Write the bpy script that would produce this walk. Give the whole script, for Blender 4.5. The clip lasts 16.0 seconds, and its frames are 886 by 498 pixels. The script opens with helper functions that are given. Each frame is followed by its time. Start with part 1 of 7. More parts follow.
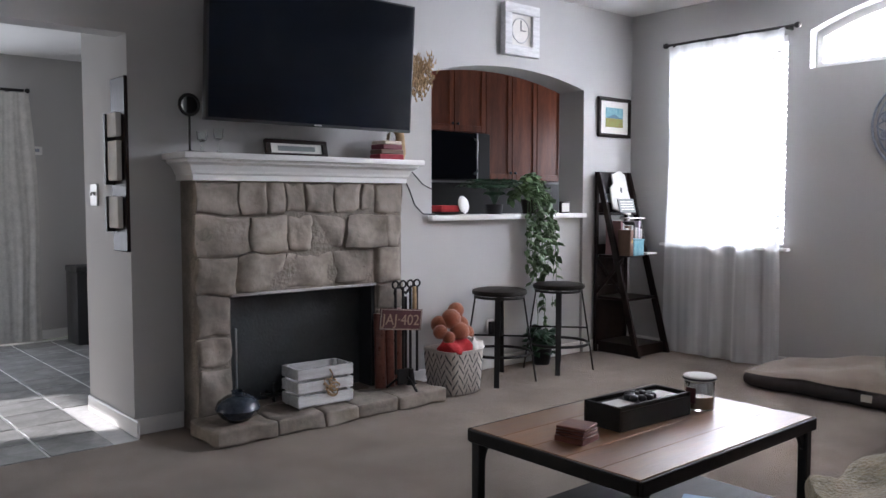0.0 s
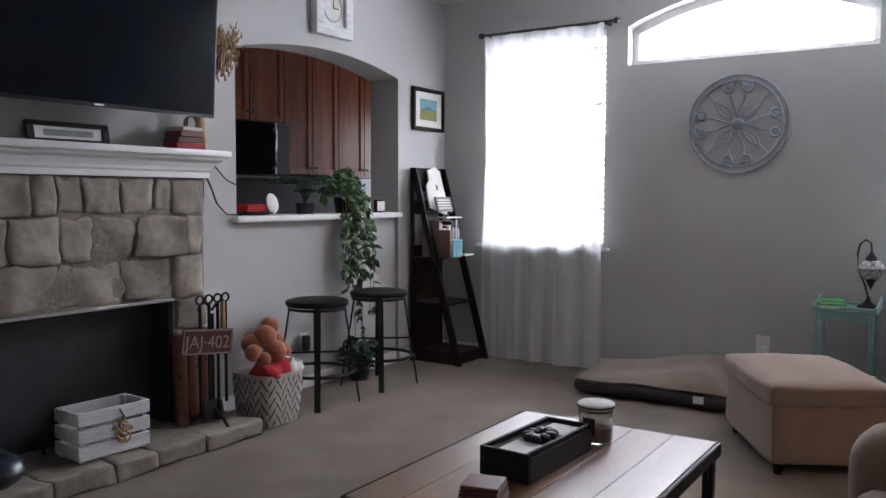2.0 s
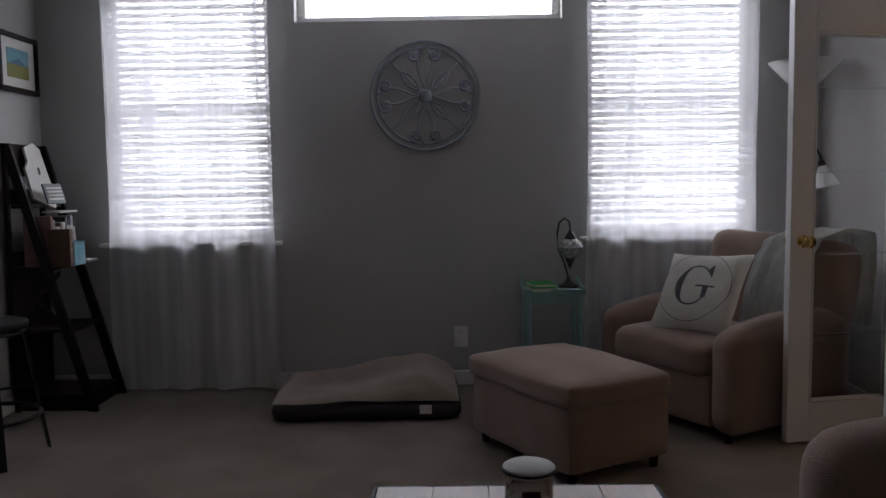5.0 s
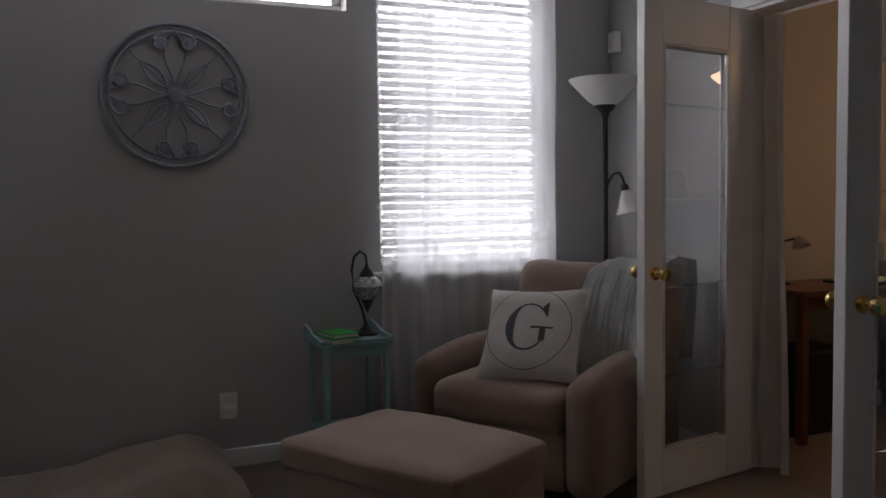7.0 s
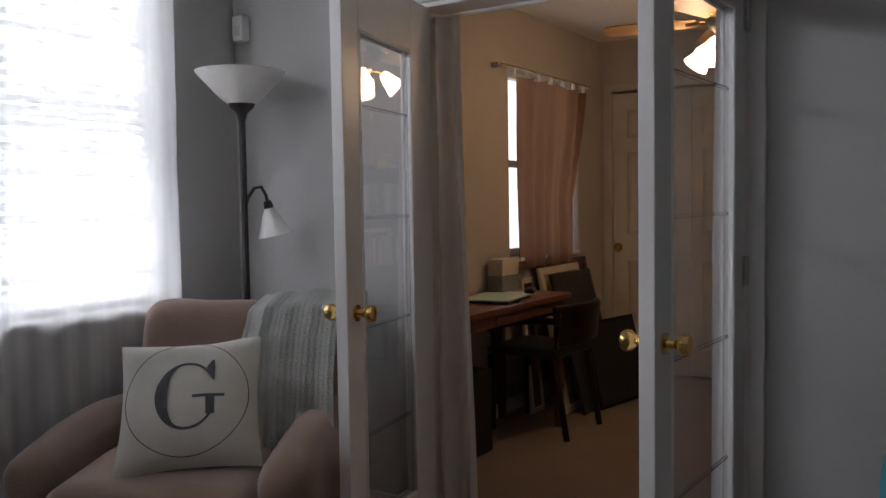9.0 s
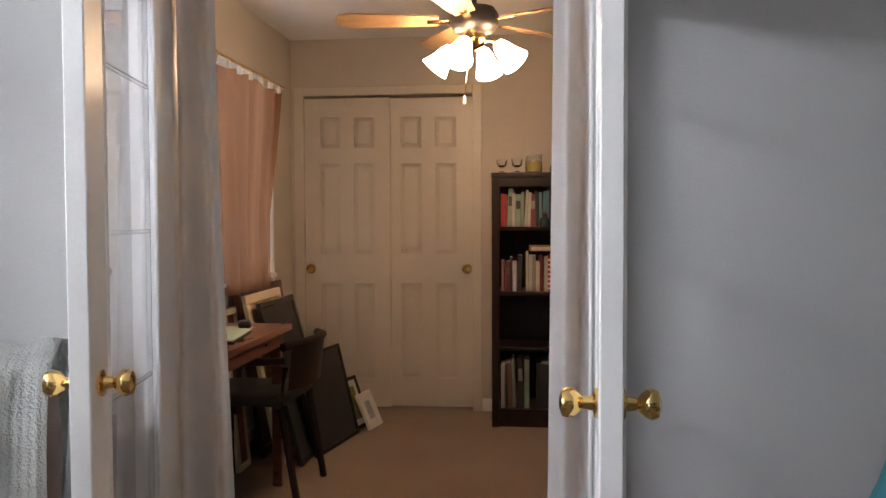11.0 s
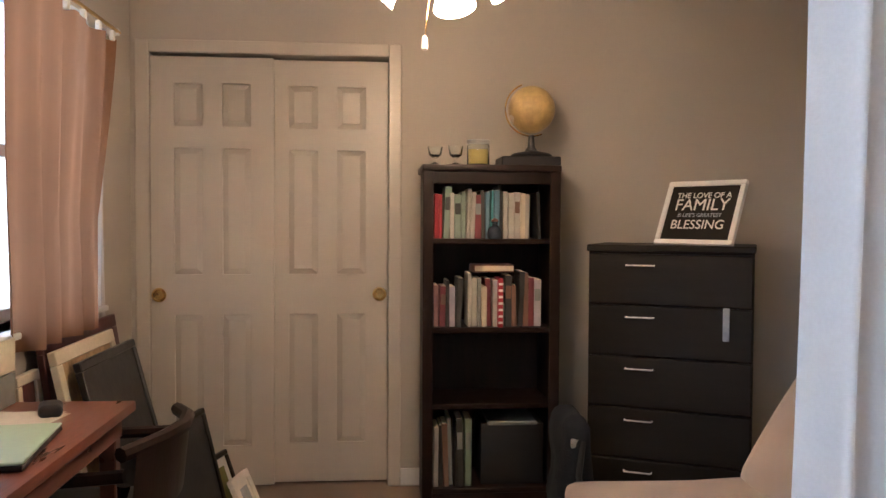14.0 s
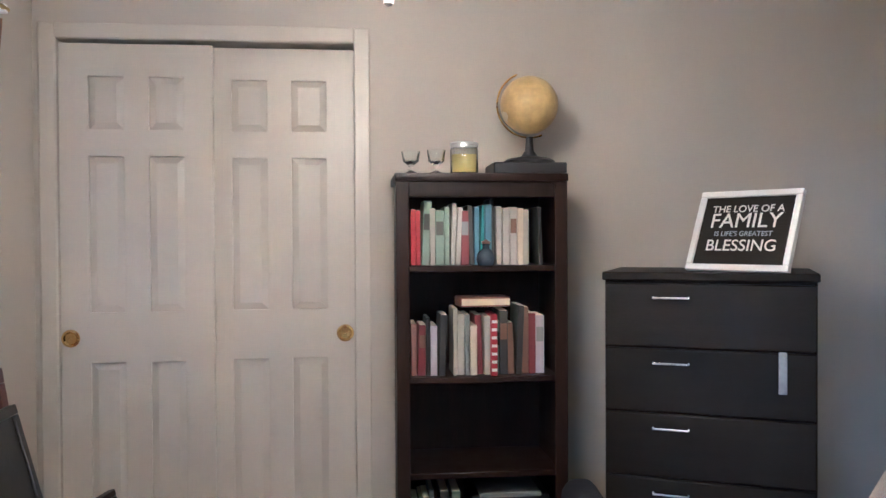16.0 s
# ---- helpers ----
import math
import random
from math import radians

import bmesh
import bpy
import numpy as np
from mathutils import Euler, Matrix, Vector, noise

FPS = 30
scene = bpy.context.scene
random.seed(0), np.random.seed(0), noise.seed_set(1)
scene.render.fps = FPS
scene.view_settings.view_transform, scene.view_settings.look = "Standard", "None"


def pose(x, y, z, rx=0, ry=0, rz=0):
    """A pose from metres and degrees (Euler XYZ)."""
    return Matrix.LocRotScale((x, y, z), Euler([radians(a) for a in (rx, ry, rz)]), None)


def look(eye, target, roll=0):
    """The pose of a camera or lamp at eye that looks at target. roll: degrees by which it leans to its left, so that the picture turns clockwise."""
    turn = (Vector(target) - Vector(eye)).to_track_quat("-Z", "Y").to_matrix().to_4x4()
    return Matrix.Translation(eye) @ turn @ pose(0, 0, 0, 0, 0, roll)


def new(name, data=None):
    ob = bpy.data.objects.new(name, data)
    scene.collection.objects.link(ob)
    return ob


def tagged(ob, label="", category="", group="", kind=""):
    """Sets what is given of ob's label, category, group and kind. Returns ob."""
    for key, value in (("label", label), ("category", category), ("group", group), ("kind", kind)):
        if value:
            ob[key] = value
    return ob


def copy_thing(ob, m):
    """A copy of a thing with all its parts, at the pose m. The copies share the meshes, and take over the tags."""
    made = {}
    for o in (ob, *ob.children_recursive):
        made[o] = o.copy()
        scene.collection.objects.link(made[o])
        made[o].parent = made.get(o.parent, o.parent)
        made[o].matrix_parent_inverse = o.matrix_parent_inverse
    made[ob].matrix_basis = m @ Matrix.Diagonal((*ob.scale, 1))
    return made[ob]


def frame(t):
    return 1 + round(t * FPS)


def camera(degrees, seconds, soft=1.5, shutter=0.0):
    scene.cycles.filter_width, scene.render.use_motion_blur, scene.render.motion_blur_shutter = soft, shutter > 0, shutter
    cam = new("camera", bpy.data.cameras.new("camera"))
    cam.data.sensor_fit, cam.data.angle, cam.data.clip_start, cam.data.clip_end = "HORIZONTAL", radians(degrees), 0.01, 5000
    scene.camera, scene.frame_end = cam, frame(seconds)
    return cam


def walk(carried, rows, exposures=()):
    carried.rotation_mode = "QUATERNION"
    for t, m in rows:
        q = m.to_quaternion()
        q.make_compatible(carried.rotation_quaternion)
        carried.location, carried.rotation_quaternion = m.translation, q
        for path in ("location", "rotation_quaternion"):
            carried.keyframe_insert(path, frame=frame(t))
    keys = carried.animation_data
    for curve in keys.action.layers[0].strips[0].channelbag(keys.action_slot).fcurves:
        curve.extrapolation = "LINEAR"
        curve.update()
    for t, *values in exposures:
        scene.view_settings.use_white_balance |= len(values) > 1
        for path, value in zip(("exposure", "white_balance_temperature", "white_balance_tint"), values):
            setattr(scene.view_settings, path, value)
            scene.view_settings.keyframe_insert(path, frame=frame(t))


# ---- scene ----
cam = camera(56.7, 16.0)
PATH = [
    (0, (-0.02, 0.443, 1.208), (1.281, 1.956, 1.086), 0.0),
    (0.5, (0.059, 0.612, 1.222), (1.454, 2.039, 1.092), 0.2),
    (1, (0.127, 0.771, 1.204), (1.601, 2.118, 1.087), 0.1),
    (1.5, (0.186, 0.904, 1.207), (1.741, 2.156, 1.08), 0.4),
    (2, (0.211, 1.087, 1.218), (1.882, 2.179, 1.088), 0.2),
    (2.5, (0.321, 1.276, 1.202), (2.068, 2.24, 1.067), 0.2),
    (3, (0.425, 1.491, 1.203), (2.246, 2.31, 1.076), 0.3),
    (3.5, (0.477, 1.725, 1.193), (2.378, 2.333, 1.064), 0.1),
    (4, (0.555, 1.92, 1.185), (2.508, 2.32, 1.033), -0.4),
    (6.5, (1.555, 2.633, 1.207), (3.475, 2.091, 1.083), -0.9),
    (7, (1.81, 2.719, 1.203), (3.651, 1.947, 1.085), -0.8),
    (7.5, (2.067, 2.742, 1.186), (3.743, 1.66, 1.062), -0.4),
    (8, (2.319, 2.715, 1.214), (3.827, 1.405, 1.112), -0.8),
    (8.5, (2.556, 2.743, 1.225), (3.877, 1.244, 1.132), -0.4),
    (9, (2.781, 2.722, 1.247), (3.883, 1.057, 1.138), -0.9),
    (9.5, (3.022, 2.65, 1.234), (3.899, 0.855, 1.143), -0.7),
    (10, (3.206, 2.566, 1.233), (3.879, 0.684, 1.155), -0.4),
    (12.5, (3.888, 1.629, 1.239), (3.694, -0.361, 1.185), -0.3),
    (13, (3.881, 1.388, 1.249), (3.79, -0.609, 1.224), -0.1),
    (13.5, (3.903, 1.151, 1.234), (3.857, -0.848, 1.178), 0.5),
    (14, (4.01, 0.934, 1.262), (3.848, -1.059, 1.196), 0.3),
    (14.5, (3.982, 0.756, 1.253), (3.738, -1.227, 1.165), 0.3),
    (15, (3.915, 0.554, 1.26), (3.645, -1.426, 1.183), 0.5),
    (15.5, (3.907, 0.403, 1.274), (3.678, -1.583, 1.199), 0.2),
    (16, (3.934, 0.231, 1.29), (3.733, -1.759, 1.26), -0.3),
]
EXPOSURE = [(0, 0.95, 6050, 18), (1, 0.85, 6050, 18), (2, 0.5, 6050, 18), (3, -0.47, 6100, 20), (3.5, -0.88, 6100, 20), (4, -1.02, 6100, 20), (6.5, -1.33, 6350, 20), (7.0, -1.25, 6400, 20), (8, -1.2, 6350, 19), (8.5, -1.15, 6300, 18), (9, -0.7, 6250, 17), (9.5, -0.25, 6200, 17), (10, 0.12, 6300, 17),
            (12.5, 1.0, 5550, 11), (13, 1.05, 5300, 10), (13.5, 1.08, 5300, 11), (14, 1.08, 5400, 11), (14.5, 1.28, 5700, 11), (15, 1.87, 4850, 6), (15.5, 1.8, 4700, 5), (16, 1.78, 4120, 4)]
walk(cam, [(t, look(eye, target, roll)) for t, eye, target, roll in PATH], exposures=EXPOSURE)

# ---- world, sun, large lights ----
world = bpy.data.worlds.new("sky")
world.use_nodes = True
scene.world = world
wn = world.node_tree
sky = wn.nodes.new("ShaderNodeTexSky")
sky.sky_type, sky.sun_disc = "NISHITA", False
sky.sun_elevation, sky.sun_rotation = radians(25), radians(283)
wn.links.new(sky.outputs[0], wn.nodes["Background"].inputs[0])
wn.nodes["Background"].inputs[1].default_value = 0.10

sun = new("sun", bpy.data.lights.new("sun", "SUN"))
sun.data.energy, sun.data.angle, sun.data.color = 4.5, radians(0.8), (1, 0.95, 0.88)
sun.matrix_world = look((-17.66, 4.08, 8.45), (0, 0, 0))


def window_light(name, centre, target, w, h, watts, colour=(0.93, 0.97, 1.0)):
    ob = new(name, bpy.data.lights.new(name, "AREA"))
    ob.data.shape, ob.data.size, ob.data.size_y = "RECTANGLE", w, h
    ob.data.energy, ob.data.color = watts, colour
    ob.matrix_world = look(centre, target)
    return ob


window_light("window_light_north", (5.80, 3.75, 1.62), (0, 3.75, 1.62), 0.98, 1.56, 54)
window_light("window_light_south", (5.80, 0.99, 1.62), (0, 0.99, 1.62), 0.98, 1.56, 54)
window_light("window_light_transom", (5.80, 2.37, 2.33), (0, 2.37, 2.33), 1.55, 0.48, 72)
# Added fill light; the recess window it stands in is unseen and assumed.
window_light("fill_light_recess", (0.0, -1.78, 1.5), (0, 5, 1.5), 1.0, 1.5, 4)
window_light("window_light_dining", (0.85, 8.18, 1.25), (0.85, 0, 1.25), 1.3, 1.9, 22)
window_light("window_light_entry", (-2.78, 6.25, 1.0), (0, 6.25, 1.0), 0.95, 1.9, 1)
window_light("window_light_office", (5.34, -1.99, 1.48), (0, -1.99, 1.48), 0.82, 1.1, 6)
# Added to brighten the kitchen; no window is known on that side.
window_light("fill_light_kitchen", (7.38, 5.5, 1.5), (0, 5.5, 1.5), 0.9, 1.0, 12)

# ---- materials ----


def mat(name, colour, rough=0.6, metal=0.0, var=0.12, scale=6.0, grain=60.0, bump=0.15, second=None, spec=0.5, stretch=None, sheen=0.0):
    """Principled surface with variation at two scales and fine relief, in object metres."""
    m = bpy.data.materials.new(name)
    m.use_nodes = True
    nt = m.node_tree
    n, l = nt.nodes, nt.links
    b = n["Principled BSDF"]
    b.inputs["Metallic"].default_value = metal
    b.inputs["Specular IOR Level"].default_value = spec
    b.inputs["Sheen Weight"].default_value = sheen
    tc = n.new("ShaderNodeTexCoord")
    mp = n.new("ShaderNodeMapping")
    if stretch:
        mp.inputs["Scale"].default_value = stretch
    l.new(tc.outputs["Object"], mp.inputs[0])
    n1 = n.new("ShaderNodeTexNoise")
    n1.inputs["Scale"].default_value, n1.inputs["Detail"].default_value = scale, 5
    n2 = n.new("ShaderNodeTexNoise")
    n2.inputs["Scale"].default_value, n2.inputs["Detail"].default_value = grain, 3
    l.new(mp.outputs[0], n1.inputs[0])
    l.new(mp.outputs[0], n2.inputs[0])
    dark = [c * (1 - var * 1.6) for c in colour]
    light = list(second) if second else [min(1, c * (1 + var)) for c in colour]
    ramp = n.new("ShaderNodeValToRGB")
    ramp.color_ramp.elements[0].position, ramp.color_ramp.elements[1].position = 0.3, 0.7
    ramp.color_ramp.elements[0].color, ramp.color_ramp.elements[1].color = (*dark, 1), (*light, 1)
    add = n.new("ShaderNodeMix")
    add.data_type = "FLOAT"
    add.inputs[0].default_value = 0.35
    l.new(n1.outputs[0], add.inputs[2])
    l.new(n2.outputs[0], add.inputs[3])
    l.new(add.outputs[0], ramp.inputs[0])
    oi = n.new("ShaderNodeObjectInfo")
    hsv = n.new("ShaderNodeHueSaturation")
    mr = n.new("ShaderNodeMapRange")
    mr.inputs[3].default_value, mr.inputs[4].default_value = 1 - var * 0.7, 1 + var * 0.5
    l.new(oi.outputs["Random"], mr.inputs[0])
    l.new(mr.outputs[0], hsv.inputs["Value"])
    l.new(ramp.outputs[0], hsv.inputs["Color"])
    l.new(hsv.outputs[0], b.inputs["Base Color"])
    rr = n.new("ShaderNodeMapRange")
    rr.inputs[3].default_value, rr.inputs[4].default_value = max(0.02, rough - 0.1), min(1, rough + 0.1)
    l.new(n1.outputs[0], rr.inputs[0])
    l.new(rr.outputs[0], b.inputs["Roughness"])
    if bump:
        bp = n.new("ShaderNodeBump")
        bp.inputs["Strength"].default_value, bp.inputs["Distance"].default_value = bump, 0.01
        l.new(n2.outputs[0], bp.inputs["Height"])
        l.new(bp.outputs[0], b.inputs["Normal"])
    return m


def glass(name, colour=(1, 1, 1), rough=0.0):
    m = bpy.data.materials.new(name)
    m.use_nodes = True
    b = m.node_tree.nodes["Principled BSDF"]
    b.inputs["Base Color"].default_value = (*colour, 1)
    b.inputs["Transmission Weight"].default_value = 1
    b.inputs["Roughness"].default_value = rough
    return m


def cloth_sheer(name, colour, clear, solid=0.5):
    """Thin cloth: part lets light straight through, the rest scatters it to both sides."""
    m = bpy.data.materials.new(name)
    m.use_nodes = True
    n, l = m.node_tree.nodes, m.node_tree.links
    out = n["Material Output"]
    n.remove(n["Principled BSDF"])
    tr, df, tp = n.new("ShaderNodeBsdfTranslucent"), n.new("ShaderNodeBsdfDiffuse"), n.new("ShaderNodeBsdfTransparent")
    m1, m2 = n.new("ShaderNodeMixShader"), n.new("ShaderNodeMixShader")
    tc, w = n.new("ShaderNodeTexCoord"), n.new("ShaderNodeTexNoise")
    # Upright noise bands in the clearness stand in for light and dark folds.
    w.inputs["Scale"].default_value = 11
    mp = n.new("ShaderNodeMapping")
    mp.inputs["Scale"].default_value = (0.2, 1, 0.035)
    mr = n.new("ShaderNodeMapRange")
    mr.inputs[1].default_value, mr.inputs[2].default_value = 0.34, 0.66
    mr.inputs[3].default_value, mr.inputs[4].default_value = max(0, clear - 0.17), clear + 0.13 if clear else 0
    l.new(tc.outputs["Object"], mp.inputs[0])
    l.new(mp.outputs[0], w.inputs[0])
    l.new(w.outputs[0], mr.inputs[0])
    for s in (tr, df):
        s.inputs[0].default_value = (*colour, 1)
    m1.inputs[0].default_value = solid
    l.new(tr.outputs[0], m1.inputs[1])
    l.new(df.outputs[0], m1.inputs[2])
    l.new(mr.outputs[0], m2.inputs[0])
    l.new(m1.outputs[0], m2.inputs[1])
    l.new(tp.outputs[0], m2.inputs[2])
    l.new(m2.outputs[0], out.inputs[0])
    return m


def glow(name, colour, strength):
    m = bpy.data.materials.new(name)
    m.use_nodes = True
    b = m.node_tree.nodes["Principled BSDF"]
    b.inputs["Base Color"].default_value = (0.9, 0.88, 0.82, 1)
    b.inputs["Emission Color"].default_value = (*colour, 1)
    b.inputs["Emission Strength"].default_value = strength
    return m


M = {
    "wall": mat("painted_wall", (0.465, 0.457, 0.446), 0.75, var=0.03, scale=1.5, grain=180, bump=0.10),
    "wall_office": mat("office_wall", (0.47, 0.43, 0.375), 0.75, var=0.03, scale=1.5, grain=180, bump=0.10),
    "ceiling": mat("ceiling_paint", (0.78, 0.77, 0.75), 0.85, var=0.03, scale=2, grain=90, bump=0.3),
    "white": mat("white_trim", (0.78, 0.77, 0.75), 0.35, var=0.03, scale=3, grain=120, bump=0.03),
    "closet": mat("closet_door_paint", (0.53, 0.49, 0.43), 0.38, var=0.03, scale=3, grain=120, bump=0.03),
    "carpet": mat("beige_carpet", (0.235, 0.184, 0.145), 0.95, var=0.24, scale=3.2, grain=260, bump=0.9, sheen=0.25, spec=0.1),
    "carpet_office": mat("brown_carpet", (0.22, 0.155, 0.112), 0.95, var=0.14, scale=2.2, grain=260, bump=0.9, sheen=0.2, spec=0.1),
    "tile": mat("slate_tile", (0.33, 0.335, 0.33), 0.13, var=0.2, scale=7, grain=40, bump=0.12),
    # Pale grout colour that also takes in the glint along the joints.
    "grout": mat("grout", (0.66, 0.66, 0.65), 0.8, var=0.1, scale=20),
    "stone": mat("fireplace_stone", (0.295, 0.250, 0.208), 0.8, var=0.26, scale=7, grain=30, bump=0.3),
    "mortar": mat("mortar", (0.25, 0.235, 0.205), 0.9, var=0.15, scale=12, grain=90, bump=0.5),
    "firebox": mat("firebox_metal", (0.0300, 0.0330, 0.0342), 0.5, var=0.2, scale=5, metal=0.2),
    "steel": mat("brushed_steel", (0.55, 0.55, 0.55), 0.3, metal=1.0, var=0.05, scale=30, stretch=(1, 1, 14)),
    "blackmetal": mat("black_metal", (0.025, 0.024, 0.023), 0.45, metal=0.5, var=0.2, scale=14, bump=0.1),
    "screen": mat("television_screen", (0.003, 0.0045, 0.008), 0.2, var=0.1, scale=1, bump=0.0, spec=0.05),
    "plastic": mat("black_plastic", (0.016, 0.016, 0.018), 0.42, var=0.1, scale=20, bump=0.05),
    "tabletop": mat("stained_table_wood", (0.24, 0.112, 0.045), 0.36, spec=0.9, var=0.24, scale=2.6, grain=16, bump=0.08, stretch=(1, 9, 9)),
    "darkwood": mat("espresso_wood", (0.018, 0.009, 0.007), 0.42, spec=0.25, var=0.35, scale=3, grain=20, bump=0.06, stretch=(8, 8, 1)),
    "blackwood": mat("black_laminate", (0.011, 0.0082, 0.0058), 0.5, spec=0.22, var=0.25, scale=3, grain=30, bump=0.08, stretch=(1, 8, 8)),
    "cherry": mat("cherry_cabinet", (0.25, 0.065, 0.024), 0.35, var=0.3, scale=2.4, grain=16, bump=0.06, stretch=(7, 7, 1)),
    "redwood": mat("red_brown_desk", (0.17, 0.06, 0.04), 0.3, var=0.3, scale=3, grain=18, stretch=(8, 1, 8), bump=0.05),
    "fabric": mat("brown_upholstery", (0.28, 0.188, 0.142), 0.92, var=0.10, scale=7, grain=240, bump=0.5, sheen=0.4, spec=0.15),
    "futon": mat("beige_upholstery", (0.34, 0.272, 0.224), 0.92, var=0.08, scale=6, grain=240, bump=0.4, sheen=0.3, spec=0.15),
    "bedtop": mat("dog_bed_fleece", (0.34, 0.275, 0.222), 0.95, var=0.14, scale=8, grain=150, bump=0.8, sheen=0.4, spec=0.1),
    "bedside": mat("dog_bed_canvas", (0.05, 0.042, 0.042), 0.8, var=0.15, scale=10, grain=200, bump=0.3),
    "linen": mat("pillow_linen", (0.62, 0.59, 0.53), 0.9, var=0.06, scale=9, grain=300, bump=0.4),
    "ink": mat("grey_print", (0.10, 0.105, 0.11), 0.85, var=0.15, scale=40),
    "mint": mat("mint_throw", (0.76, 0.77, 0.73), 0.95, var=0.1, scale=14, grain=160, bump=0.9, sheen=0.4),
    "tan": mat("tan_knit", (0.46, 0.38, 0.24), 0.95, var=0.22, scale=30, grain=120, bump=1.0, sheen=0.3),
    "teal": mat("teal_cloth", (0.05, 0.26, 0.30), 0.9, var=0.12, scale=10, grain=200, bump=0.4),
    "aqua": mat("aqua_paint", (0.29, 0.46, 0.47), 0.5, var=0.1, scale=8, bump=0.06),
    "green": mat("green_cover", (0.02, 0.40, 0.05), 0.5, var=0.08, scale=12, bump=0.05),
    "brass": mat("polished_brass", (0.80, 0.55, 0.20), 0.14, metal=1.0, var=0.06, scale=20, bump=0.02),
    "bronze": mat("dark_bronze", (0.055, 0.05, 0.05), 0.4, metal=0.6, var=0.15, scale=14, bump=0.05),
    "frost": mat("frosted_glass_shade", (0.80, 0.79, 0.76), 0.35, var=0.04, scale=10, bump=0.02),
    "mosaic": mat("mosaic_glass", (0.20, 0.20, 0.21), 0.25, var=0.6, scale=60, grain=90, bump=0.3, second=(0.55, 0.54, 0.55)),
    "paper": mat("paper", (0.72, 0.70, 0.66), 0.8, var=0.06, scale=16, bump=0.05),
    "cream": mat("cream_board", (0.60, 0.54, 0.42), 0.75, var=0.08, scale=12, bump=0.05),
    "whitewash": mat("whitewashed_wood", (0.62, 0.62, 0.62), 0.6, var=0.16, scale=5, grain=22, bump=0.2, stretch=(1, 8, 8)),
    "greyblue": mat("weathered_blue_metal", (0.31, 0.34, 0.395), 0.55, var=0.22, scale=14, bump=0.2, metal=0.1),
    "leaf": mat("leaf", (0.075, 0.17, 0.06), 0.45, var=0.4, scale=14, bump=0.1, second=(0.20, 0.31, 0.14)),
    "mintlid": mat("pale_green_lid", (0.42, 0.60, 0.49), 0.4, var=0.05, scale=8, bump=0.02),
    "leafdark": mat("fern_leaf", (0.035, 0.095, 0.045), 0.5, var=0.4, scale=14, bump=0.1),
    "straw": mat("dried_grass", (0.40, 0.27, 0.14), 0.85, var=0.3, scale=20),
    "vase": mat("blue_grey_ceramic", (0.045, 0.06, 0.085), 0.2, var=0.35, scale=9, bump=0.05),
    "red": mat("red_cloth", (0.45, 0.02, 0.025), 0.85, var=0.15, scale=14, grain=200, bump=0.3),
    "maroon": mat("maroon_paint", (0.075, 0.018, 0.020), 0.45, var=0.15, scale=12),
    "rust": mat("orange_felt", (0.36, 0.115, 0.055), 0.9, var=0.18, scale=18, grain=220, bump=0.5, sheen=0.3),
    "stonemortar": mat("stone_joint", (0.25, 0.213, 0.178), 0.9, var=0.25, scale=9, grain=50, bump=0.6),
    "wicker": mat("basket_cloth", (0.62, 0.58, 0.53), 0.85, var=0.1, scale=20, bump=0.3),
    "peach": cloth_sheer("peach_curtain", (0.29, 0.165, 0.10), 0.0, 0.62),
    "sheer": cloth_sheer("white_sheer", (0.90, 0.90, 0.90), 0.30, 0.55),
    "drape": mat("pale_grey_drape", (0.76, 0.76, 0.77), 0.8, var=0.05, scale=6, grain=200, bump=0.06),
    "greycurtain": mat("grey_curtain", (0.72, 0.70, 0.66), 0.85, var=0.12, scale=16, bump=0.2),
    "slat": cloth_sheer("blind_slat", (0.84, 0.84, 0.83), 0.0, 0.34),
    "glass": glass("clear_glass"),
    "jar": glass("jar_glass", (0.95, 0.97, 0.96)),
    "wax": mat("yellow_wax", (0.72, 0.58, 0.18), 0.5, var=0.06, scale=10),
    "waxbrown": mat("brown_wax", (0.30, 0.20, 0.14), 0.5, var=0.06, scale=10),
    "globe": mat("antique_globe", (0.56, 0.40, 0.16), 0.35, var=0.25, scale=9, grain=40, bump=0.03),
    "fanblade": mat("fan_blade_wood", (0.42, 0.26, 0.13), 0.4, var=0.2, scale=4, grain=20, stretch=(1, 8, 8), bump=0.04),
    "lamp_on": glow("lit_frosted_shade", (1.0, 0.655, 0.36), 33.0),
    "mirror": mat("mirror", (0.9, 0.9, 0.9), 0.03, metal=1.0, var=0.0, bump=0.0),
    "navy": mat("navy_cloth", (0.003, 0.006, 0.014), 0.85, var=0.15, scale=12, grain=150, bump=0.4),
    "skyprint": mat("sky_print", (0.10, 0.38, 0.52), 0.7, var=0.2, scale=16, second=(0.30, 0.52, 0.58)),
    "fieldprint": mat("field_print", (0.46, 0.30, 0.08), 0.7, var=0.3, scale=20, second=(0.22, 0.28, 0.08)),
    "ground": mat("lawn", (0.10, 0.12, 0.06), 0.95, var=0.3, scale=0.6, grain=12),
}
BOOKS = [mat("book_" + n, c, 0.6, var=0.1, scale=14, bump=0.06) for n, c in (
    ("red", (0.33, 0.02, 0.035)), ("maroon", (0.16, 0.03, 0.04)), ("white", (0.38, 0.36, 0.33)), ("grey", (0.22, 0.24, 0.24)), ("sage", (0.20, 0.27, 0.22)),
    ("blue", (0.10, 0.20, 0.28)), ("black", (0.03, 0.03, 0.03)), ("brown", (0.16, 0.09, 0.06)), ("cream", (0.55, 0.48, 0.38)), ("pink", (0.28, 0.15, 0.145)), ("teal", (0.05, 0.22, 0.24)), ("lilac", (0.42, 0.38, 0.44)))]

coat = M["tabletop"].node_tree.nodes["Principled BSDF"]
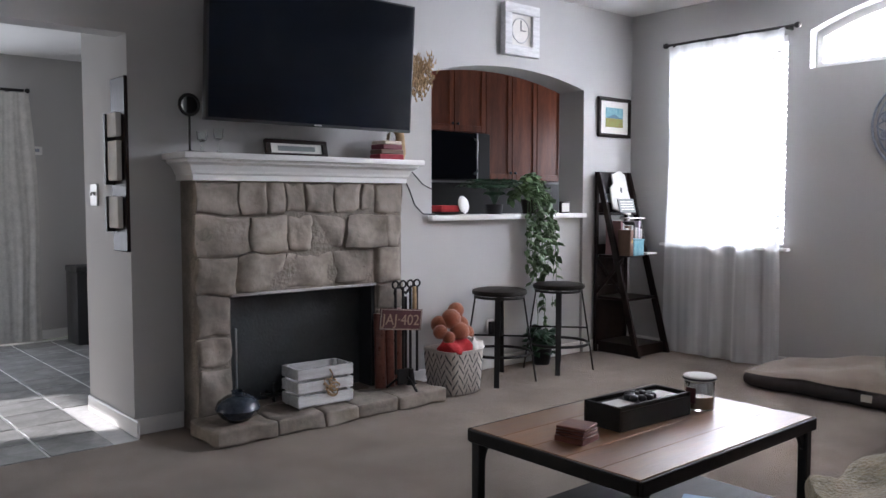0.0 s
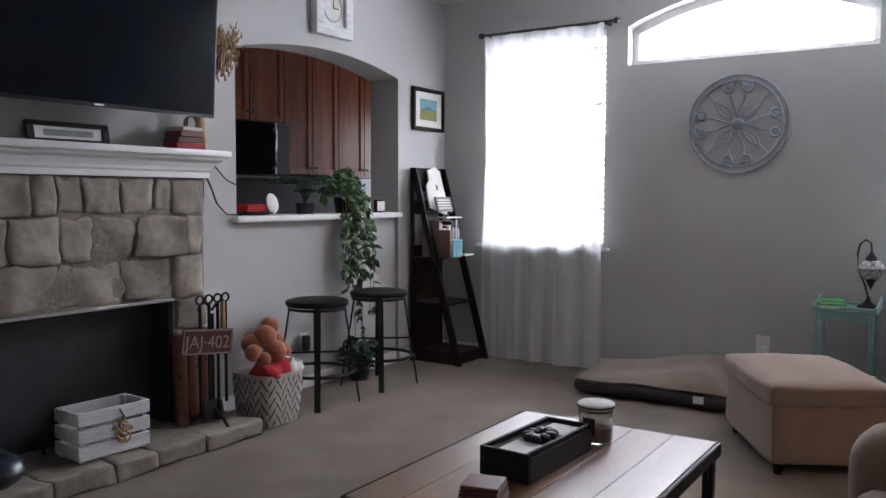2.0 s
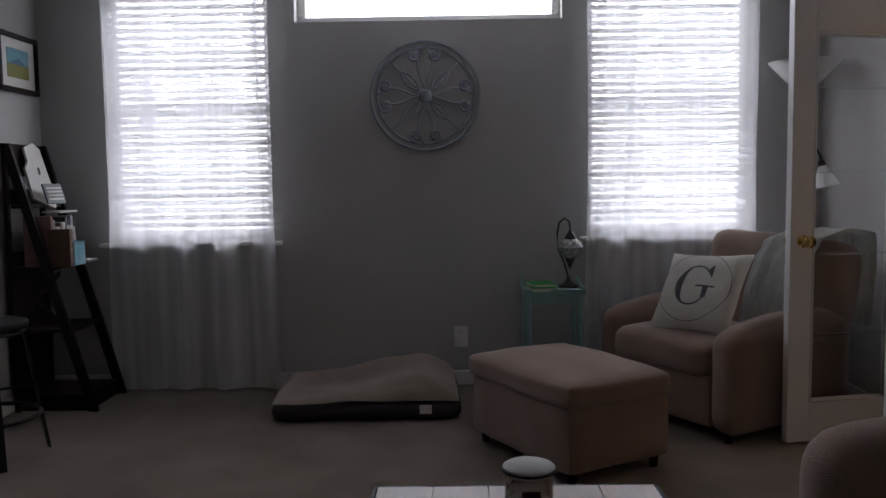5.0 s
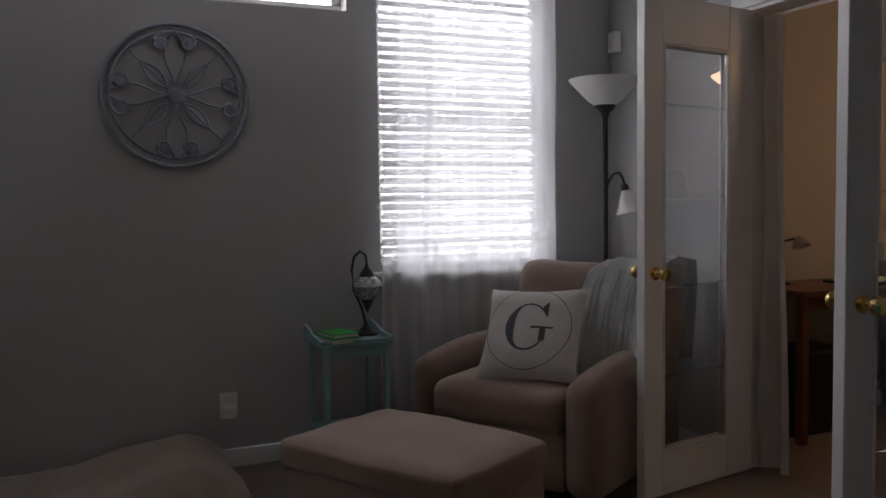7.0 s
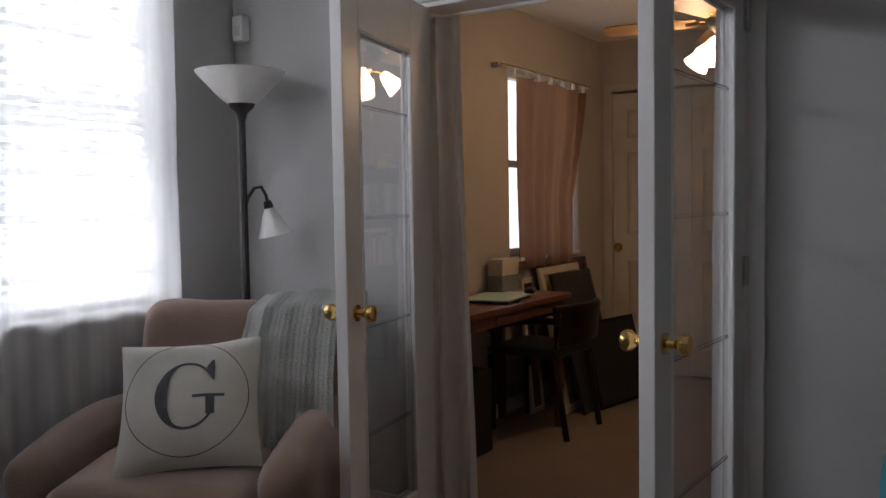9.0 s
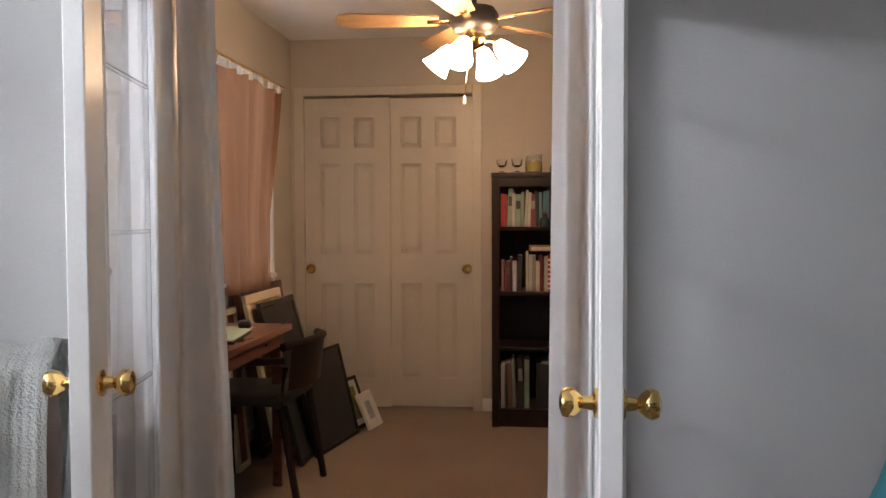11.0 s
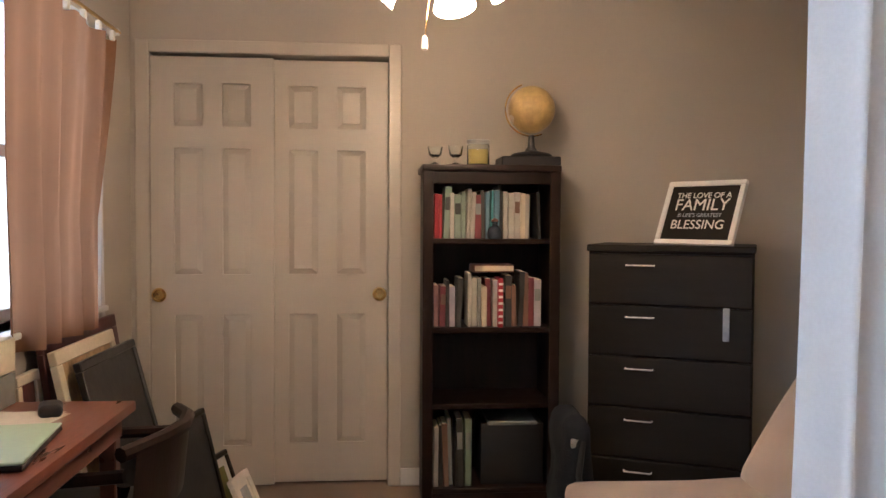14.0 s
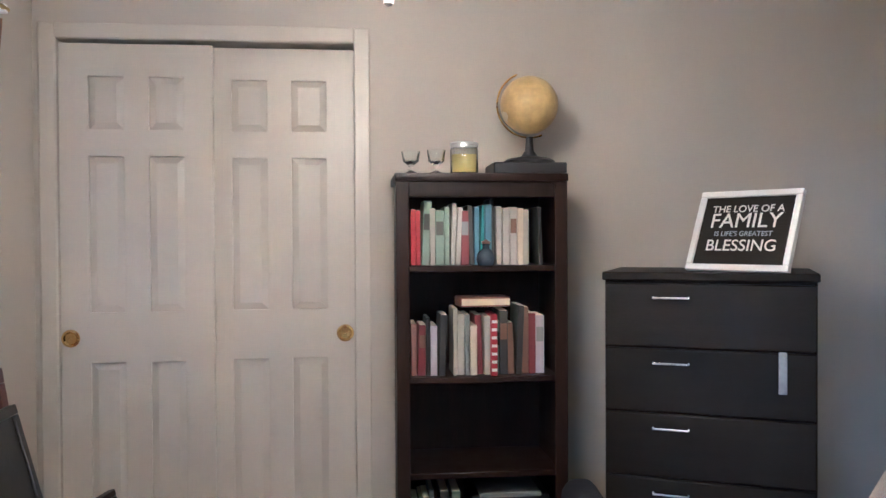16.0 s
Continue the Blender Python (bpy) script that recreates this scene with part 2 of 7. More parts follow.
coat.inputs["Coat Weight"].default_value, coat.inputs["Coat Roughness"].default_value = 0.5, 0.33

# ---- mesh helpers ----


def box(bm, a, b, bevel=0.0, seg=2, m=None):
    r = bmesh.ops.create_cube(bm, size=1)
    vs = r["verts"]
    for v in vs:
        v.co = Vector([(a[i] + b[i]) / 2 + v.co[i] * (b[i] - a[i]) for i in range(3)])
    if bevel:
        es = {e for v in vs for e in v.link_edges}
        r = bmesh.ops.bevel(bm, geom=list(es), offset=bevel, segments=seg, affect="EDGES", profile=0.6)
        vs = list({v for f in r["faces"] for v in f.verts} | {v for v in vs if v.is_valid})
    if m is not None:
        for v in vs:
            v.co = m @ v.co
    return bm


def cyl(bm, p0, p1, r0, r1=None, n=14, cap=True):
    p0, p1 = Vector(p0), Vector(p1)
    d = p1 - p0
    r = bmesh.ops.create_cone(bm, cap_ends=cap, segments=n, radius1=r0, radius2=r0 if r1 is None else r1, depth=d.length)
    m = Matrix.Translation((p0 + p1) / 2) @ d.to_track_quat("Z", "Y").to_matrix().to_4x4()
    bmesh.ops.transform(bm, matrix=m, verts=r["verts"])
    return bm


def lathe(bm, profile, n=24, at=(0, 0, 0), m=None):
    """Turn (radius, height) pairs round the z axis."""
    rings = []
    at = Vector(at)
    for r, z in profile:
        ring = []
        for i in range(n):
            a = 2 * math.pi * i / n
            co = Vector((max(r, 1e-4) * math.cos(a), max(r, 1e-4) * math.sin(a), z))
            ring.append(bm.verts.new((m @ co if m is not None else co) + at))
        rings.append(ring)
    for a, b in zip(rings, rings[1:]):
        for i in range(n):
            bm.faces.new((a[i], a[(i + 1) % n], b[(i + 1) % n], b[i]))
    return bm


def tube(bm, pts, r, n=8, taper=1.0):
    pts = [Vector(p) for p in pts]
    rings = []
    for i, p in enumerate(pts):
        d = (pts[min(i + 1, len(pts) - 1)] - pts[max(i - 1, 0)]).normalized()
        q = d.to_track_quat("Z", "Y")
        k = r * (1 + (taper - 1) * i / max(1, len(pts) - 1))
        rings.append([bm.verts.new(p + q @ Vector((k * math.cos(2 * math.pi * j / n), k * math.sin(2 * math.pi * j / n), 0))) for j in range(n)])
    for a, b in zip(rings, rings[1:]):
        for j in range(n):
            bm.faces.new((a[j], a[(j + 1) % n], b[(j + 1) % n], b[j]))
    bm.faces.new(rings[0][::-1])
    bm.faces.new(rings[-1])
    return bm


def ring(bm, centre, radius, r, axis="z", n=36, k=8):
    c = Vector(centre)
    vs = []
    for i in range(n):
        a = 2 * math.pi * i / n
        row = []
        for j in range(k):
            b = 2 * math.pi * j / k
            u = Vector(((radius + r * math.cos(b)) * math.cos(a), (radius + r * math.cos(b)) * math.sin(a), r * math.sin(b)))
            if axis == "x":
                u = Vector((u.z, u.x, u.y))
            elif axis == "y":
                u = Vector((u.x, u.z, u.y))
            row.append(bm.verts.new(c + u))
        vs.append(row)
    for i in range(n):
        for j in range(k):
            bm.faces.new((vs[i][j], vs[(i + 1) % n][j], vs[(i + 1) % n][(j + 1) % k], vs[i][(j + 1) % k]))
    return bm


def soft(bm, a, b, r, cuts=10, puff=0.0, rough=0.0, m=None, fr=5.0):
    """A stuffed block with rounded edges, a domed top and a slightly uneven skin."""
    a, b = Vector(a), Vector(b)
    c, h = (a + b) / 2, (b - a) / 2
    r = min(r, min(h) * 0.999)
    t = bmesh.new()
    bmesh.ops.create_cube(t, size=2)
    bmesh.ops.subdivide_edges(t, edges=t.edges[:], cuts=cuts, use_grid_fill=True)
    idx = {}
    for v in t.verts:
        p = Vector([math.copysign(abs(x) ** 0.8, x) * hh for x, hh in zip(v.co, h)])
        inner = Vector([max(-(hh - r), min(hh - r, x)) for x, hh in zip(p, h)])
        d = p - inner
        q = inner + (d.normalized() * r if d.length > 1e-6 else d)
        if p.z > 0:
            q.z += puff * (1 - (p.x / h.x) ** 2) * (1 - (p.y / h.y) ** 2) * (p.z / h.z)
        w = c + q
        if rough:
            w += Vector([noise.noise(w * fr + Vector((k * 7.1, 0, 0))) * rough for k in range(3)])
        idx[v] = bm.verts.new(m @ w if m is not None else w)
    for f in t.faces:
        bm.faces.new([idx[v] for v in f.verts])
    t.free()
    return bm


def sheet(bm, f, nu, nv):
    """A grid of points f(u, v), u and v from 0 to 1."""
    g = [[bm.verts.new(f(i / nu, j / nv)) for j in range(nv + 1)] for i in range(nu + 1)]
    for i in range(nu):
        for j in range(nv):
            bm.faces.new((g[i][j], g[i + 1][j], g[i + 1][j + 1], g[i][j + 1]))
    return bm


def prism(bm, pts, y0, y1, axis="y"):
    """A flat outline, given as (u, z) pairs, pushed from y0 to y1."""
    def co(u, z, y):
        return (u, y, z) if axis == "y" else (y, u, z) if axis == "x" else (u, z, y)
    a = [bm.verts.new(co(u, z, y0)) for u, z in pts]
    b = [bm.verts.new(co(u, z, y1)) for u, z in pts]
    k = len(pts)
    bm.faces.new(a)
    bm.faces.new(b[::-1])
    for i in range(k):
        bm.faces.new((a[i], b[i], b[(i + 1) % k], a[(i + 1) % k]))
    return bm


def mesh_of(name, bm, material, smooth=True):
    bmesh.ops.recalc_face_normals(bm, faces=bm.faces[:])
    if smooth:
        for f in bm.faces:
            f.smooth = True
        for e in bm.edges:
            if len(e.link_faces) == 2 and e.calc_face_angle(0) > 0.7:
                e.smooth = False
    me = bpy.data.meshes.new(name)
    bm.to_mesh(me)
    bm.free()
    if material is not None:
        me.materials.append(M[material] if isinstance(material, str) else material)
    return me


def part(name, bm, material, parent=None, label="", smooth=True):
    ob = new(name, mesh_of(name, bm, material, smooth))
    ob.parent = parent
    if label:
        ob["label"] = label
    return ob


def piece(name, me, parent, m):
    """A part on shared mesh data, at its own pose under its thing."""
    ob = new(name, me)
    ob.parent = parent
    ob.matrix_basis = m
    return ob


def structure(name, bm, material, label="", smooth=True):
    return tagged(part(name, bm, material, None, smooth=smooth), label, "", "", "structure")


def thing(name, at, label, category, rz=0.0, group=""):
    e = new(name)
    e.empty_display_size = 0.1
    e.matrix_world = pose(*at, 0, 0, rz)
    return tagged(e, label, category, group)


def single(name, bm, material, at, label, category, rz=0.0, group=""):
    ob = part(name, bm, material)
    ob.matrix_world = pose(*at, 0, 0, rz)
    return tagged(ob, label, category, group)


def letters(text, size, material, parent, m, name="lettering"):
    cu = bpy.data.curves.new(name, "FONT")
    cu.body, cu.size, cu.extrude, cu.align_x, cu.align_y = text, size, 0.0008, "CENTER", "CENTER"
    tmp = new("tmp", cu)
    me = bpy.data.meshes.new_from_object(tmp.evaluated_get(bpy.context.evaluated_depsgraph_get()))
    bpy.data.objects.remove(tmp)
    me.name = name
    me.materials.clear()
    me.materials.append(M[material])
    ob = new(name, me)
    ob.parent = parent
    ob.matrix_basis = m
    return ob


B = bmesh.new

# ---- large structure ----
H, HO, HD = 2.69, 2.40, 2.40          # ceilings: living room, office, dining room
N, E, S = 4.60, 5.60, 0.13            # inner faces of the living room's walls
C = -2.963                            # inner face of the closet wall
OE, OW = 5.14, 1.75                   # inner faces of the office's side walls


def arc(x0, x1, z_side, rise, n=16):
    """Points of a flat arch from x0 to x1."""
    return [(x0 + (x1 - x0) * i / n, z_side + rise * (1 - (2 * i / n - 1) ** 2)) for i in range(n + 1)]


bm = B()
box(bm, (1.48, N, 0), (3.455, N + 0.25, H))
box(bm, (4.995, N, 0), (5.78, N + 0.25, H))
box(bm, (3.455, N + 0.025, 0), (4.995, N + 0.225, 1.06))
prism(bm, [(3.455, H)] + arc(3.455, 4.995, 2.045, 0.095) + [(4.995, H)], N, N + 0.25)
structure("wall_north", bm, "wall", "warm grey painted wall with an arched opening to the kitchen", smooth=False)
bm = B()
box(bm, (-2.6, N, 2.03), (1.48, N + 0.15, H))
box(bm, (1.48, N + 0.25, 0), (3.3, 5.294, H))
structure("wall_hall", bm, "wall", "warm grey wall and header of the hall opening", smooth=False)

bm = B()
W1, W2, T = (3.277, 4.226), (0.519, 1.459), (1.606, 3.121)
for y0, y1 in ((-0.05, W2[0]), (W2[1], T[0]), (T[1], W1[0]), (W1[1], N)):
    box(bm, (E, y0, 0), (E + 0.18, y1, H))
for y0, y1 in (W1, W2):
    box(bm, (E, y0, 0), (E + 0.18, y1, 0.86))
    box(bm, (E, y0, 2.36), (E + 0.18, y1, H))
box(bm, (E, T[0], 0), (E + 0.18, T[1], 2.10))
prism(bm, [(T[0], H)] + arc(T[0], T[1], 2.36, 0.17) + [(T[1], H)], E, E + 0.18, "x")
structure("wall_east", bm, "wall", "warm grey window wall with two windows and an arched transom", smooth=False)

DX0, DX1, DH = 3.375, 4.60, 2.005     # the French doors' opening
bm = B()
box(bm, (DX1, 0.0, 0), (E, S, H))
box(bm, (1.6, 0.0, 0), (DX0, S, H))
box(bm, (DX0, 0.0, DH), (DX1, S, H))
structure("wall_south", bm, "wall", "grey painted wall around the French doors", smooth=False)
bm = B()
box(bm, (1.6, -1.6, 0), (OW - 0.06, 0.0, H))
# Recess wall out of view, with an opening invented for the fill light.
box(bm, (-2.75, -1.75, 0), (-0.5, -1.6, H))
box(bm, (0.5, -1.75, 0), (1.69, -1.6, H))
box(bm, (-0.5, -1.75, 0), (0.5, -1.6, 0.75))
box(bm, (-0.5, -1.75, 2.25), (0.5, -1.6, H))
structure("wall_recess", bm, "wall", "plain grey wall closing the room", smooth=False)
bm = B()
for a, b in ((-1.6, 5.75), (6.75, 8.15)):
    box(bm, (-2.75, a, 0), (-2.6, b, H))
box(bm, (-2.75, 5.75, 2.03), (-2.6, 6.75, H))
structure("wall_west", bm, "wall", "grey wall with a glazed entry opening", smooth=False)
bm = B()
for a, b in ((-2.6, 0.2), (1.5, 3.3)):
    box(bm, (a, 8.0, 0), (b, 8.15, H))
box(bm, (0.2, 8.0, 2.2), (1.5, 8.15, H))
box(bm, (0.2, 8.0, 0), (1.5, 8.15, 0.25))
box(bm, (3.2, 5.294, 0), (3.3, 8.0, H))
structure("wall_dining", bm, "wall", "grey dining room wall with a window", smooth=False)
bm = B()
box(bm, (3.3, 6.25, 0), (7.3, 6.4, H))
# Unseen east wall, its opening made only for the kitchen fill light.
box(bm, (7.2, N + 0.25, 0), (7.3, 5.05, H))
box(bm, (7.2, 5.95, 0), (7.3, 6.25, H))
box(bm, (7.2, 5.05, 0), (7.3, 5.95, 1.0))
box(bm, (7.2, 5.05, 2.0), (7.3, 5.95, H))
box(bm, (5.78, N + 0.15, 0), (7.2, N + 0.25, H))
structure("wall_kitchen", bm, "wall", "kitchen wall behind the cherry cabinets", smooth=False)

bm = B()
WO = (-2.42, -1.56)
box(bm, (OE, C, 0), (OE + 0.16, WO[0], HO))
box(bm, (OE, WO[1], 0), (OE + 0.16, 0.0, HO))
box(bm, (OE, WO[0], 0), (OE + 0.16, WO[1], 0.92))
box(bm, (OE, WO[0], 2.06), (OE + 0.16, WO[1], HO))
box(bm, (OW - 0.06, -3.1, 0), (OW, 0.0, HO))
box(bm, (OW, -3.1, 0), (3.953, C, HO))
box(bm, (5.055, -3.1, 0), (OE + 0.16, C, HO))
box(bm, (3.953, -3.1, 2.035), (5.055, C, HO))
# Unseen panel behind the closet doors, blocks sky light from their gaps.
box(bm, (3.9, -3.2, -0.05), (5.1, -3.098, HO))
structure("wall_office", bm, "wall_office", "beige office walls around the closet", smooth=False)

bm = B()
box(bm, (-2.75, -1.75, H), (5.78, N + 0.15, H + 0.1))
box(bm, (1.48, N + 0.15, H), (7.3, 6.4, H + 0.1))
structure("ceiling_living", bm, "ceiling", "white textured ceiling", smooth=False)
bm = B()
box(bm, (-2.6, N + 0.15, HD), (1.48, 8.15, HD + 0.1))
box(bm, (1.48, 5.294, HD), (3.2, 8.15, HD + 0.1))
structure("ceiling_dining", bm, "ceiling", "white dining room ceiling", smooth=False)
bm = B()
box(bm, (OW, -3.1, HO), (OE + 0.16, 0.0, HO + 0.1))
structure("ceiling_office", bm, "ceiling", "white office ceiling", smooth=False)

bm = B()
box(bm, (-2.6, -1.6, -0.1), (1.48, 4.51, 0))
box(bm, (1.48, 0.12, -0.1), (E, N + 0.03, 0))
box(bm, (1.48, -1.6, -0.1), (1.6, 0.12, 0))
structure("floor", bm, "carpet", "beige cut pile carpet", smooth=False)
bm = B()
box(bm, (OW, -3.1, -0.1), (OE, 0.12, 0))
structure("floor_office", bm, "carpet_office", "brown office carpet", smooth=False)
bm = B()
box(bm, (-2.6, 4.51, -0.1), (1.48, 8.0, -0.006))
box(bm, (1.48, 5.294, -0.1), (3.2, 8.0, -0.006))
box(bm, (3.3, N + 0.25, -0.1), (7.2, 6.25, -0.006))
floor_tile = structure("floor_tile", bm, "grout", "grey slate tile floor with pale joints", smooth=False)
bm = B()
box(bm, (-60, -60, -0.6), (60, 60, -0.12))
structure("ground", bm, "ground", "lawn around the house", smooth=False)

# baseboards
bm = B()
for a, b in (((1.48, N - 0.014, 0), (1.735, N, 0.085)), ((3.06, N - 0.014, 0), (3.455, N, 0.085)), ((3.455, N + 0.011, 0), (4.995, N + 0.025, 0.085)), ((4.995, N - 0.014, 0), (E, N, 0.085)),
             ((E - 0.014, S, 0), (E, N - 0.014, 0.085)), ((4.665, S, 0), (E - 0.014, S + 0.014, 0.085)), ((1.6, S, 0), (3.329, S + 0.014, 0.085)), ((1.466, 4.53, 0), (1.48, 5.294, 0.085)),
             ((3.186, 5.294, 0), (3.2, 7.986, 0.085)), ((1.5, 7.986, 0), (3.186, 8.0, 0.085))):
    box(bm, a, b, 0.004, 1)
structure("baseboard", bm, "white", "white painted baseboard", smooth=False)
bm = B()
for a, b in (((OW, C, 0), (3.893, C + 0.014, 0.085)), ((OE - 0.014, C + 0.014, 0), (OE, -0.02, 0.085)), ((5.118, C, 0), (OE - 0.014, C + 0.014, 0.085)), ((OW, C + 0.014, 0), (OW + 0.014, -0.01, 0.085))):
    box(bm, a, b, 0.004, 1)
structure("baseboard_office", bm, "white", "white painted baseboard in the office", smooth=False)

# ---- windows ----


def window(name, x, y0, y1, z0, z1, label, sill=True, mid=True, arch=0.0):
    w = structure(name, box(B(), (x + 0.10, y0, z0), (x + 0.14, y1, z0 + 0.045), 0.004, 1), "white", label)
    bm = B()
    box(bm, (x + 0.10, y0, z0 + 0.045), (x + 0.14, y0 + 0.045, z1 - (0 if arch else 0.045)), 0.004, 1)
    box(bm, (x + 0.10, y1 - 0.045, z0 + 0.045), (x + 0.14, y1, z1 - (0 if arch else 0.045)), 0.004, 1)
    if arch:
        prism(bm, arc(y0, y1, z1, arch) + arc(y0 + 0.045, y1 - 0.045, z1 - 0.045, arch - 0.005)[::-1], x + 0.10, x + 0.14, "x")
    else:
        box(bm, (x + 0.10, y0, z1 - 0.045), (x + 0.14, y1, z1), 0.004, 1)
    if mid:
        zm = (z0 + z1) / 2
        box(bm, (x + 0.095, y0 + 0.045, zm - 0.022), (x + 0.14, y1 - 0.045, zm + 0.022), 0.003, 1)
    part("window_frame", bm, "white", w)
    bm = B()
    if arch:
        prism(bm, [(y0, z0)] + arc(y0, y1, z1 - 0.003, arch) + [(y1, z0)], x + 0.117, x + 0.123, "x")
    else:
        box(bm, (x + 0.117, y0, z0), (x + 0.123, y1, z1))
    pane = part("pane", bm, "glass", w, smooth=False)
    pane.visible_shadow = False
    if sill:
        part("window_sill", box(B(), (x - 0.055, y0 - 0.05, z0 - 0.022), (x + 0.10, y1 + 0.05, z0), 0.006, 2), "white", w)
    return w


window("window_1", E, *W1, 0.86, 2.36, "white double hung window behind blinds")
window("window_2", E, *W2, 0.86, 2.36, "white double hung window behind blinds")
window("window_3", E, *T, 2.10, 2.36, "white arched transom window", sill=False, mid=False, arch=0.17)
window("window_4", OE, *WO, 0.92, 2.06, "white office window", sill=True)


def blind(y0, y1, z0, z1, label):
    th = thing("window_blind", (E + 0.045, (y0 + y1) / 2, z0), label, "window blind", group="window blinds")
    w = (y1 - y0) / 2 - 0.008
    part("headrail", box(B(), (-0.03, -w, z1 - z0 - 0.05), (0.03, w, z1 - z0 - 0.002), 0.004, 1), "white", th)
    part("bottom_rail", box(B(), (-0.025, -w, 0.012), (0.025, w, 0.034), 0.006, 2), "white", th)
    b = B()
    sheet(b, lambda u, v: Vector((-0.025 + 0.05 * u, -w + 2 * w * v, 0.004 * math.sin(math.pi * u))), 4, 1)
    r = bmesh.ops.solidify(b, geom=b.faces[:], thickness=0.0025)
    me = mesh_of("slat", b, "slat")
    k = int((z1 - z0 - 0.10) / 0.043)
    for i in range(k):
        piece("slat", me, th, pose(0, 0, 0.055 + i * 0.043, 0, -44 + random.uniform(-2, 2), 0))
    for s in (-0.6, 0.6):
        part("cord", cyl(B(), (-0.024, w * s, 0.03), (-0.024, w * s, z1 - z0 - 0.05), 0.0015, n=6), "white", th)
    part("tilt_wand", cyl(B(), (-0.036, -w * 0.86, 0.5), (-0.036, -w * 0.86, z1 - z0 - 0.06), 0.004, n=6), "white", th)
    return th


blind(*W1, 0.86, 2.36, "white slatted blind lowered over the window")
blind(*W2, 0.86, 2.36, "white slatted blind lowered over the window")


def curtain(name, material, x, y0, y1, z0, z1, folds, depth, label, seed, pinch=0.85, flare=0.0, group=""):
    """A hanging cloth across y0..y1 at x."""
    rnd = random.Random(seed)
    ph = [rnd.uniform(0, 6.3) for _ in range(6)]
    th = thing(name, (x, (y0 + y1) / 2, z0), label, "curtain", group=group)

    def f(u, v):
        yy = (y0 - y1) / 2 + (y1 - y0) * u
        yy *= pinch + (1 - pinch) * min(1, (1 - v) * 1.8) + flare * (1 - v)
        a = depth * (0.55 + 0.45 * math.sin(3 * u + ph[0])) * (0.6 + 0.4 * (1 - v))
        d = a * math.sin(2 * math.pi * folds * u + ph[1] + 0.8 * math.sin(5 * u + ph[2]) + 0.5 * v) + 0.3 * a * math.sin(2 * math.pi * folds * 2.3 * u + ph[3])
        return Vector((d, yy + 0.012 * math.sin(7 * v + 9 * u + ph[4]), (z1 - z0) * v))
    part("cloth", sheet(B(), f, folds * 20, 24), material, th)
    return th


c1 = curtain("sheer_curtain", "sheer", E - 0.075, 3.245, 4.20, 0.012, 2.385, 4, 0.045, "white sheer curtain hanging over the blind to the floor", 3, pinch=0.96, group="sheer curtains")
c2 = curtain("sheer_curtain", "sheer", E - 0.075, 0.515, 1.49, 0.012, 2.385, 5, 0.045, "white sheer curtain hanging behind the armchair", 5, pinch=0.95, group="sheer curtains")


def rod(y0, y1, z, label):
    th = thing("curtain_rod", (E - 0.075, (y0 + y1) / 2, z), label, "curtain rod", group="curtain rods")
    h = (y1 - y0) / 2
    part("pole", cyl(B(), (0, -h, 0), (0, h, 0), 0.010, n=12), "bronze", th)
    for s in (-1, 1):
        b = lathe(B(), [(0.001, -0.03), (0.018, -0.02), (0.022, 0), (0.014, 0.018), (0.009, 0.022)], 14, m=Matrix.Rotation(radians(90 * s), 4, "X"), at=(0, s * (h + 0.02), 0))
        part("finial", b, "bronze", th)
        part("bracket", box(B(), (-0.008, s * (h - 0.05) - 0.01, -0.02), (0.075, s * (h - 0.05) + 0.01, 0.006), 0.003, 1), "bronze", th)
    return th


rod(3.20, 4.20, 2.395, "dark bronze curtain rod over a window")
rod(0.44, 1.56, 2.395, "dark bronze curtain rod over a window")

# ---- French doors ----
bm = B()
for x0, x1 in ((DX0 - 0.044, DX0), (DX1, DX1 + 0.065)):
    box(bm, (x0, S, 0), (x1, S + 0.018, DH + 0.065), 0.005, 2)
    box(bm, (x0, -0.018, 0), (x1, 0.0, DH + 0.065), 0.005, 2)
box(bm, (DX0, S, DH), (DX1, S + 0.018, DH + 0.065), 0.005, 2)
box(bm, (DX0, -0.018, DH), (DX1, 0.0, DH + 0.065), 0.005, 2)
box(bm, (DX0, -0.002, 0), (DX0 + 0.018, S + 0.004, DH), 0.002, 1)
box(bm, (DX1 - 0.018, -0.002, 0), (DX1, S + 0.004, DH), 0.002, 1)
box(bm, (DX0 + 0.018, -0.002, DH - 0.018), (DX1 - 0.018, S + 0.004, DH), 0.002, 1)
structure("door_trim", bm, "white", "white door casing and jamb", smooth=False)


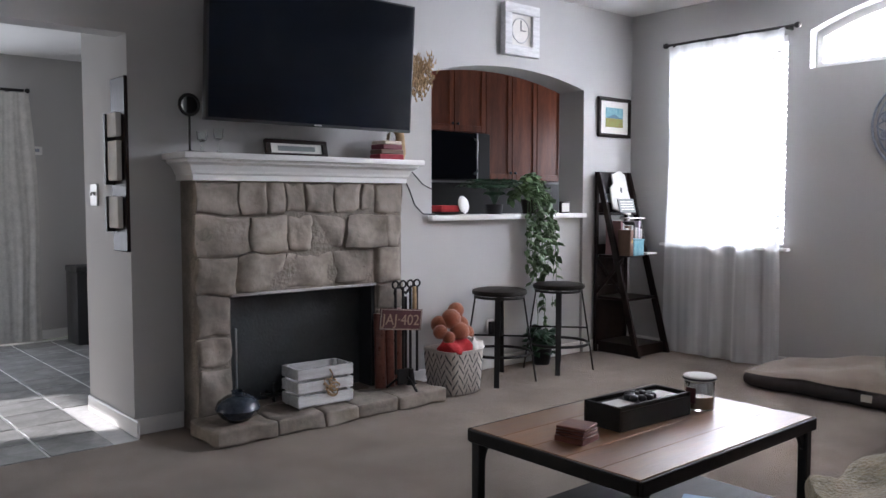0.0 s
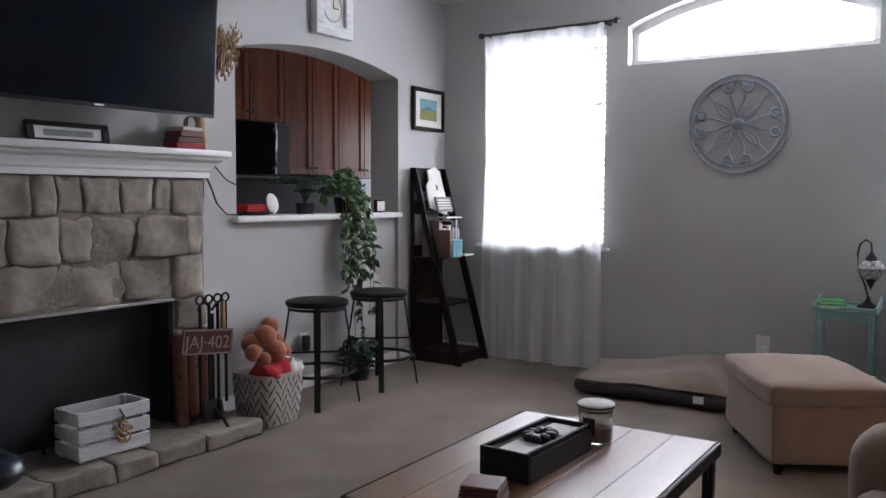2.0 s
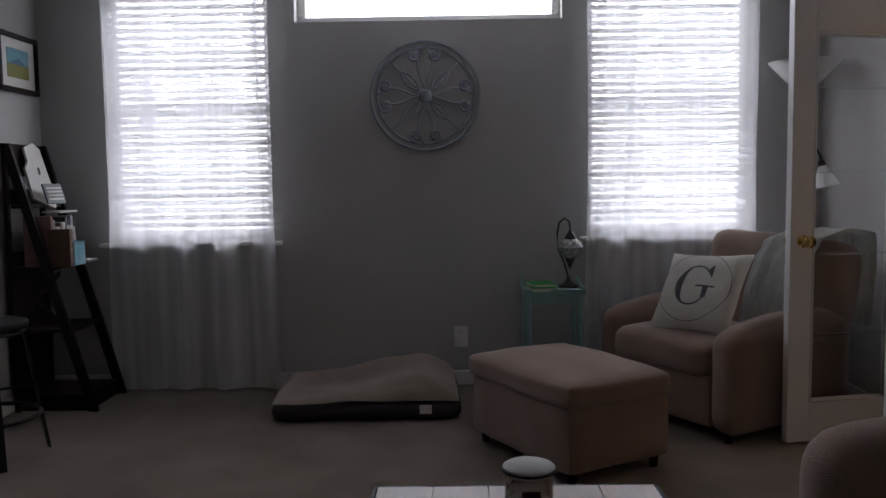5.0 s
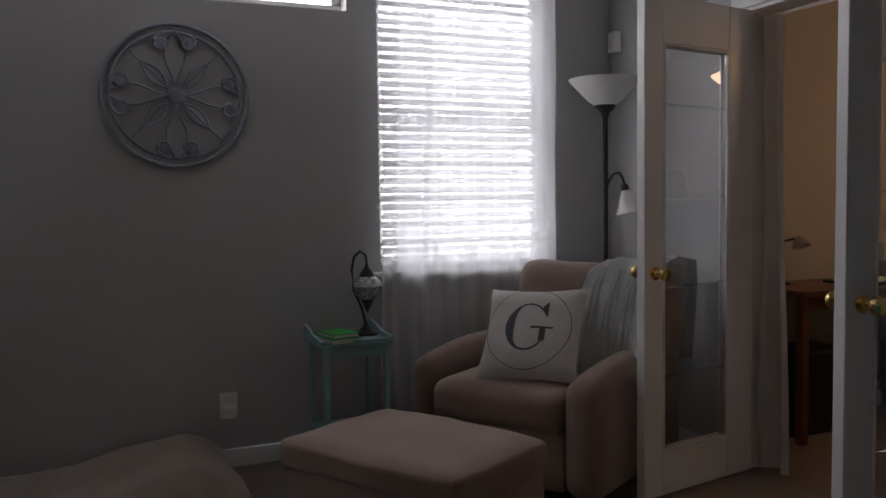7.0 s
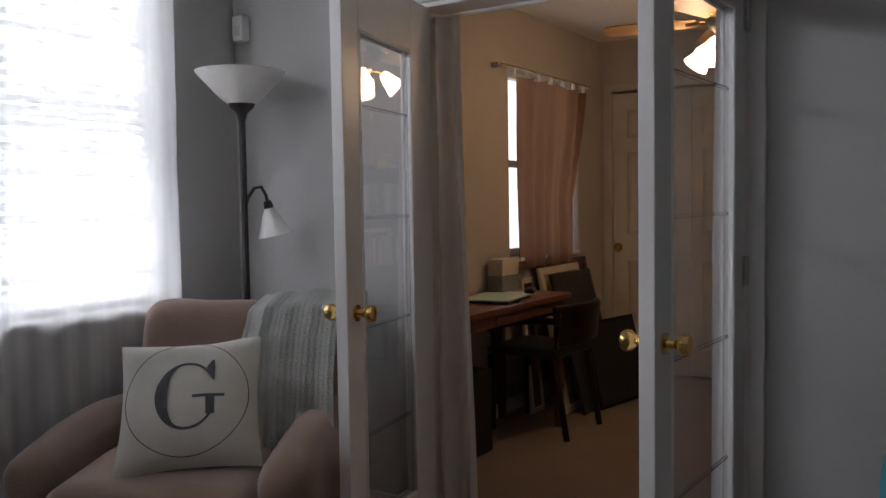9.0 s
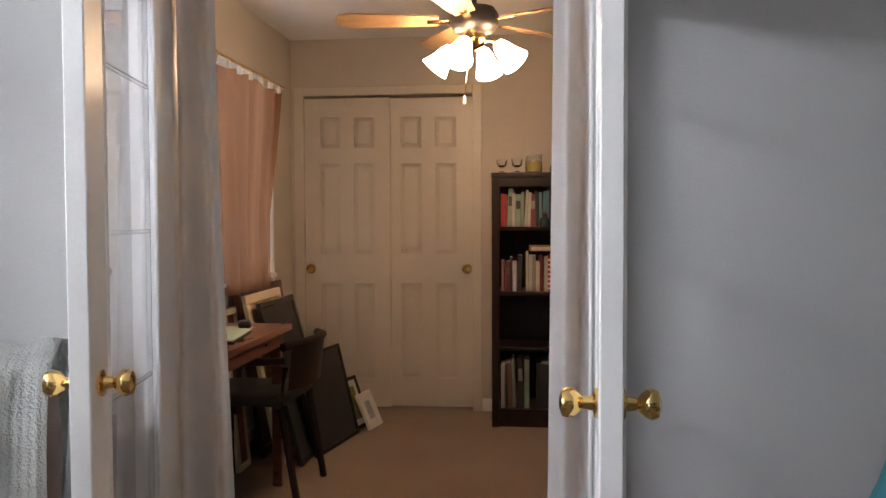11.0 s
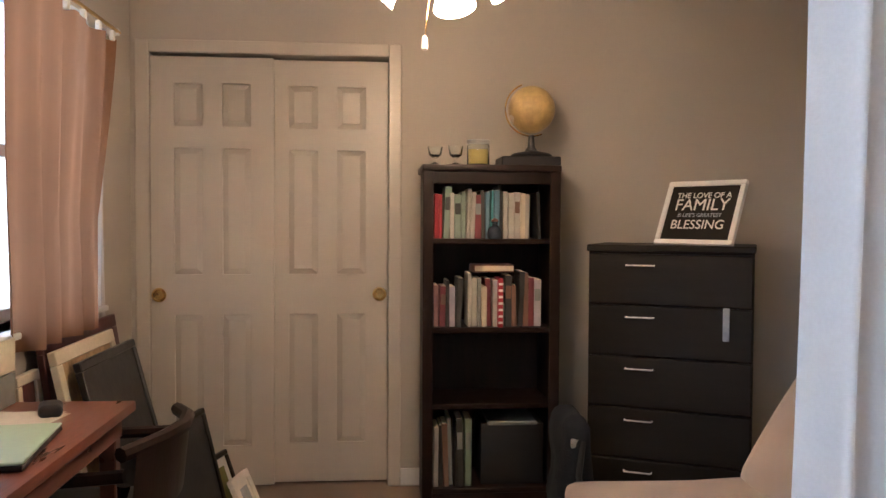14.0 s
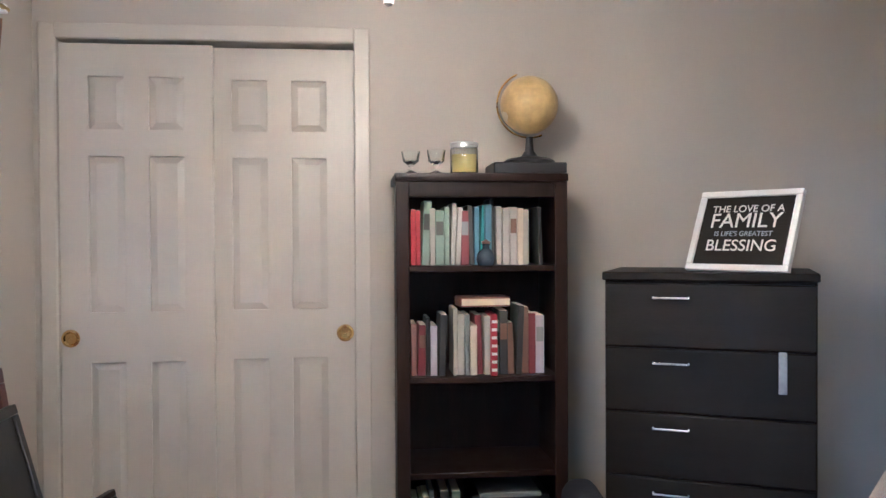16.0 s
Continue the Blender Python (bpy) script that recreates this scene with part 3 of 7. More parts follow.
def french_leaf(name, hinge, rz, w, side, label, sh=0.105):
    """A glazed leaf from its hinge along +x; side is where the hinge knuckles sit."""
    h, t = DH - 0.03, 0.042
    d = structure(name, B(), "white", label)
    d.matrix_world = pose(hinge[0], hinge[1], 0.012, 0, 0, rz)
    st, bot, top = 0.105, 0.175, 0.185
    for nm, a, b in (("hinge_stile", (0, 0), (sh, h)), ("lock_stile", (w - st, 0), (w, h)), ("bottom_rail", (sh, 0), (w - st, bot)), ("top_rail", (sh, h - top), (w - st, h))):
        part(nm, box(B(), (a[0], -t / 2, a[1]), (b[0], t / 2, b[1]), 0.003, 1), "white", d)
    bm = B()
    for s in (-1, 1):
        y = s * 0.012
        for a, b in (((sh, bot), (sh + 0.012, h - top)), ((w - st - 0.012, bot), (w - st, h - top)), ((sh + 0.012, bot), (w - st - 0.012, bot + 0.012)), ((sh + 0.012, h - top - 0.012), (w - st - 0.012, h - top))):
            box(bm, (a[0], min(y, y + s * 0.012), a[1]), (b[0], max(y, y + s * 0.012), b[1]), 0.004, 1)
    part("glazing_bead", bm, "white", d)
    g = part("pane", box(B(), (sh, -0.003, bot), (w - st, 0.003, h - top)), "glass", d, smooth=False)
    g.visible_shadow = False
    for i in range(4):
        z = 0.475 + 0.36 * i
        part("muntin", box(B(), (sh + 0.013, -0.0075, z - 0.005), (w - st - 0.013, 0.0075, z + 0.005), 0.003, 1), "jar", d, "clear glass groove line", smooth=False)
    for s in (-1, 1):
        prof = [(0.027, 0), (0.027, 0.005), (0.014, 0.009), (0.011, 0.026), (0.017, 0.032), (0.026, 0.042), (0.028, 0.052), (0.024, 0.063), (0.010, 0.068), (0.001, 0.068)]
        k = lathe(B(), prof, 20, m=Matrix.Rotation(radians(-90 * s), 4, "X"), at=(w - 0.058, s * t / 2, 0.895))
        part("door_knob", k, "brass", d, "polished brass knob")
    for z in (0.22, 1.02, 1.78):
        b = cyl(B(), (-0.004, side * (t / 2 + 0.003), z - 0.045), (-0.004, side * (t / 2 + 0.003), z + 0.045), 0.006, n=10)
        box(b, (0, side * t / 2 - 0.001 if side > 0 else -t / 2 - 0.0015, z - 0.045), (0.032, side * t / 2 + 0.0015 if side > 0 else -t / 2 + 0.001, z + 0.045))
        part("hinge", b, "steel", d)
    return d


french_leaf("door_1", (4.568, 0.128), 100.5, 0.665, -1, "white French door leaf with clear glass, standing open", 0.165)
french_leaf("door_2", (3.408, 0.150), 87.6, 0.722, 1, "white French door leaf with clear glass, standing open")


def drape(y, x_out, x_in_top, x_in_bot, seed, label):
    """A straight panel hung inside the doorway, leaning in towards the floor."""
    rnd = random.Random(seed)
    p = rnd.uniform(0, 6)
    th = thing("door_drape", (x_out, y, 0.02), label, "curtain", group="doorway drapes")

    def f(u, v):
        xi = x_in_bot + (x_in_top - x_in_bot) * v
        return Vector(((xi - x_out) * u, 0.034 * math.sin(2 * math.pi * 1.5 * u + p) * (1.1 - 0.4 * v) + 0.01 * math.sin(6 * v + 4 * u), 1.94 * v))
    b = sheet(B(), f, 34, 20)
    bmesh.ops.solidify(b, geom=b.faces[:], thickness=0.003)
    part("cloth", b, "drape", th)
    part("tension_rod", cyl(B(), (0, 0, 1.945), ((DX0 + DX1) / 2 - x_out, 0, 1.945), 0.008, n=10), "white", th)
    return th


drape(0.045, DX1 - 0.022, 4.455, 4.400, 2, "pale grey drape gathered at the door jamb")
drape(0.045, DX0 + 0.022, 3.515, 3.535, 4, "pale grey drape gathered at the door jamb")

# ---- closet doors ----
bm = B()
box(bm, (3.953 - 0.060, C, 0), (3.953, C + 0.016, 2.035 + 0.058), 0.004, 1)
box(bm, (5.055, C, 0), (5.055 + 0.060, C + 0.016, 2.035 + 0.058), 0.004, 1)
box(bm, (3.953, C, 2.035), (5.055, C + 0.016, 2.035 + 0.058), 0.004, 1)
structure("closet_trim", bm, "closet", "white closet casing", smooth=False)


def closet_door(name, x0, x1, y, kx, label):
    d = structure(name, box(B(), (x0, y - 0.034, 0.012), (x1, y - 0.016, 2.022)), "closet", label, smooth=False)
    w = x1 - x0
    cols = [(x0 + 0.105, x0 + w / 2 - 0.045), (x0 + w / 2 + 0.045, x1 - 0.105)]
    rows = [(0.20, 0.82), (1.01, 1.60), (1.70, 1.90)]
    bm = B()
    zs = [0.012] + [z for r in rows for z in r] + [2.022]
    for i in range(0, len(zs), 2):
        box(bm, (x0, y - 0.016, zs[i]), (x1, y, zs[i + 1]))
    for r in rows:
        for a, b in ((x0, cols[0][0]), (cols[0][1], cols[1][0]), (cols[1][1], x1)):
            box(bm, (a, y - 0.016, r[0]), (b, y, r[1]))
    part("door_frame", bm, "closet", d, smooth=False)
    for a, b in cols:
        for r in rows:
            bm = B()
            g = 0.027
            v = [bm.verts.new(p) for p in ((a, y - 0.0158, r[0]), (b, y - 0.0158, r[0]), (b, y - 0.0158, r[1]), (a, y - 0.0158, r[1]), (a + g, y - 0.002, r[0] + g), (b - g, y - 0.002, r[0] + g), (b - g, y - 0.002, r[1] - g), (a + g, y - 0.002, r[1] - g))]
            for q in ((0, 1, 5, 4), (1, 2, 6, 5), (2, 3, 7, 6), (3, 0, 4, 7), (4, 5, 6, 7)):
                bm.faces.new([v[i] for i in q])
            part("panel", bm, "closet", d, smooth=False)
    k = lathe(B(), [(0.034, 0), (0.033, 0.005), (0.025, 0.006), (0.021, 0.0015), (0.001, 0.0005)], 20, m=Matrix.Rotation(radians(-90), 4, "X"), at=(kx, y, 0.914))
    part("finger_pull", k, "brass", d, "round brass finger pull")


closet_door("door_3", 4.490, 5.052, C - 0.012, 5.018, "white six panel sliding closet door, closed")
closet_door("door_4", 3.956, 4.530, C - 0.050, 3.994, "white six panel sliding closet door, closed")

# ---- fireplace ----
fp = thing("fireplace", (0, 0, 0), "coursed grey stone fireplace with a raised stone hearth", "fireplace")
X0, X1, FY = 1.735, 3.062, 4.40
for p, q in (((X0 + 0.008, FY + 0.014, 0), (1.924, N - 0.002, 1.30)), ((2.859, FY + 0.014, 0), (X1 - 0.008, N - 0.002, 1.30)), ((1.924, FY + 0.014, 0.705), (2.859, N - 0.002, 1.30))):
    part("mortar_backing", box(B(), p, q), "stonemortar", fp, smooth=False)
part("firebox_back", box(B(), (1.95, 4.555, 0.085), (2.835, 4.575, 0.69)), "firebox", fp, "dark metal panel", smooth=False)
for p, q in (((1.924, 4.42, 0.085), (1.95, 4.59, 0.705)), ((2.835, 4.42, 0.085), (2.859, 4.59, 0.705))):
    part("firebox_side", box(B(), p, q), "firebox", fp, smooth=False)
part("firebox_top", box(B(), (1.95, 4.42, 0.688), (2.835, 4.59, 0.705)), "firebox", fp, smooth=False)
bm = B()
box(bm, (1.924, 4.400, 0.693), (2.859, 4.422, 0.708), 0.002, 1)
part("lintel_bar", bm, "steel", fp, "thin steel lintel bar")
bm = B()
cyl(bm, (1.965, 4.44, 0.085), (1.965, 4.44, 0.52), 0.007, n=8)
part("screen_rod", bm, "steel", fp)
bm = B()
for i in range(5):
    cyl(bm, (2.2 + 0.09 * i, 4.45, 0.13), (2.2 + 0.09 * i, 4.545, 0.13), 0.007, n=6)
for y in (4.46, 4.53):
    cyl(bm, (2.16, y, 0.12), (2.60, y, 0.12), 0.008, n=6)
for x in (2.2, 2.56):
    cyl(bm, (x, 4.46, 0.085), (x, 4.46, 0.19), 0.008, n=6)
part("grate", bm, "blackmetal", fp)


def stone(x0, x1, z0, z1, y0=FY, y1=FY + 0.05, name="stone"):
    g = 0.0035
    k = [random.uniform(-0.011, 0.011) for _ in range(3)]
    bm = soft(B(), (x0 + g, y0 + random.uniform(-0.014, 0.006), z0 + g), (x1 - g, y1, z1 - g), 0.013, 7, rough=0.024, fr=7)
    for v in bm.verts:                 # a split face: tilted, chipped at the rim
        if v.co.y < y0 + 0.02:
            v.co.y += k[0] * (v.co.x - x0) / (x1 - x0) + k[1] * (v.co.z - z0) / (z1 - z0) + 0.012 * noise.noise(v.co * 19)
    part(name, bm, "stone", fp)


def px(v):
    return X0 + (v - 343) * (X1 - X0) / 372


for z0, z1, br in ((1.125, 1.298, (343, 412, 455, 486, 525, 578, 630, 656, 715)), (0.915, 1.122, (343, 428, 491, 538, 598, 678, 715)), (0.712, 0.912, (343, 406, 488, 576, 655, 715))):
    for a, b in zip(br, br[1:]):
        j = random.uniform(-0.008, 0.008)
        stone(px(a), px(b), z0 + (0 if z0 < 0.8 else j), z1)
for z0, z1 in ((0.50, 0.71), (0.325, 0.495), (0.085, 0.32)):
    stone(X0, 1.922, z0, z1)
for z0, z1 in ((0.55, 0.71), (0.36, 0.545), (0.21, 0.355), (0.085, 0.205)):
    stone(2.861, X1, z0, z1)
for a, b in ((1.69, 2.02), (2.02, 2.30), (2.30, 2.52), (2.52, 2.80), (2.80, 3.15)):
    j = random.uniform(-0.02, 0.015)
    bm = soft(B(), (a + 0.001, 4.10 + j, 0.001), (b - 0.001, 4.43, 0.086), 0.017, 9, rough=0.014, fr=8)
    part("hearth_stone", bm, "stone", fp)
part("hearth_bed", box(B(), (1.74, 4.43, 0.0), (3.06, 4.598, 0.083)), "stone", fp, smooth=False)

mt = thing("mantel", (0, 0, 0), "white painted crown moulded mantel shelf", "mantel")
part("shelf", box(B(), (1.645, 4.305, 1.408), (3.158, N - 0.002, 1.440), 0.006, 2), "white", mt)
bm = B()
prof = [(0.0, 1.302), (0.028, 1.302), (0.028, 1.330), (0.036, 1.338), (0.040, 1.352), (0.054, 1.378), (0.078, 1.392), (0.080, 1.408), (0.0, 1.408)]
loops = []
for o, z in prof:
    loops.append([bm.verts.new(p) for p in ((X0 - o + 0.012, N - 0.003, z), (X0 - o + 0.012, FY - o + 0.012, z), (X1 + o - 0.012, FY - o + 0.012, z), (X1 + o - 0.012, N - 0.003, z))])
for a, b in zip(loops, loops[1:]):
    for i in range(3):
        bm.faces.new((a[i], a[i + 1], b[i + 1], b[i]))
part("crown", bm, "white", mt, smooth=False)
bm = B()
box(bm, (3.425, N - 0.045, 1.062), (4.992, N + 0.26, 1.098), 0.006, 2)
structure("pass_through_sill", bm, "white", "white painted bar ledge under the arch")

# ---- things: living room ----
tv = thing("television", (2.40, 4.33, 1.60), "large black wall mounted television, switched off", "television")
Mt = Matrix.Rotation(radians(4), 4, "X")
part("bezel", box(B(), (-0.645, -0.025, 0.0), (0.645, 0.02, 0.735), 0.006, 2, m=Mt), "plastic", tv)
part("screen", box(B(), (-0.633, -0.0285, 0.016), (0.633, -0.0255, 0.724), m=Mt), "screen", tv, "dark glossy screen", smooth=False)
part("back_housing", box(B(), (-0.45, 0.02, 0.08), (0.45, 0.06, 0.55), 0.02, 2, m=Mt), "plastic", tv)
part("logo_bar", box(B(), (-0.022, -0.031, 0.004), (0.022, -0.0265, 0.012), m=Mt), "steel", tv, smooth=False)
part("wall_mount", box(B(), (-0.2, 0.06, 0.2), (0.2, 0.268, 0.5), 0.01, 1), "blackmetal", tv)

ff = thing("photo_frame", (2.40, 4.52, 1.441), "long dark wooden photo frame leaning on the mantel", "picture frame")
Mf = Matrix.Rotation(radians(-12), 4, "X")
b = B()
for p, q in (((-0.2, 0), (0.2, 0.022)), ((-0.2, 0.078), (0.2, 0.10)), ((-0.2, 0.022), (-0.165, 0.078)), ((0.165, 0.022), (0.2, 0.078))):
    box(b, (p[0], -0.012, p[1]), (q[0], 0.012, q[1]), 0.003, 1, m=Mf)
part("frame", b, "darkwood", ff)
part("mat_board", box(B(), (-0.165, -0.002, 0.022), (0.165, 0.004, 0.078), m=Mf), "paper", ff, smooth=False)
part("picture", box(B(), (-0.12, -0.004, 0.036), (0.12, -0.002, 0.064), m=Mf), BOOKS[3], ff, smooth=False)

bk = thing("book_stack", (2.985, 4.46, 1.441), "small stack of old red and brown books", "books")
z = 0
for i, (w, h, c) in enumerate(((0.17, 0.035, 0), (0.165, 0.028, 7), (0.15, 0.03, 1), (0.14, 0.022, 8))):
    part("book", box(B(), (-w / 2, -0.06, z), (w / 2, 0.06, z + h), 0.004, 1, m=Matrix.Rotation(radians(4 * i - 5), 4, "Z")), BOOKS[c], bk)
    z += h
bb = thing("glass_ornament", (3.02, 4.46, 1.557), "small clear glass ornament on the books", "ornament")
part("body", lathe(B(), [(0.02, 0), (0.032, 0.012), (0.028, 0.04), (0.01, 0.06), (0.014, 0.075), (0.001, 0.08)], 16), "jar", bb)

gr = thing("dried_grasses", (3.11, 4.50, 1.441), "tall dried straw stems standing in a brown vase", "dried flowers")
part("vase", lathe(B(), [(0.03, 0), (0.042, 0.05), (0.034, 0.15), (0.022, 0.22), (0.027, 0.25)], 18), "straw", gr)
rnd = random.Random(11)
for i in range(56):
    a, s = rnd.uniform(0, 6.28), rnd.uniform(0.04, 0.13)
    pts = [(0.01 * math.cos(a), 0.01 * math.sin(a), 0.2)] + [(0.13 * k * k + s * k * k * math.cos(a) + rnd.uniform(-0.01, 0.01), 0.6 * s * k * k * math.sin(a), 0.2 + (0.30 + 1.2 * s) * k) for k in (0.35, 0.6, 0.8, 1.0)]
    b = tube(B(), pts, 0.002, 5)
    e = Vector(pts[-1])
    for j in range(9):
        q = e - Vector((0, 0, 0.02 * j)) + Vector((rnd.uniform(-0.022, 0.022), rnd.uniform(-0.022, 0.022), rnd.uniform(-0.02, 0.02)))
        tube(b, [q, q + Vector((rnd.uniform(-0.02, 0.02), rnd.uniform(-0.02, 0.02), 0.034))], 0.006, 4, 0.2)
    part("stem", b, "straw", gr)

mi = thing("mirror_stand", (1.73, 4.44, 1.441), "round tabletop mirror on a black stand", "mirror")
part("base", lathe(B(), [(0.045, 0), (0.045, 0.006), (0.008, 0.012), (0.006, 0.02)], 20), "blackmetal", mi)
part("post", cyl(B(), (0, 0, 0.01), (0, 0, 0.19), 0.006, n=10), "blackmetal", mi)
part("rim", ring(B(), (0, 0, 0.24), 0.05, 0.009, "y"), "blackmetal", mi)
part("glass", cyl(B(), (0, -0.004, 0.24), (0, 0.004, 0.24), 0.046, n=28), "mirror", mi)
for x, hgt in ((1.80, 0.11), (1.89, 0.13)):
    t_ = thing("candle_holder", (x, 4.45, 1.441), "small clear glass candle holder on the mantel", "candle holder", group="mantel candle holders")
    part("glass", lathe(B(), [(0.028, 0), (0.028, 0.006), (0.007, 0.012), (0.007, hgt * 0.5), (0.024, hgt * 0.6), (0.027, hgt), (0.024, hgt), (0.018, hgt * 0.63), (0.001, hgt * 0.6)], 18), "jar", t_)
    part("base", cyl(B(), (0, 0, 0), (0, 0, 0.004), 0.032, n=18), "blackmetal", t_)

cl = thing("wall_clock", (4.255, 4.575, 2.22), "square whitewashed framed wall clock", "clock")
b = B()
for p, q in (((-0.175, 0), (0.175, 0.07)), ((-0.175, 0.29), (0.175, 0.36)), ((-0.175, 0.07), (-0.105, 0.29)), ((0.105, 0.07), (0.175, 0.29))):
    box(b, (p[0], -0.03, p[1]), (q[0], 0.022, q[1]), 0.005, 2)
part("frame", b, "whitewash", cl)
part("dial", box(B(), (-0.105, -0.004, 0.07), (0.105, 0.02, 0.29)), "paper", cl, smooth=False)
part("inner_frame", ring(B(), (0, -0.006, 0.18), 0.085, 0.005, "y"), "whitewash", cl)
part("minute_pointer", box(B(), (-0.003, -0.012, 0.18), (0.003, -0.008, 0.25)), "ink", cl)
part("hour_pointer", box(B(), (0, -0.012, 0.177), (0.05, -0.008, 0.183)), "ink", cl)

pf = thing("framed_landscape", (5.355, 4.585, 1.70), "dark framed landscape print of a field under blue sky", "picture")
b = B()
for p, q in (((-0.205, 0), (0.205, 0.028)), ((-0.205, 0.287), (0.205, 0.315)), ((-0.205, 0.028), (-0.177, 0.287)), ((0.177, 0.028), (0.205, 0.287))):
    box(b, (p[0], -0.014, p[1]), (q[0], 0.012, q[1]), 0.003, 1)
part("frame", b, "darkwood", pf)
part("mat_board", box(B(), (-0.177, 0.0, 0.028), (0.177, 0.008, 0.287)), "paper", pf, smooth=False)
part("sky", box(B(), (-0.11, -0.003, 0.15), (0.11, -0.0005, 0.235)), "skyprint", pf, smooth=False)
part("field", box(B(), (-0.11, -0.003, 0.08), (0.11, -0.0005, 0.15)), "fieldprint", pf, smooth=False)
b = B()
prism(b, [(-0.11, 0.15), (-0.05, 0.168), (0.0, 0.185), (0.05, 0.165), (0.11, 0.152)], -0.005, -0.0032)
part("hills", b, BOOKS[5], pf, smooth=False)

# medallion of scrolled metal
md = thing("wall_medallion", (E - 0.016, 2.387, 1.675), "round blue grey scrollwork metal wall medallion", "wall decor")
part("outer_rim", ring(B(), (0, 0, 0), 0.306, 0.009, "x", 64), "greyblue", md)
part("inner_rim", ring(B(), (0, 0, 0), 0.272, 0.007, "x", 64, 6), "greyblue", md)
part("hub", lathe(B(), [(0.001, 0.016), (0.022, 0.014), (0.038, 0.004), (0.042, -0.008)], 20, m=Matrix.Rotation(radians(-90), 4, "Y")), "greyblue", md)


def pol(r, a):
    return (0, r * math.cos(a), r * math.sin(a))


for i in range(8):
    a = math.pi / 4 * i
    if i % 2 == 0:
        for s in (-1, 1):
            pts = [pol(0.03 + 0.25 * k / 12, a + s * 0.26 * math.sin(math.pi * k / 12)) for k in range(13)]
            part("petal", tube(B(), pts, 0.006, 6), "greyblue", md)
            c = Vector(pol(0.232, a + s * 0.24))
            part("scroll", tube(B(), [c + Vector((0, (0.036 - 0.0014 * k) * math.cos(a + 0.42 * k * s), (0.036 - 0.0014 * k) * math.sin(a + 0.42 * k * s))) for k in range(19)], 0.010, 6), "greyblue", md)
            part("boss", lathe(B(), [(0.001, 0.009), (0.026, 0.006), (0.034, -0.006)], 14, m=Matrix.Rotation(radians(-90), 4, "Y"), at=c), "greyblue", md)
    else:
        for s in (-1, 1):
            pts = [pol(0.04 + 0.16 * k / 12, a + s * 0.36 * math.sin(math.pi * k / 12) * (1 - k / 16)) for k in range(13)]
            part("petal", tube(B(), pts, 0.0055, 6), "greyblue", md)
        part("spoke", tube(B(), [pol(0.04, a), pol(0.278, a)], 0.0045, 6), "greyblue", md)

ol = thing("wall_outlet", (E - 0.004, 2.20, 0.285), "white plastic wall outlet with a plugged adapter", "outlet")
part("plate", box(B(), (-0.003, -0.04, -0.06), (0.003, 0.04, 0.06), 0.002, 1), "white", ol)
part("adapter", box(B(), (-0.035, -0.028, -0.055), (-0.003, 0.028, -0.005), 0.006, 2), "white", ol)
part("socket", box(B(), (-0.006, -0.016, 0.015), (-0.003, 0.016, 0.045), 0.001, 1), "paper", ol)

# outlet under the ledge, with a black plug
ou = thing("wall_outlet", (3.99, N - 0.004, 0.30), "wall outlet with a black plug under the ledge", "outlet")
part("plate", box(B(), (-0.036, -0.004, -0.058), (0.036, 0.003, 0.058), 0.002, 1), "white", ou)
part("plug", box(B(), (-0.022, -0.04, -0.05), (0.022, -0.004, 0.045), 0.006, 2), "plastic", ou, "black adapter plug")

# dog bed
db = thing("dog_bed", (5.19, 2.70, 0.0), "thick dog bed with tan fleece top and dark sides", "dog bed", rz=2)
part("base", soft(B(), (-0.335, -0.482, 0.0), (0.335, 0.478, 0.100), 0.05, 14, rough=0.014, fr=5), "bedside", db)
b = B()


def bed_top(u, v):
    x, y = -0.322 + 0.644 * u, -0.468 + 0.936 * v
    edge = min(1, 5 * min(u, 1 - u, v, 1 - v))
    z = 0.100 + 0.055 * edge ** 0.5 + 0.05 * math.sin(4.2 * v + 0.9) * edge + 0.10 * max(0, u - 0.5) * edge + 0.02 * noise.noise(Vector((x * 4, y * 4, 0)))
    return Vector((x, y, z))


sheet(b, bed_top, 26, 34)
part("fleece_top", b, "bedtop", db, "rumpled tan fleece top")
part("tag", box(B(), (-0.342, -0.33, 0.04), (-0.331, -0.27, 0.08)), "paper", db, smooth=False)

# ottoman
ot = thing("ottoman", (4.372, 1.762, 0.0), "brown upholstered ottoman before the armchair", "ottoman", rz=29)
part("body", soft(B(), (-0.365, -0.262, 0.045), (0.365, 0.262, 0.34), 0.03, 9, rough=0.008), "fabric", ot)
part("cushion", soft(B(), (-0.375, -0.27, 0.30), (0.378, 0.275, 0.405), 0.03, 12, puff=0.035, rough=0.008), "fabric", ot)
for x in (-0.32, 0.32):
    for y in (-0.21, 0.21):
        part("leg", cyl(B(), (x, y, 0), (x, y, 0.06), 0.018, 0.025, 10), "darkwood", ot)


def arm_shape(bm, x0, x1, y0, y1, h, drop, r=0.07):
    """An upholstered arm that slopes down and rounds over at its front."""
    def shift(p):
        f = max(0.0, (p.y - (y0 + 0.35 * (y1 - y0))) / (0.65 * (y1 - y0)))
        p.z -= drop * f ** 2.2 * (p.z / h)
        return p
    t = bmesh.new()
    soft(t, (x0, y0, 0.04), (x1, y1, h), r, 12, puff=0.02, rough=0.006)
    idx = {v: bm.verts.new(shift(v.co.copy())) for v in t.verts}
    for f in t.faces:
        bm.faces.new([idx[v] for v in f.verts])
    t.free()
    return bm


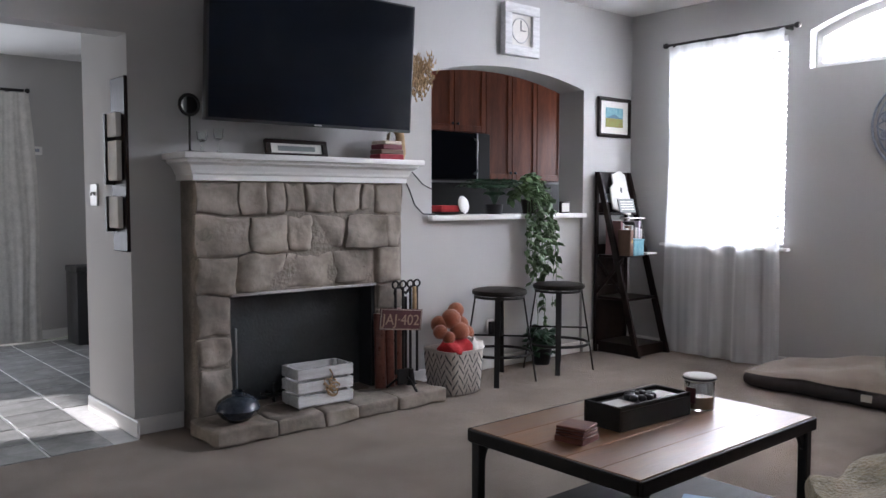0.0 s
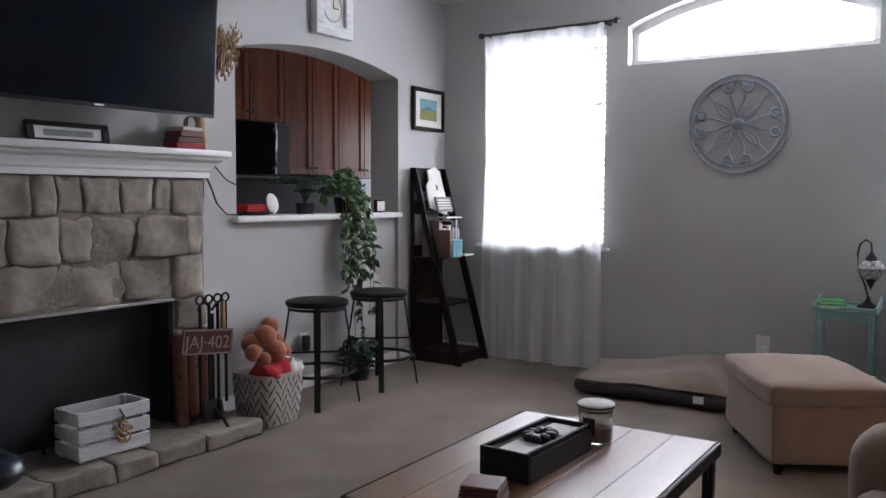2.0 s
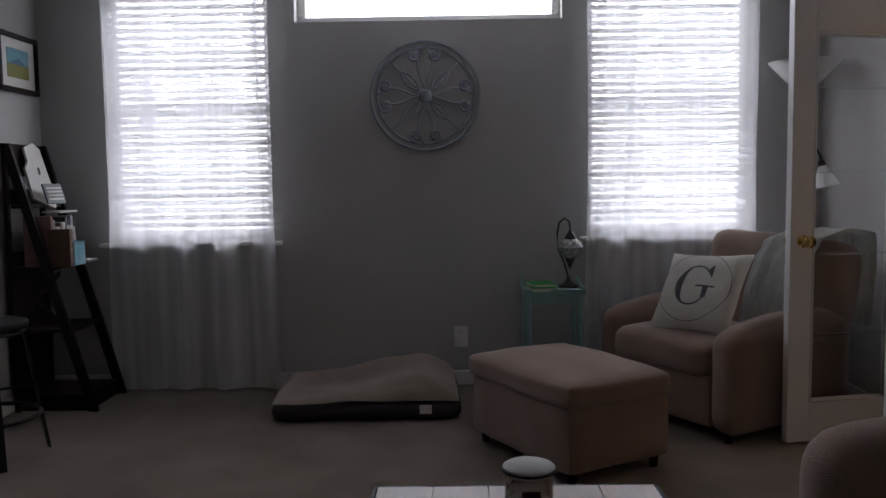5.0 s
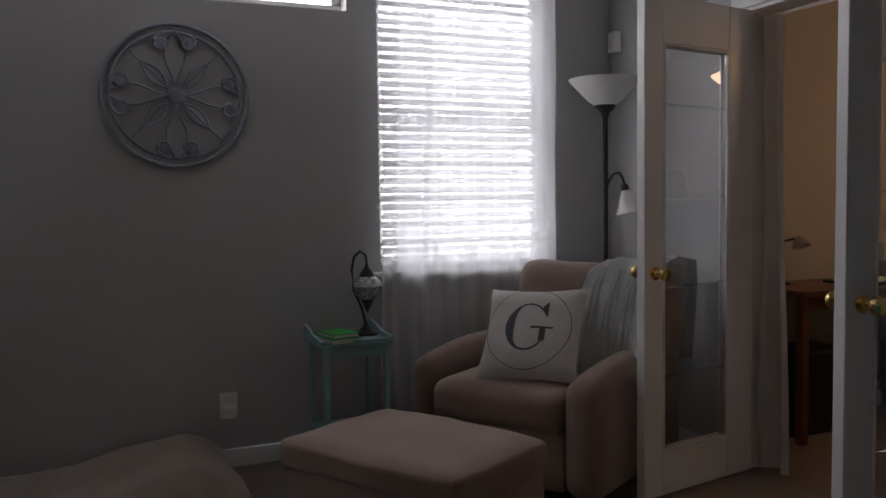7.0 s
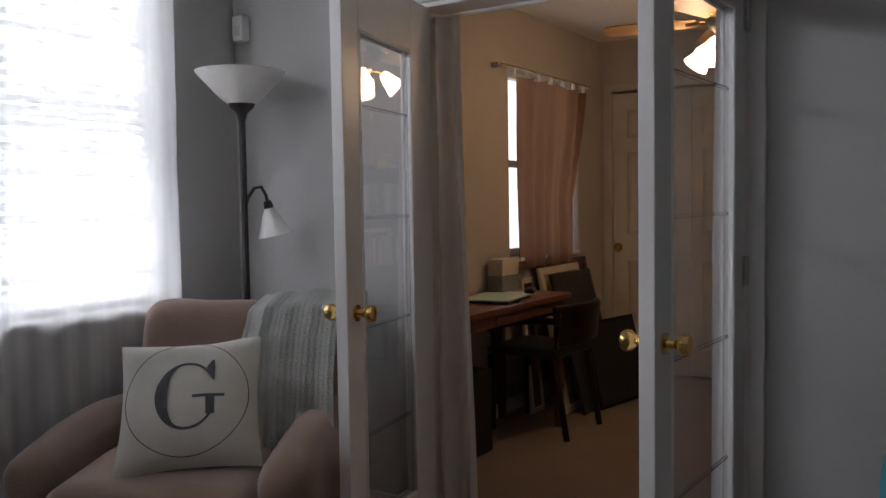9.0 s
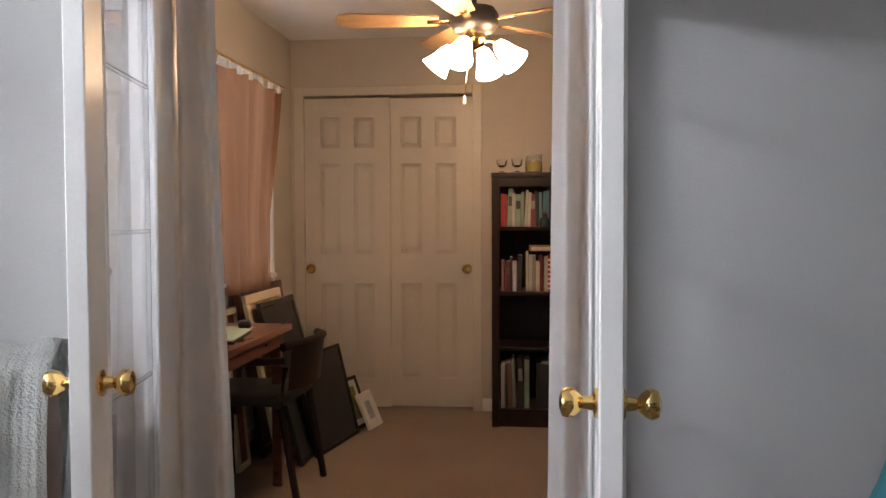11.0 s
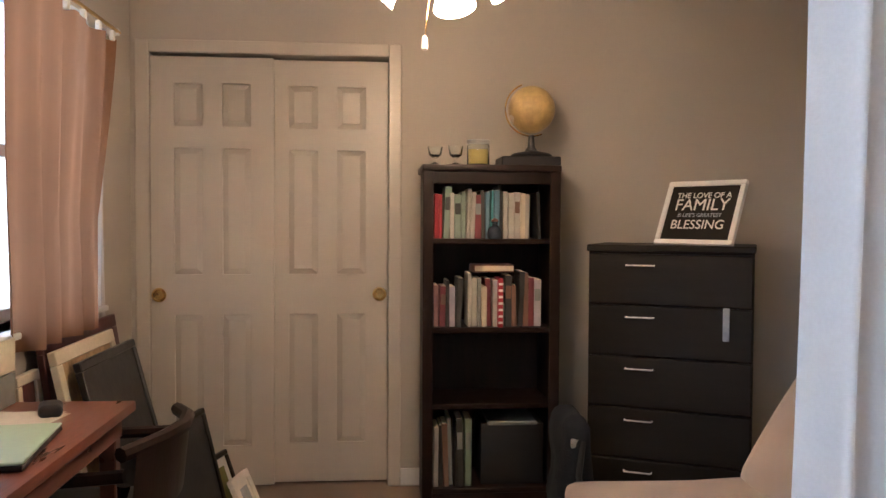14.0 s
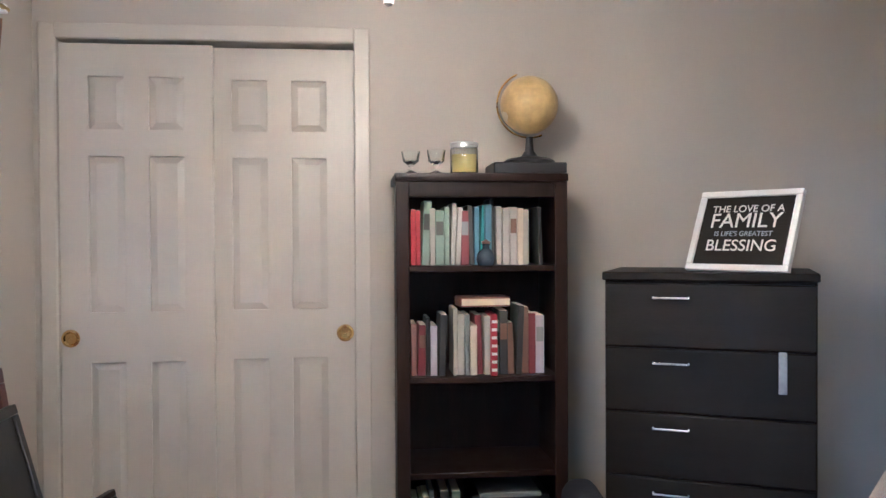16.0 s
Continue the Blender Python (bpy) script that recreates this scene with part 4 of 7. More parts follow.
ac = thing("armchair", (5.015, 0.92, 0.0), "brown upholstered armchair in the window corner", "armchair", rz=28)
part("base", soft(B(), (-0.37, -0.40, 0.05), (0.30, 0.40, 0.30), 0.03, 8, rough=0.006), "fabric", ac)
part("seat_cushion", soft(B(), (-0.352, -0.20, 0.27), (0.285, 0.43, 0.44), 0.06, 12, puff=0.03, rough=0.01), "fabric", ac)
for a, b in ((-0.515, -0.345), (0.28, 0.435)):
    part("arm", arm_shape(B(), a, b, -0.40, 0.40, 0.55, 0.05, 0.075), "fabric", ac)
Mb = Matrix.Translation((0, -0.30, 0.335)) @ Matrix.Rotation(radians(14), 4, "X")
part("backrest", soft(B(), (-0.50, -0.10, -0.10), (0.31, 0.10, 0.55), 0.09, 12, rough=0.012, m=Mb), "fabric", ac)
part("back_cushion", soft(B(), (-0.34, 0.05, 0.02), (0.27, 0.19, 0.555), 0.07, 12, rough=0.014, m=Mb), "fabric", ac)
for x in (-0.43, 0.36):
    for y in (-0.34, 0.34):
        part("leg", cyl(B(), (x, y, 0), (x, y, 0.06), 0.018, 0.026, 10), "darkwood", ac)

pw = thing("throw_pillow", (4.86, 1.035, 0.63), "square cream pillow printed with a grey monogram letter", "pillow", rz=40)
Mp = Matrix.Rotation(radians(36), 4, "X") @ Matrix.Rotation(radians(3), 4, "Y")


def pillow(bm, w, t, m, n=18):
    top, bot = [], []
    for i in range(n + 1):
        for j in range(n + 1):
            u, v = 2 * i / n - 1, 2 * j / n - 1
            k = (1 - abs(u) ** 2.6) * (1 - abs(v) ** 2.6)
            pin = 1 - 0.07 * (1 - u * u) * abs(v) ** 3
            pin2 = 1 - 0.07 * (1 - v * v) * abs(u) ** 3
            x, z = u * w * pin2, v * w * pin
            y = t * max(k, 0) ** 0.55
            wv = 0.012 * noise.noise(Vector((x * 9, z * 9, 1)))
            top.append(bm.verts.new(m @ Vector((x, y + wv, z))))
            bot.append(bm.verts.new(m @ Vector((x, -y + wv, z))) if 0 < i < n and 0 < j < n else top[-1])
    for i in range(n):
        for j in range(n):
            a = [i * (n + 1) + j, (i + 1) * (n + 1) + j, (i + 1) * (n + 1) + j + 1, i * (n + 1) + j + 1]
            bm.faces.new([top[q] for q in a])
            try:
                bm.faces.new([bot[q] for q in a[::-1]])
            except ValueError:
                pass
    return bm


PW, PT = 0.222, 0.075
part("cover", pillow(B(), PW, PT, Mp), "linen", pw)


def on_pillow(x, z, lift=0.0035):
    u, v = x / PW, z / PW
    k = max(0, (1 - abs(u) ** 2.6) * (1 - abs(v) ** 2.6))
    return Mp @ Vector((-x, PT * k ** 0.55 + lift + 0.012 * noise.noise(Vector((-x * 9, z * 9, 1))), z))


def printed(bm, quads):
    for q in quads:
        bm.faces.new([bm.verts.new(on_pillow(*p)) for p in q])
    return bm


b, q = B(), []
arcp = []
for k in range(41):
    a = radians(38 + 285 * k / 40)
    t_ = 0.5 * (1 - math.cos(a))
    arcp.append(((0.092 * math.cos(a), 0.108 * math.sin(a)), ((0.092 - 0.006 - 0.030 * max(0, -math.cos(a))) * math.cos(a), (0.108 - 0.009) * math.sin(a))))
for (o1, i1), (o2, i2) in zip(arcp, arcp[1:]):
    q.append((o1, o2, i2, i1))


def block(x0, z0, x1, z1):
    return [((x0 + (x1 - x0) * i / 3, z0), (x0 + (x1 - x0) * (i + 1) / 3, z0), (x0 + (x1 - x0) * (i + 1) / 3, z1), (x0 + (x1 - x0) * i / 3, z1)) for i in range(3)]


q += block(0.058, -0.066, 0.083, -0.008) + block(0.018, -0.012, 0.112, -0.002) + [((0.066, 0.066), (0.078, 0.045), (0.082, 0.045), (0.082, 0.112)), ((0.066, 0.066), (0.082, 0.112), (0.076, 0.112), (0.058, 0.088))]
printed(b, [tuple((x * 1.02, z * 1.02) for x, z in f) for f in q])
part("monogram", b, "ink", pw, "dark grey printed serif letter", smooth=False)
b, q = B(), []
for k in range(60):
    a0, a1 = 2 * math.pi * k / 60, 2 * math.pi * (k + 1) / 60
    q.append(tuple((r * math.cos(a), r * math.sin(a)) for r, a in ((0.184, a0), (0.184, a1), (0.187, a1), (0.187, a0))))
printed(b, q)
part("printed_ring", b, "ink", pw, smooth=False)

# throw over the chair's back
tb = thing("throw_blanket", (5.015, 0.92, 0.0), "pale mint fringed throw over the armchair back", "blanket", rz=28)


def throw_f(u, v):
    x = -0.505 + 0.34 * u + 0.015 * math.sin(7 * v)
    path = [(0.0, 0.46), (-0.07, 0.68), (-0.18, 0.905), (-0.34, 0.945), (-0.53, 0.915), (-0.555, 0.72), (-0.545, 0.45)]
    s = v * (len(path) - 1)
    i = min(int(s), len(path) - 2)
    f = s - i
    y, z = [path[i][k] * (1 - f) + path[i + 1][k] * f for k in (0, 1)]
    return Vector((x, y + 0.01 * math.sin(24 * u + 2 * v) + 0.0018 * math.sin(110 * u + 1.5 * math.sin(9 * v)) + (0.02 if v < 0.3 else 0), z - 0.02 * u + 0.006 * math.sin(18 * u)))


b = sheet(B(), throw_f, 120, 40)
bmesh.ops.solidify(b, geom=b.faces[:], thickness=0.008)
part("cloth", b, "mint", tb)
b = B()
for i in range(36):
    p = throw_f(i / 35, 0.0)
    tube(b, [p, p + Vector((random.uniform(-0.01, 0.01), 0.012, -0.035)), p + Vector((random.uniform(-0.015, 0.015), 0.02, -0.07))], 0.0022, 4)
part("fringe", b, "mint", tb)

# side stand
ss = thing("side_stand", (5.36, 1.70, 0.0), "small aqua painted side table with a tray top", "side table", rz=0)
b = B()
box(b, (-0.155, -0.165, 0.655), (0.155, 0.165, 0.672), 0.003, 1)
part("top", b, "aqua", ss)
for x in (-0.155, 0.143):
    part("tray_side", box(B(), (x, -0.165, 0.672), (x + 0.012, 0.165, 0.69), 0.003, 1), "aqua", ss)
for y in (-0.165, 0.153):
    b = B()
    prism(b, [(-0.155, 0.672), (0.155, 0.672), (0.155, 0.735), (0.10, 0.728), (0.0, 0.70), (-0.155, 0.692)], y, y + 0.012)
    part("tray_end", b, "aqua", ss)
for x in (-0.14, 0.115):
    for y in (-0.15, 0.125):
        part("leg", box(B(), (x, y, 0), (x + 0.025, y + 0.025, 0.655), 0.003, 1), "aqua", ss)
part("lower_shelf", box(B(), (-0.14, -0.15, 0.20), (0.14, 0.15, 0.215), 0.002, 1), "aqua", ss)
part("apron", box(B(), (-0.138, -0.125, 0.60), (-0.128, 0.125, 0.655)), "aqua", ss)
ss.scale = (1, 1, 0.880)
bo = thing("green_book", (5.285, 1.765, 0.592), "bright green covered book on the side table", "book", rz=8)
part("page_block", box(B(), (-0.085, -0.065, 0.003), (0.085, 0.065, 0.022)), "paper", bo, smooth=False)
part("cover", box(box(B(), (-0.09, -0.07, 0.022), (0.09, 0.07, 0.027), 0.001, 1), (-0.09, -0.07, 0.0), (0.09, 0.07, 0.004), 0.001, 1), "green", bo)
bo2 = thing("green_book", (5.275, 1.77, 0.620), "bright green covered book on another book", "book", rz=14)
part("page_block", box(B(), (-0.075, -0.058, 0.002), (0.075, 0.058, 0.014)), "paper", bo2, smooth=False)
part("cover", box(box(B(), (-0.08, -0.062, 0.014), (0.08, 0.062, 0.018), 0.001, 1), (-0.08, -0.062, 0.0), (0.08, 0.062, 0.003), 0.001, 1), "green", bo2)

ml = thing("mosaic_lamp", (5.41, 1.60, 0.592), "mosaic glass globe lamp hanging from a dark hooked stand", "lamp")
part("base", lathe(B(), [(0.058, 0), (0.056, 0.01), (0.03, 0.022), (0.014, 0.04), (0.009, 0.06)], 20), "bronze", ml)
pts = [(0, 0, 0.05), (0.0, 0.02, 0.13), (0, 0.055, 0.21), (0, 0.062, 0.30), (0, 0.05, 0.36), (0, 0.02, 0.385), (0, -0.005, 0.365), (0, -0.01, 0.33)]
part("hook_stand", tube(B(), pts, 0.006, 8), "bronze", ml)
part("cap", lathe(B(), [(0.004, 0.33), (0.01, 0.31), (0.03, 0.285), (0.036, 0.268)], 18, at=(0, -0.01, 0)), "bronze", ml)
part("globe", lathe(B(), [(0.03, 0.272), (0.055, 0.255), (0.072, 0.225), (0.062, 0.19), (0.035, 0.165)], 24, at=(0, -0.01, 0)), "mosaic", ml, "pale mosaic glass globe")
part("finial", lathe(B(), [(0.036, 0.168), (0.02, 0.14), (0.008, 0.115), (0.001, 0.10)], 16, at=(0, -0.01, 0)), "bronze", ml)

# torchiere
tl = thing("floor_lamp", (5.325, 0.352, 0.0), "dark torchiere floor lamp with bowl and side reading shade", "floor lamp")
part("base", lathe(B(), [(0.135, 0), (0.135, 0.015), (0.10, 0.028), (0.03, 0.04), (0.014, 0.06)], 28), "bronze", tl)
part("pole", cyl(B(), (0, 0, 0.04), (0, 0, 1.64), 0.0135, n=14), "bronze", tl)
part("neck", lathe(B(), [(0.014, 1.60), (0.022, 1.63), (0.05, 1.655), (0.055, 1.67), (0.02, 1.672)], 22), "bronze", tl)
part("bowl_shade", lathe(B(), [(0.055, 1.668), (0.09, 1.695), (0.135, 1.745), (0.178, 1.79), (0.182, 1.798), (0.174, 1.797), (0.13, 1.752), (0.085, 1.704), (0.03, 1.68)], 36), "frost", tl, "white frosted glass bowl")
d = Vector((-0.62, -0.78, 0))
pts = [Vector((0, 0, 1.23)), Vector((0, 0, 1.285)) + d * 0.014, Vector((0, 0, 1.325)) + d * 0.042, Vector((0, 0, 1.33)) + d * 0.070, Vector((0, 0, 1.297)) + d * 0.088, Vector((0, 0, 1.272)) + d * 0.093]
part("side_arm", tube(B(), pts, 0.007, 8), "bronze", tl)
tilt = Matrix.Rotation(radians(12), 4, d.cross(Vector((0, 0, 1))))
part("socket", lathe(B(), [(0.016, 0.0), (0.02, -0.02), (0.017, -0.05)], 14, at=pts[-1], m=tilt), "bronze", tl)
part("side_shade", lathe(B(), [(0.018, -0.03), (0.035, -0.06), (0.05, -0.10), (0.072, -0.145), (0.069, -0.145), (0.045, -0.10), (0.028, -0.06)], 24, at=pts[-1], m=tilt), "frost", tl, "white bell shaped glass shade")

se = thing("wall_sensor", (5.53, 0.151, 2.03), "small white plastic sensor mounted high on the wall", "sensor")
part("housing", box(B(), (-0.032, -0.02, -0.055), (0.032, 0.025, 0.055), 0.008, 2), "white", se)
part("lens", box(B(), (-0.022, 0.022, -0.035), (0.022, 0.029, 0.01), 0.003, 1), "paper", se)

# coffee table
ct = thing("coffee_table", (2.328, 2.10, 0.0), "stained wooden coffee table with black metal legs and shelf", "coffee table")
for i in range(5):
    part("plank", box(B(), (-0.505, -0.34 + 0.136 * i, 0.412), (0.505, -0.34 + 0.136 * (i + 1) - 0.0006, 0.44), 0.0015, 1), "tabletop", ct)
b = B()
for s in (-1, 1):
    box(b, (-0.512, s * 0.347 - 0.007, 0.395), (0.512, s * 0.347 + 0.007, 0.438), 0.003, 1)
    box(b, (s * 0.512 - 0.007, -0.34, 0.395), (s * 0.512 + 0.007, 0.34, 0.438), 0.003, 1)
part("edge_band", b, "blackwood", ct)


def gusset(x, y, sx, sy):
    b = B()
    q = [(0, 0), (0.075, 0)] + [(0.075 - 0.062 * math.sin(a), -0.062 + 0.062 * math.cos(a)) for a in [math.pi / 16 * k for k in range(1, 9)]] + [(0, -0.07)]
    prism(b, [(x + sx * u, 0.394 + w) for u, w in q], y - 0.004, y + 0.004)
    prism(b, [(y + sy * u, 0.394 + w) for u, w in q], x - 0.004, x + 0.004, "x")
    return b


for sx in (-1, 1):
    for sy in (-1, 1):
        x, y = sx * 0.488, sy * 0.323
        part("leg", box(B(), (x - 0.017, y - 0.017, 0.0), (x + 0.017, y + 0.017, 0.396), 0.003, 1), "blackmetal", ct)
        part("corner_brace", gusset(x - sx * 0.017, y, -sx, -sy), "blackmetal", ct, smooth=False)
part("lower_shelf", box(B(), (-0.485, -0.32, 0.10), (0.485, 0.32, 0.122), 0.003, 1), "blackwood", ct)
mg = thing("magazine", (2.45, 1.93, 0.1225), "stack of magazines on the lower table shelf", "magazine", rz=15)
for i in range(3):
    part("issue", box(B(), (-0.14, -0.10, 0.008 * i), (0.14, 0.10, 0.008 * i + 0.007), 0.001, 1, m=Matrix.Rotation(radians(5 * i), 4, "Z")), BOOKS[(3, 2, 5)[i]], mg)

tr = thing("centerpiece_box", (2.345, 2.14, 0.44), "long black wooden box with white inlay and stones", "decor box", rz=-3)
b = B()
for y in (-0.068, 0.073):
    box(b, (-0.192, y, 0), (0.192, y + 0.012, 0.082), 0.002, 1)
for x in (-0.192, 0.180):
    box(b, (x, -0.073, 0), (x + 0.012, 0.073, 0.082), 0.002, 1)
part("sides", b, "blackwood", tr)
part("tray", box(B(), (-0.180, -0.073, 0.0), (0.180, 0.073, 0.068)), "blackwood", tr)
for x0, x1 in ((-0.165, -0.06), (0.06, 0.165)):
    part("inlay", box(B(), (x0, -0.045, 0.068), (x1, 0.045, 0.072), 0.001, 1), "paper", tr, "pale inlay panel")
for i in range(9):
    a = 0.7 * i
    part("pebble", soft(B(), (-0.02, -0.014, 0), (0.02, 0.014, 0.022), 0.0105, 3, m=Matrix.Translation((0.045 * math.cos(a), 0.03 * math.sin(a), 0.071)) @ Matrix.Rotation(a, 4, "Z")), "plastic", tr)
cn = thing("jar_candle", (2.632, 2.085, 0.44), "glass jar candle with a pale lid on the coffee table", "candle")
part("jar", lathe(B(), [(0.001, 0.001), (0.05, 0.001), (0.054, 0.006), (0.054, 0.112), (0.051, 0.112), (0.051, 0.008), (0.001, 0.006)], 28), "jar", cn)
part("wax", lathe(B(), [(0.001, 0.008), (0.0495, 0.008), (0.0495, 0.05), (0.001, 0.048)], 28), "waxbrown", cn)
part("label_patch", box(B(), (-0.0575, -0.02, 0.03), (-0.0545, 0.02, 0.085), 0.001, 1), "maroon", cn)
part("lid", lathe(B(), [(0.056, 0.108), (0.058, 0.112), (0.058, 0.122), (0.052, 0.126), (0.001, 0.126)], 28), "paper", cn, "pale silver lid")
part("rim", ring(B(), (0, 0, 0.115), 0.057, 0.004, "z"), "plastic", cn)
cb = thing("coaster_stack", (1.985, 2.12, 0.44), "stack of square wooden coasters in a holder", "coaster", rz=10)
part("holder", box(B(), (-0.052, -0.052, 0), (0.052, 0.052, 0.02), 0.002, 1), "redwood", cb)
for i in range(3):
    part("coaster", box(B(), (-0.05, -0.05, 0.021 + 0.011 * i), (0.05, 0.05, 0.03 + 0.011 * i), 0.002, 1, m=Matrix.Rotation(radians(3 * i), 4, "Z")), "redwood", cb)

# sofa
so = thing("sofa", (2.10, 0.92, 0.0), "brown upholstered sofa facing the fireplace", "sofa")
part("base", soft(B(), (-0.72, -0.42, 0.05), (0.72, 0.38, 0.28), 0.03, 9), "fabric", so)
for x0, x1 in ((-0.64, 0.0), (0.0, 0.64)):
    part("seat_cushion", soft(B(), (x0 + 0.004, -0.22, 0.25), (x1 - 0.004, 0.43, 0.42), 0.06, 10, puff=0.03, rough=0.01), "fabric", so)
    part("back_cushion", soft(B(), (x0 + 0.004, -0.33, 0.38), (x1 - 0.004, -0.12, 0.78), 0.08, 10, rough=0.012), "fabric", so)
part("backrest", soft(B(), (-0.72, -0.47, 0.05), (0.72, -0.29, 0.74), 0.06, 10), "fabric", so)
for s in (-1, 1):
    part("arm", arm_shape(B(), min(s * 0.63, s * 0.86), max(s * 0.63, s * 0.86), -0.47, 0.46, 0.60, 0.05, 0.10), "fabric", so)
for x in (-0.7, 0.7):
    for y in (-0.40, 0.34):
        part("leg", cyl(B(), (x, y, 0), (x, y, 0.06), 0.018, 0.026, 10), "darkwood", so)
kb = thing("knit_blanket", (1.70, 1.06, 0.440), "crumpled tan knitted blanket on the sofa", "blanket")
part("cloth", soft(B(), (-0.19, -0.17, 0.0), (0.20, 0.15, 0.19), 0.08, 12, puff=0.03, rough=0.05, fr=9), "tan", kb)
cp = thing("pouf", (1.05, 1.44, 0.0), "cream upholstered pouf beside the sofa", "pouf")
part("cover", soft(B(), (-0.19, -0.19, 0.02), (0.19, 0.19, 0.60), 0.13, 10, puff=0.02, rough=0.008), "linen", cp)
part("foot", cyl(B(), (0, 0, 0), (0, 0, 0.04), 0.15, n=20), "darkwood", cp)
tp = thing("teal_pillow", (2.86, 0.72, 0.60), "teal cloth pillow propped on the sofa arm", "pillow", rz=80)
part("cover", pillow(B(), 0.16, 0.06, Matrix.Translation((0, 0, 0.15)) @ Matrix.Rotation(radians(-25), 4, "X"), 12), "teal", tp)

# bar stools


def flat_bar(p, q, side, w, t):
    """A straight flat bar from p to q, w wide along side and t thick."""
    b = B()
    n = side.cross(q - p).normalized()
    vs = [b.verts.new(c + side * (w / 2) * u + n * (t / 2) * v) for c in (p, q) for u, v in ((-1, -1), (1, -1), (1, 1), (-1, 1))]
    for f in ((0, 1, 2, 3), (7, 6, 5, 4), (0, 4, 5, 1), (1, 5, 6, 2), (2, 6, 7, 3), (3, 7, 4, 0)):
        b.faces.new([vs[i] for i in f])
    return b


def bar_stool(at, label):
    s = thing("bar_stool", at, label, "stool", rz=30, group="bar stools")
    part("seat", lathe(B(), [(0.001, 0.612), (0.16, 0.612), (0.180, 0.606), (0.184, 0.595), (0.182, 0.58), (0.17, 0.575), (0.001, 0.575)], 32), "blackwood", s, "round dark wooden seat")
    part("seat_ring", ring(B(), (0, 0, 0.562), 0.163, 0.009, "z"), "blackmetal", s)
    for i in range(4):
        a = math.pi / 2 * i + 0.2
        top, ft = Vector((0.160 * math.cos(a), 0.160 * math.sin(a), 0.565)), Vector((0.245 * math.cos(a), 0.245 * math.sin(a), 0.0))
        part("leg", flat_bar(top, ft, Vector((-math.sin(a), math.cos(a), 0)), 0.034, 0.010), "blackmetal", s, smooth=False)
    part("foot_ring", ring(B(), (0, 0, 0.19), 0.213, 0.010, "z", 40), "blackmetal", s)
    part("screw_post", cyl(B(), (0, 0, 0.30), (0, 0, 0.575), 0.022, n=14), "blackmetal", s)
    b = B()
    for a in (0.2, 0.2 + math.pi / 2):
        cyl(b, (0.20 * math.cos(a), 0.20 * math.sin(a), 0.30), (-0.20 * math.cos(a), -0.20 * math.sin(a), 0.30), 0.006, n=8)
    part("cross_brace", b, "blackmetal", s)
    return s


st = bar_stool((3.80, 4.31, 0), "round black metal bar stool with dark wooden seat")
copy_thing(st, pose(4.38, 4.30, 0, 0, 0, 29))

# fireplace things
cr = thing("slat_crate", (2.37, 4.28, 0.088), "whitewashed slatted wooden crate on the hearth", "crate", rz=-3)
for zz in (0.012, 0.084, 0.156):
    for y in (-0.095, 0.083):
        part("slat", box(B(), (-0.17, y, zz), (0.17, y + 0.012, zz + 0.058), 0.002, 1), "whitewash", cr)
    for x in (-0.17, 0.158):
        part("slat", box(B(), (x, -0.083, zz), (x + 0.012, 0.083, zz + 0.058), 0.002, 1), "whitewash", cr)
for x in (-0.158, 0.138):
    for y in (-0.083, 0.063):
        part("corner_post", box(B(), (x, y, 0), (x + 0.02, y + 0.02, 0.214), 0.002, 1), "whitewash", cr)
part("bottom", box(B(), (-0.158, -0.083, 0.004), (0.158, 0.083, 0.012)), "whitewash", cr)
b = B()
for k in range(6):
    c = Vector((0.03 + 0.02 * math.cos(k), -0.098, 0.10 + 0.028 * math.sin(2.1 * k)))
    tube(b, [c + Vector((0.03 * math.cos(t_ * 0.6 + k), -0.006 * math.sin(t_ * 0.5), 0.025 * math.sin(t_ * 0.6 + 0.4 * k))) for t_ in range(11)], 0.004, 6)
tube(b, [(0.02, -0.098, 0.20), (0.035, -0.104, 0.17), (0.02, -0.102, 0.13)], 0.005, 6)
part("twine_bow", b, "straw", cr)
va = thing("squat_vase", (1.86, 4.22, 0.088), "squat dark blue glazed ceramic vase on the hearth", "vase")
part("body", lathe(B(), [(0.001, 0.0), (0.05, 0.0), (0.09, 0.03), (0.112, 0.065), (0.10, 0.10), (0.06, 0.128), (0.03, 0.135), (0.028, 0.15), (0.033, 0.155), (0.024, 0.152), (0.02, 0.13)], 32), "vase", va)
ft = thing("fire_tool_set", (2.955, 4.24, 0.088), "black fireplace tools hanging on a stand", "fireplace tools")
b = B()
for a in (0.4, 2.5, 4.6):
    tube(b, [(0, 0, 0.08), (0.06 * math.cos(a), 0.06 * math.sin(a), 0.05), (0.12 * math.cos(a), 0.12 * math.sin(a), 0.0)], 0.008, 6)
part("foot", b, "blackmetal", ft)
part("post", cyl(B(), (0, 0, 0.05), (0, 0, 0.58), 0.009, n=10), "blackmetal", ft)
part("hanger", tube(B(), [(-0.085, 0, 0.60), (-0.075, 0, 0.635), (-0.04, 0, 0.64), (0, 0, 0.60), (0.04, 0, 0.64), (0.07, 0, 0.635), (0.08, 0, 0.60)], 0.008, 8), "blackmetal", ft)
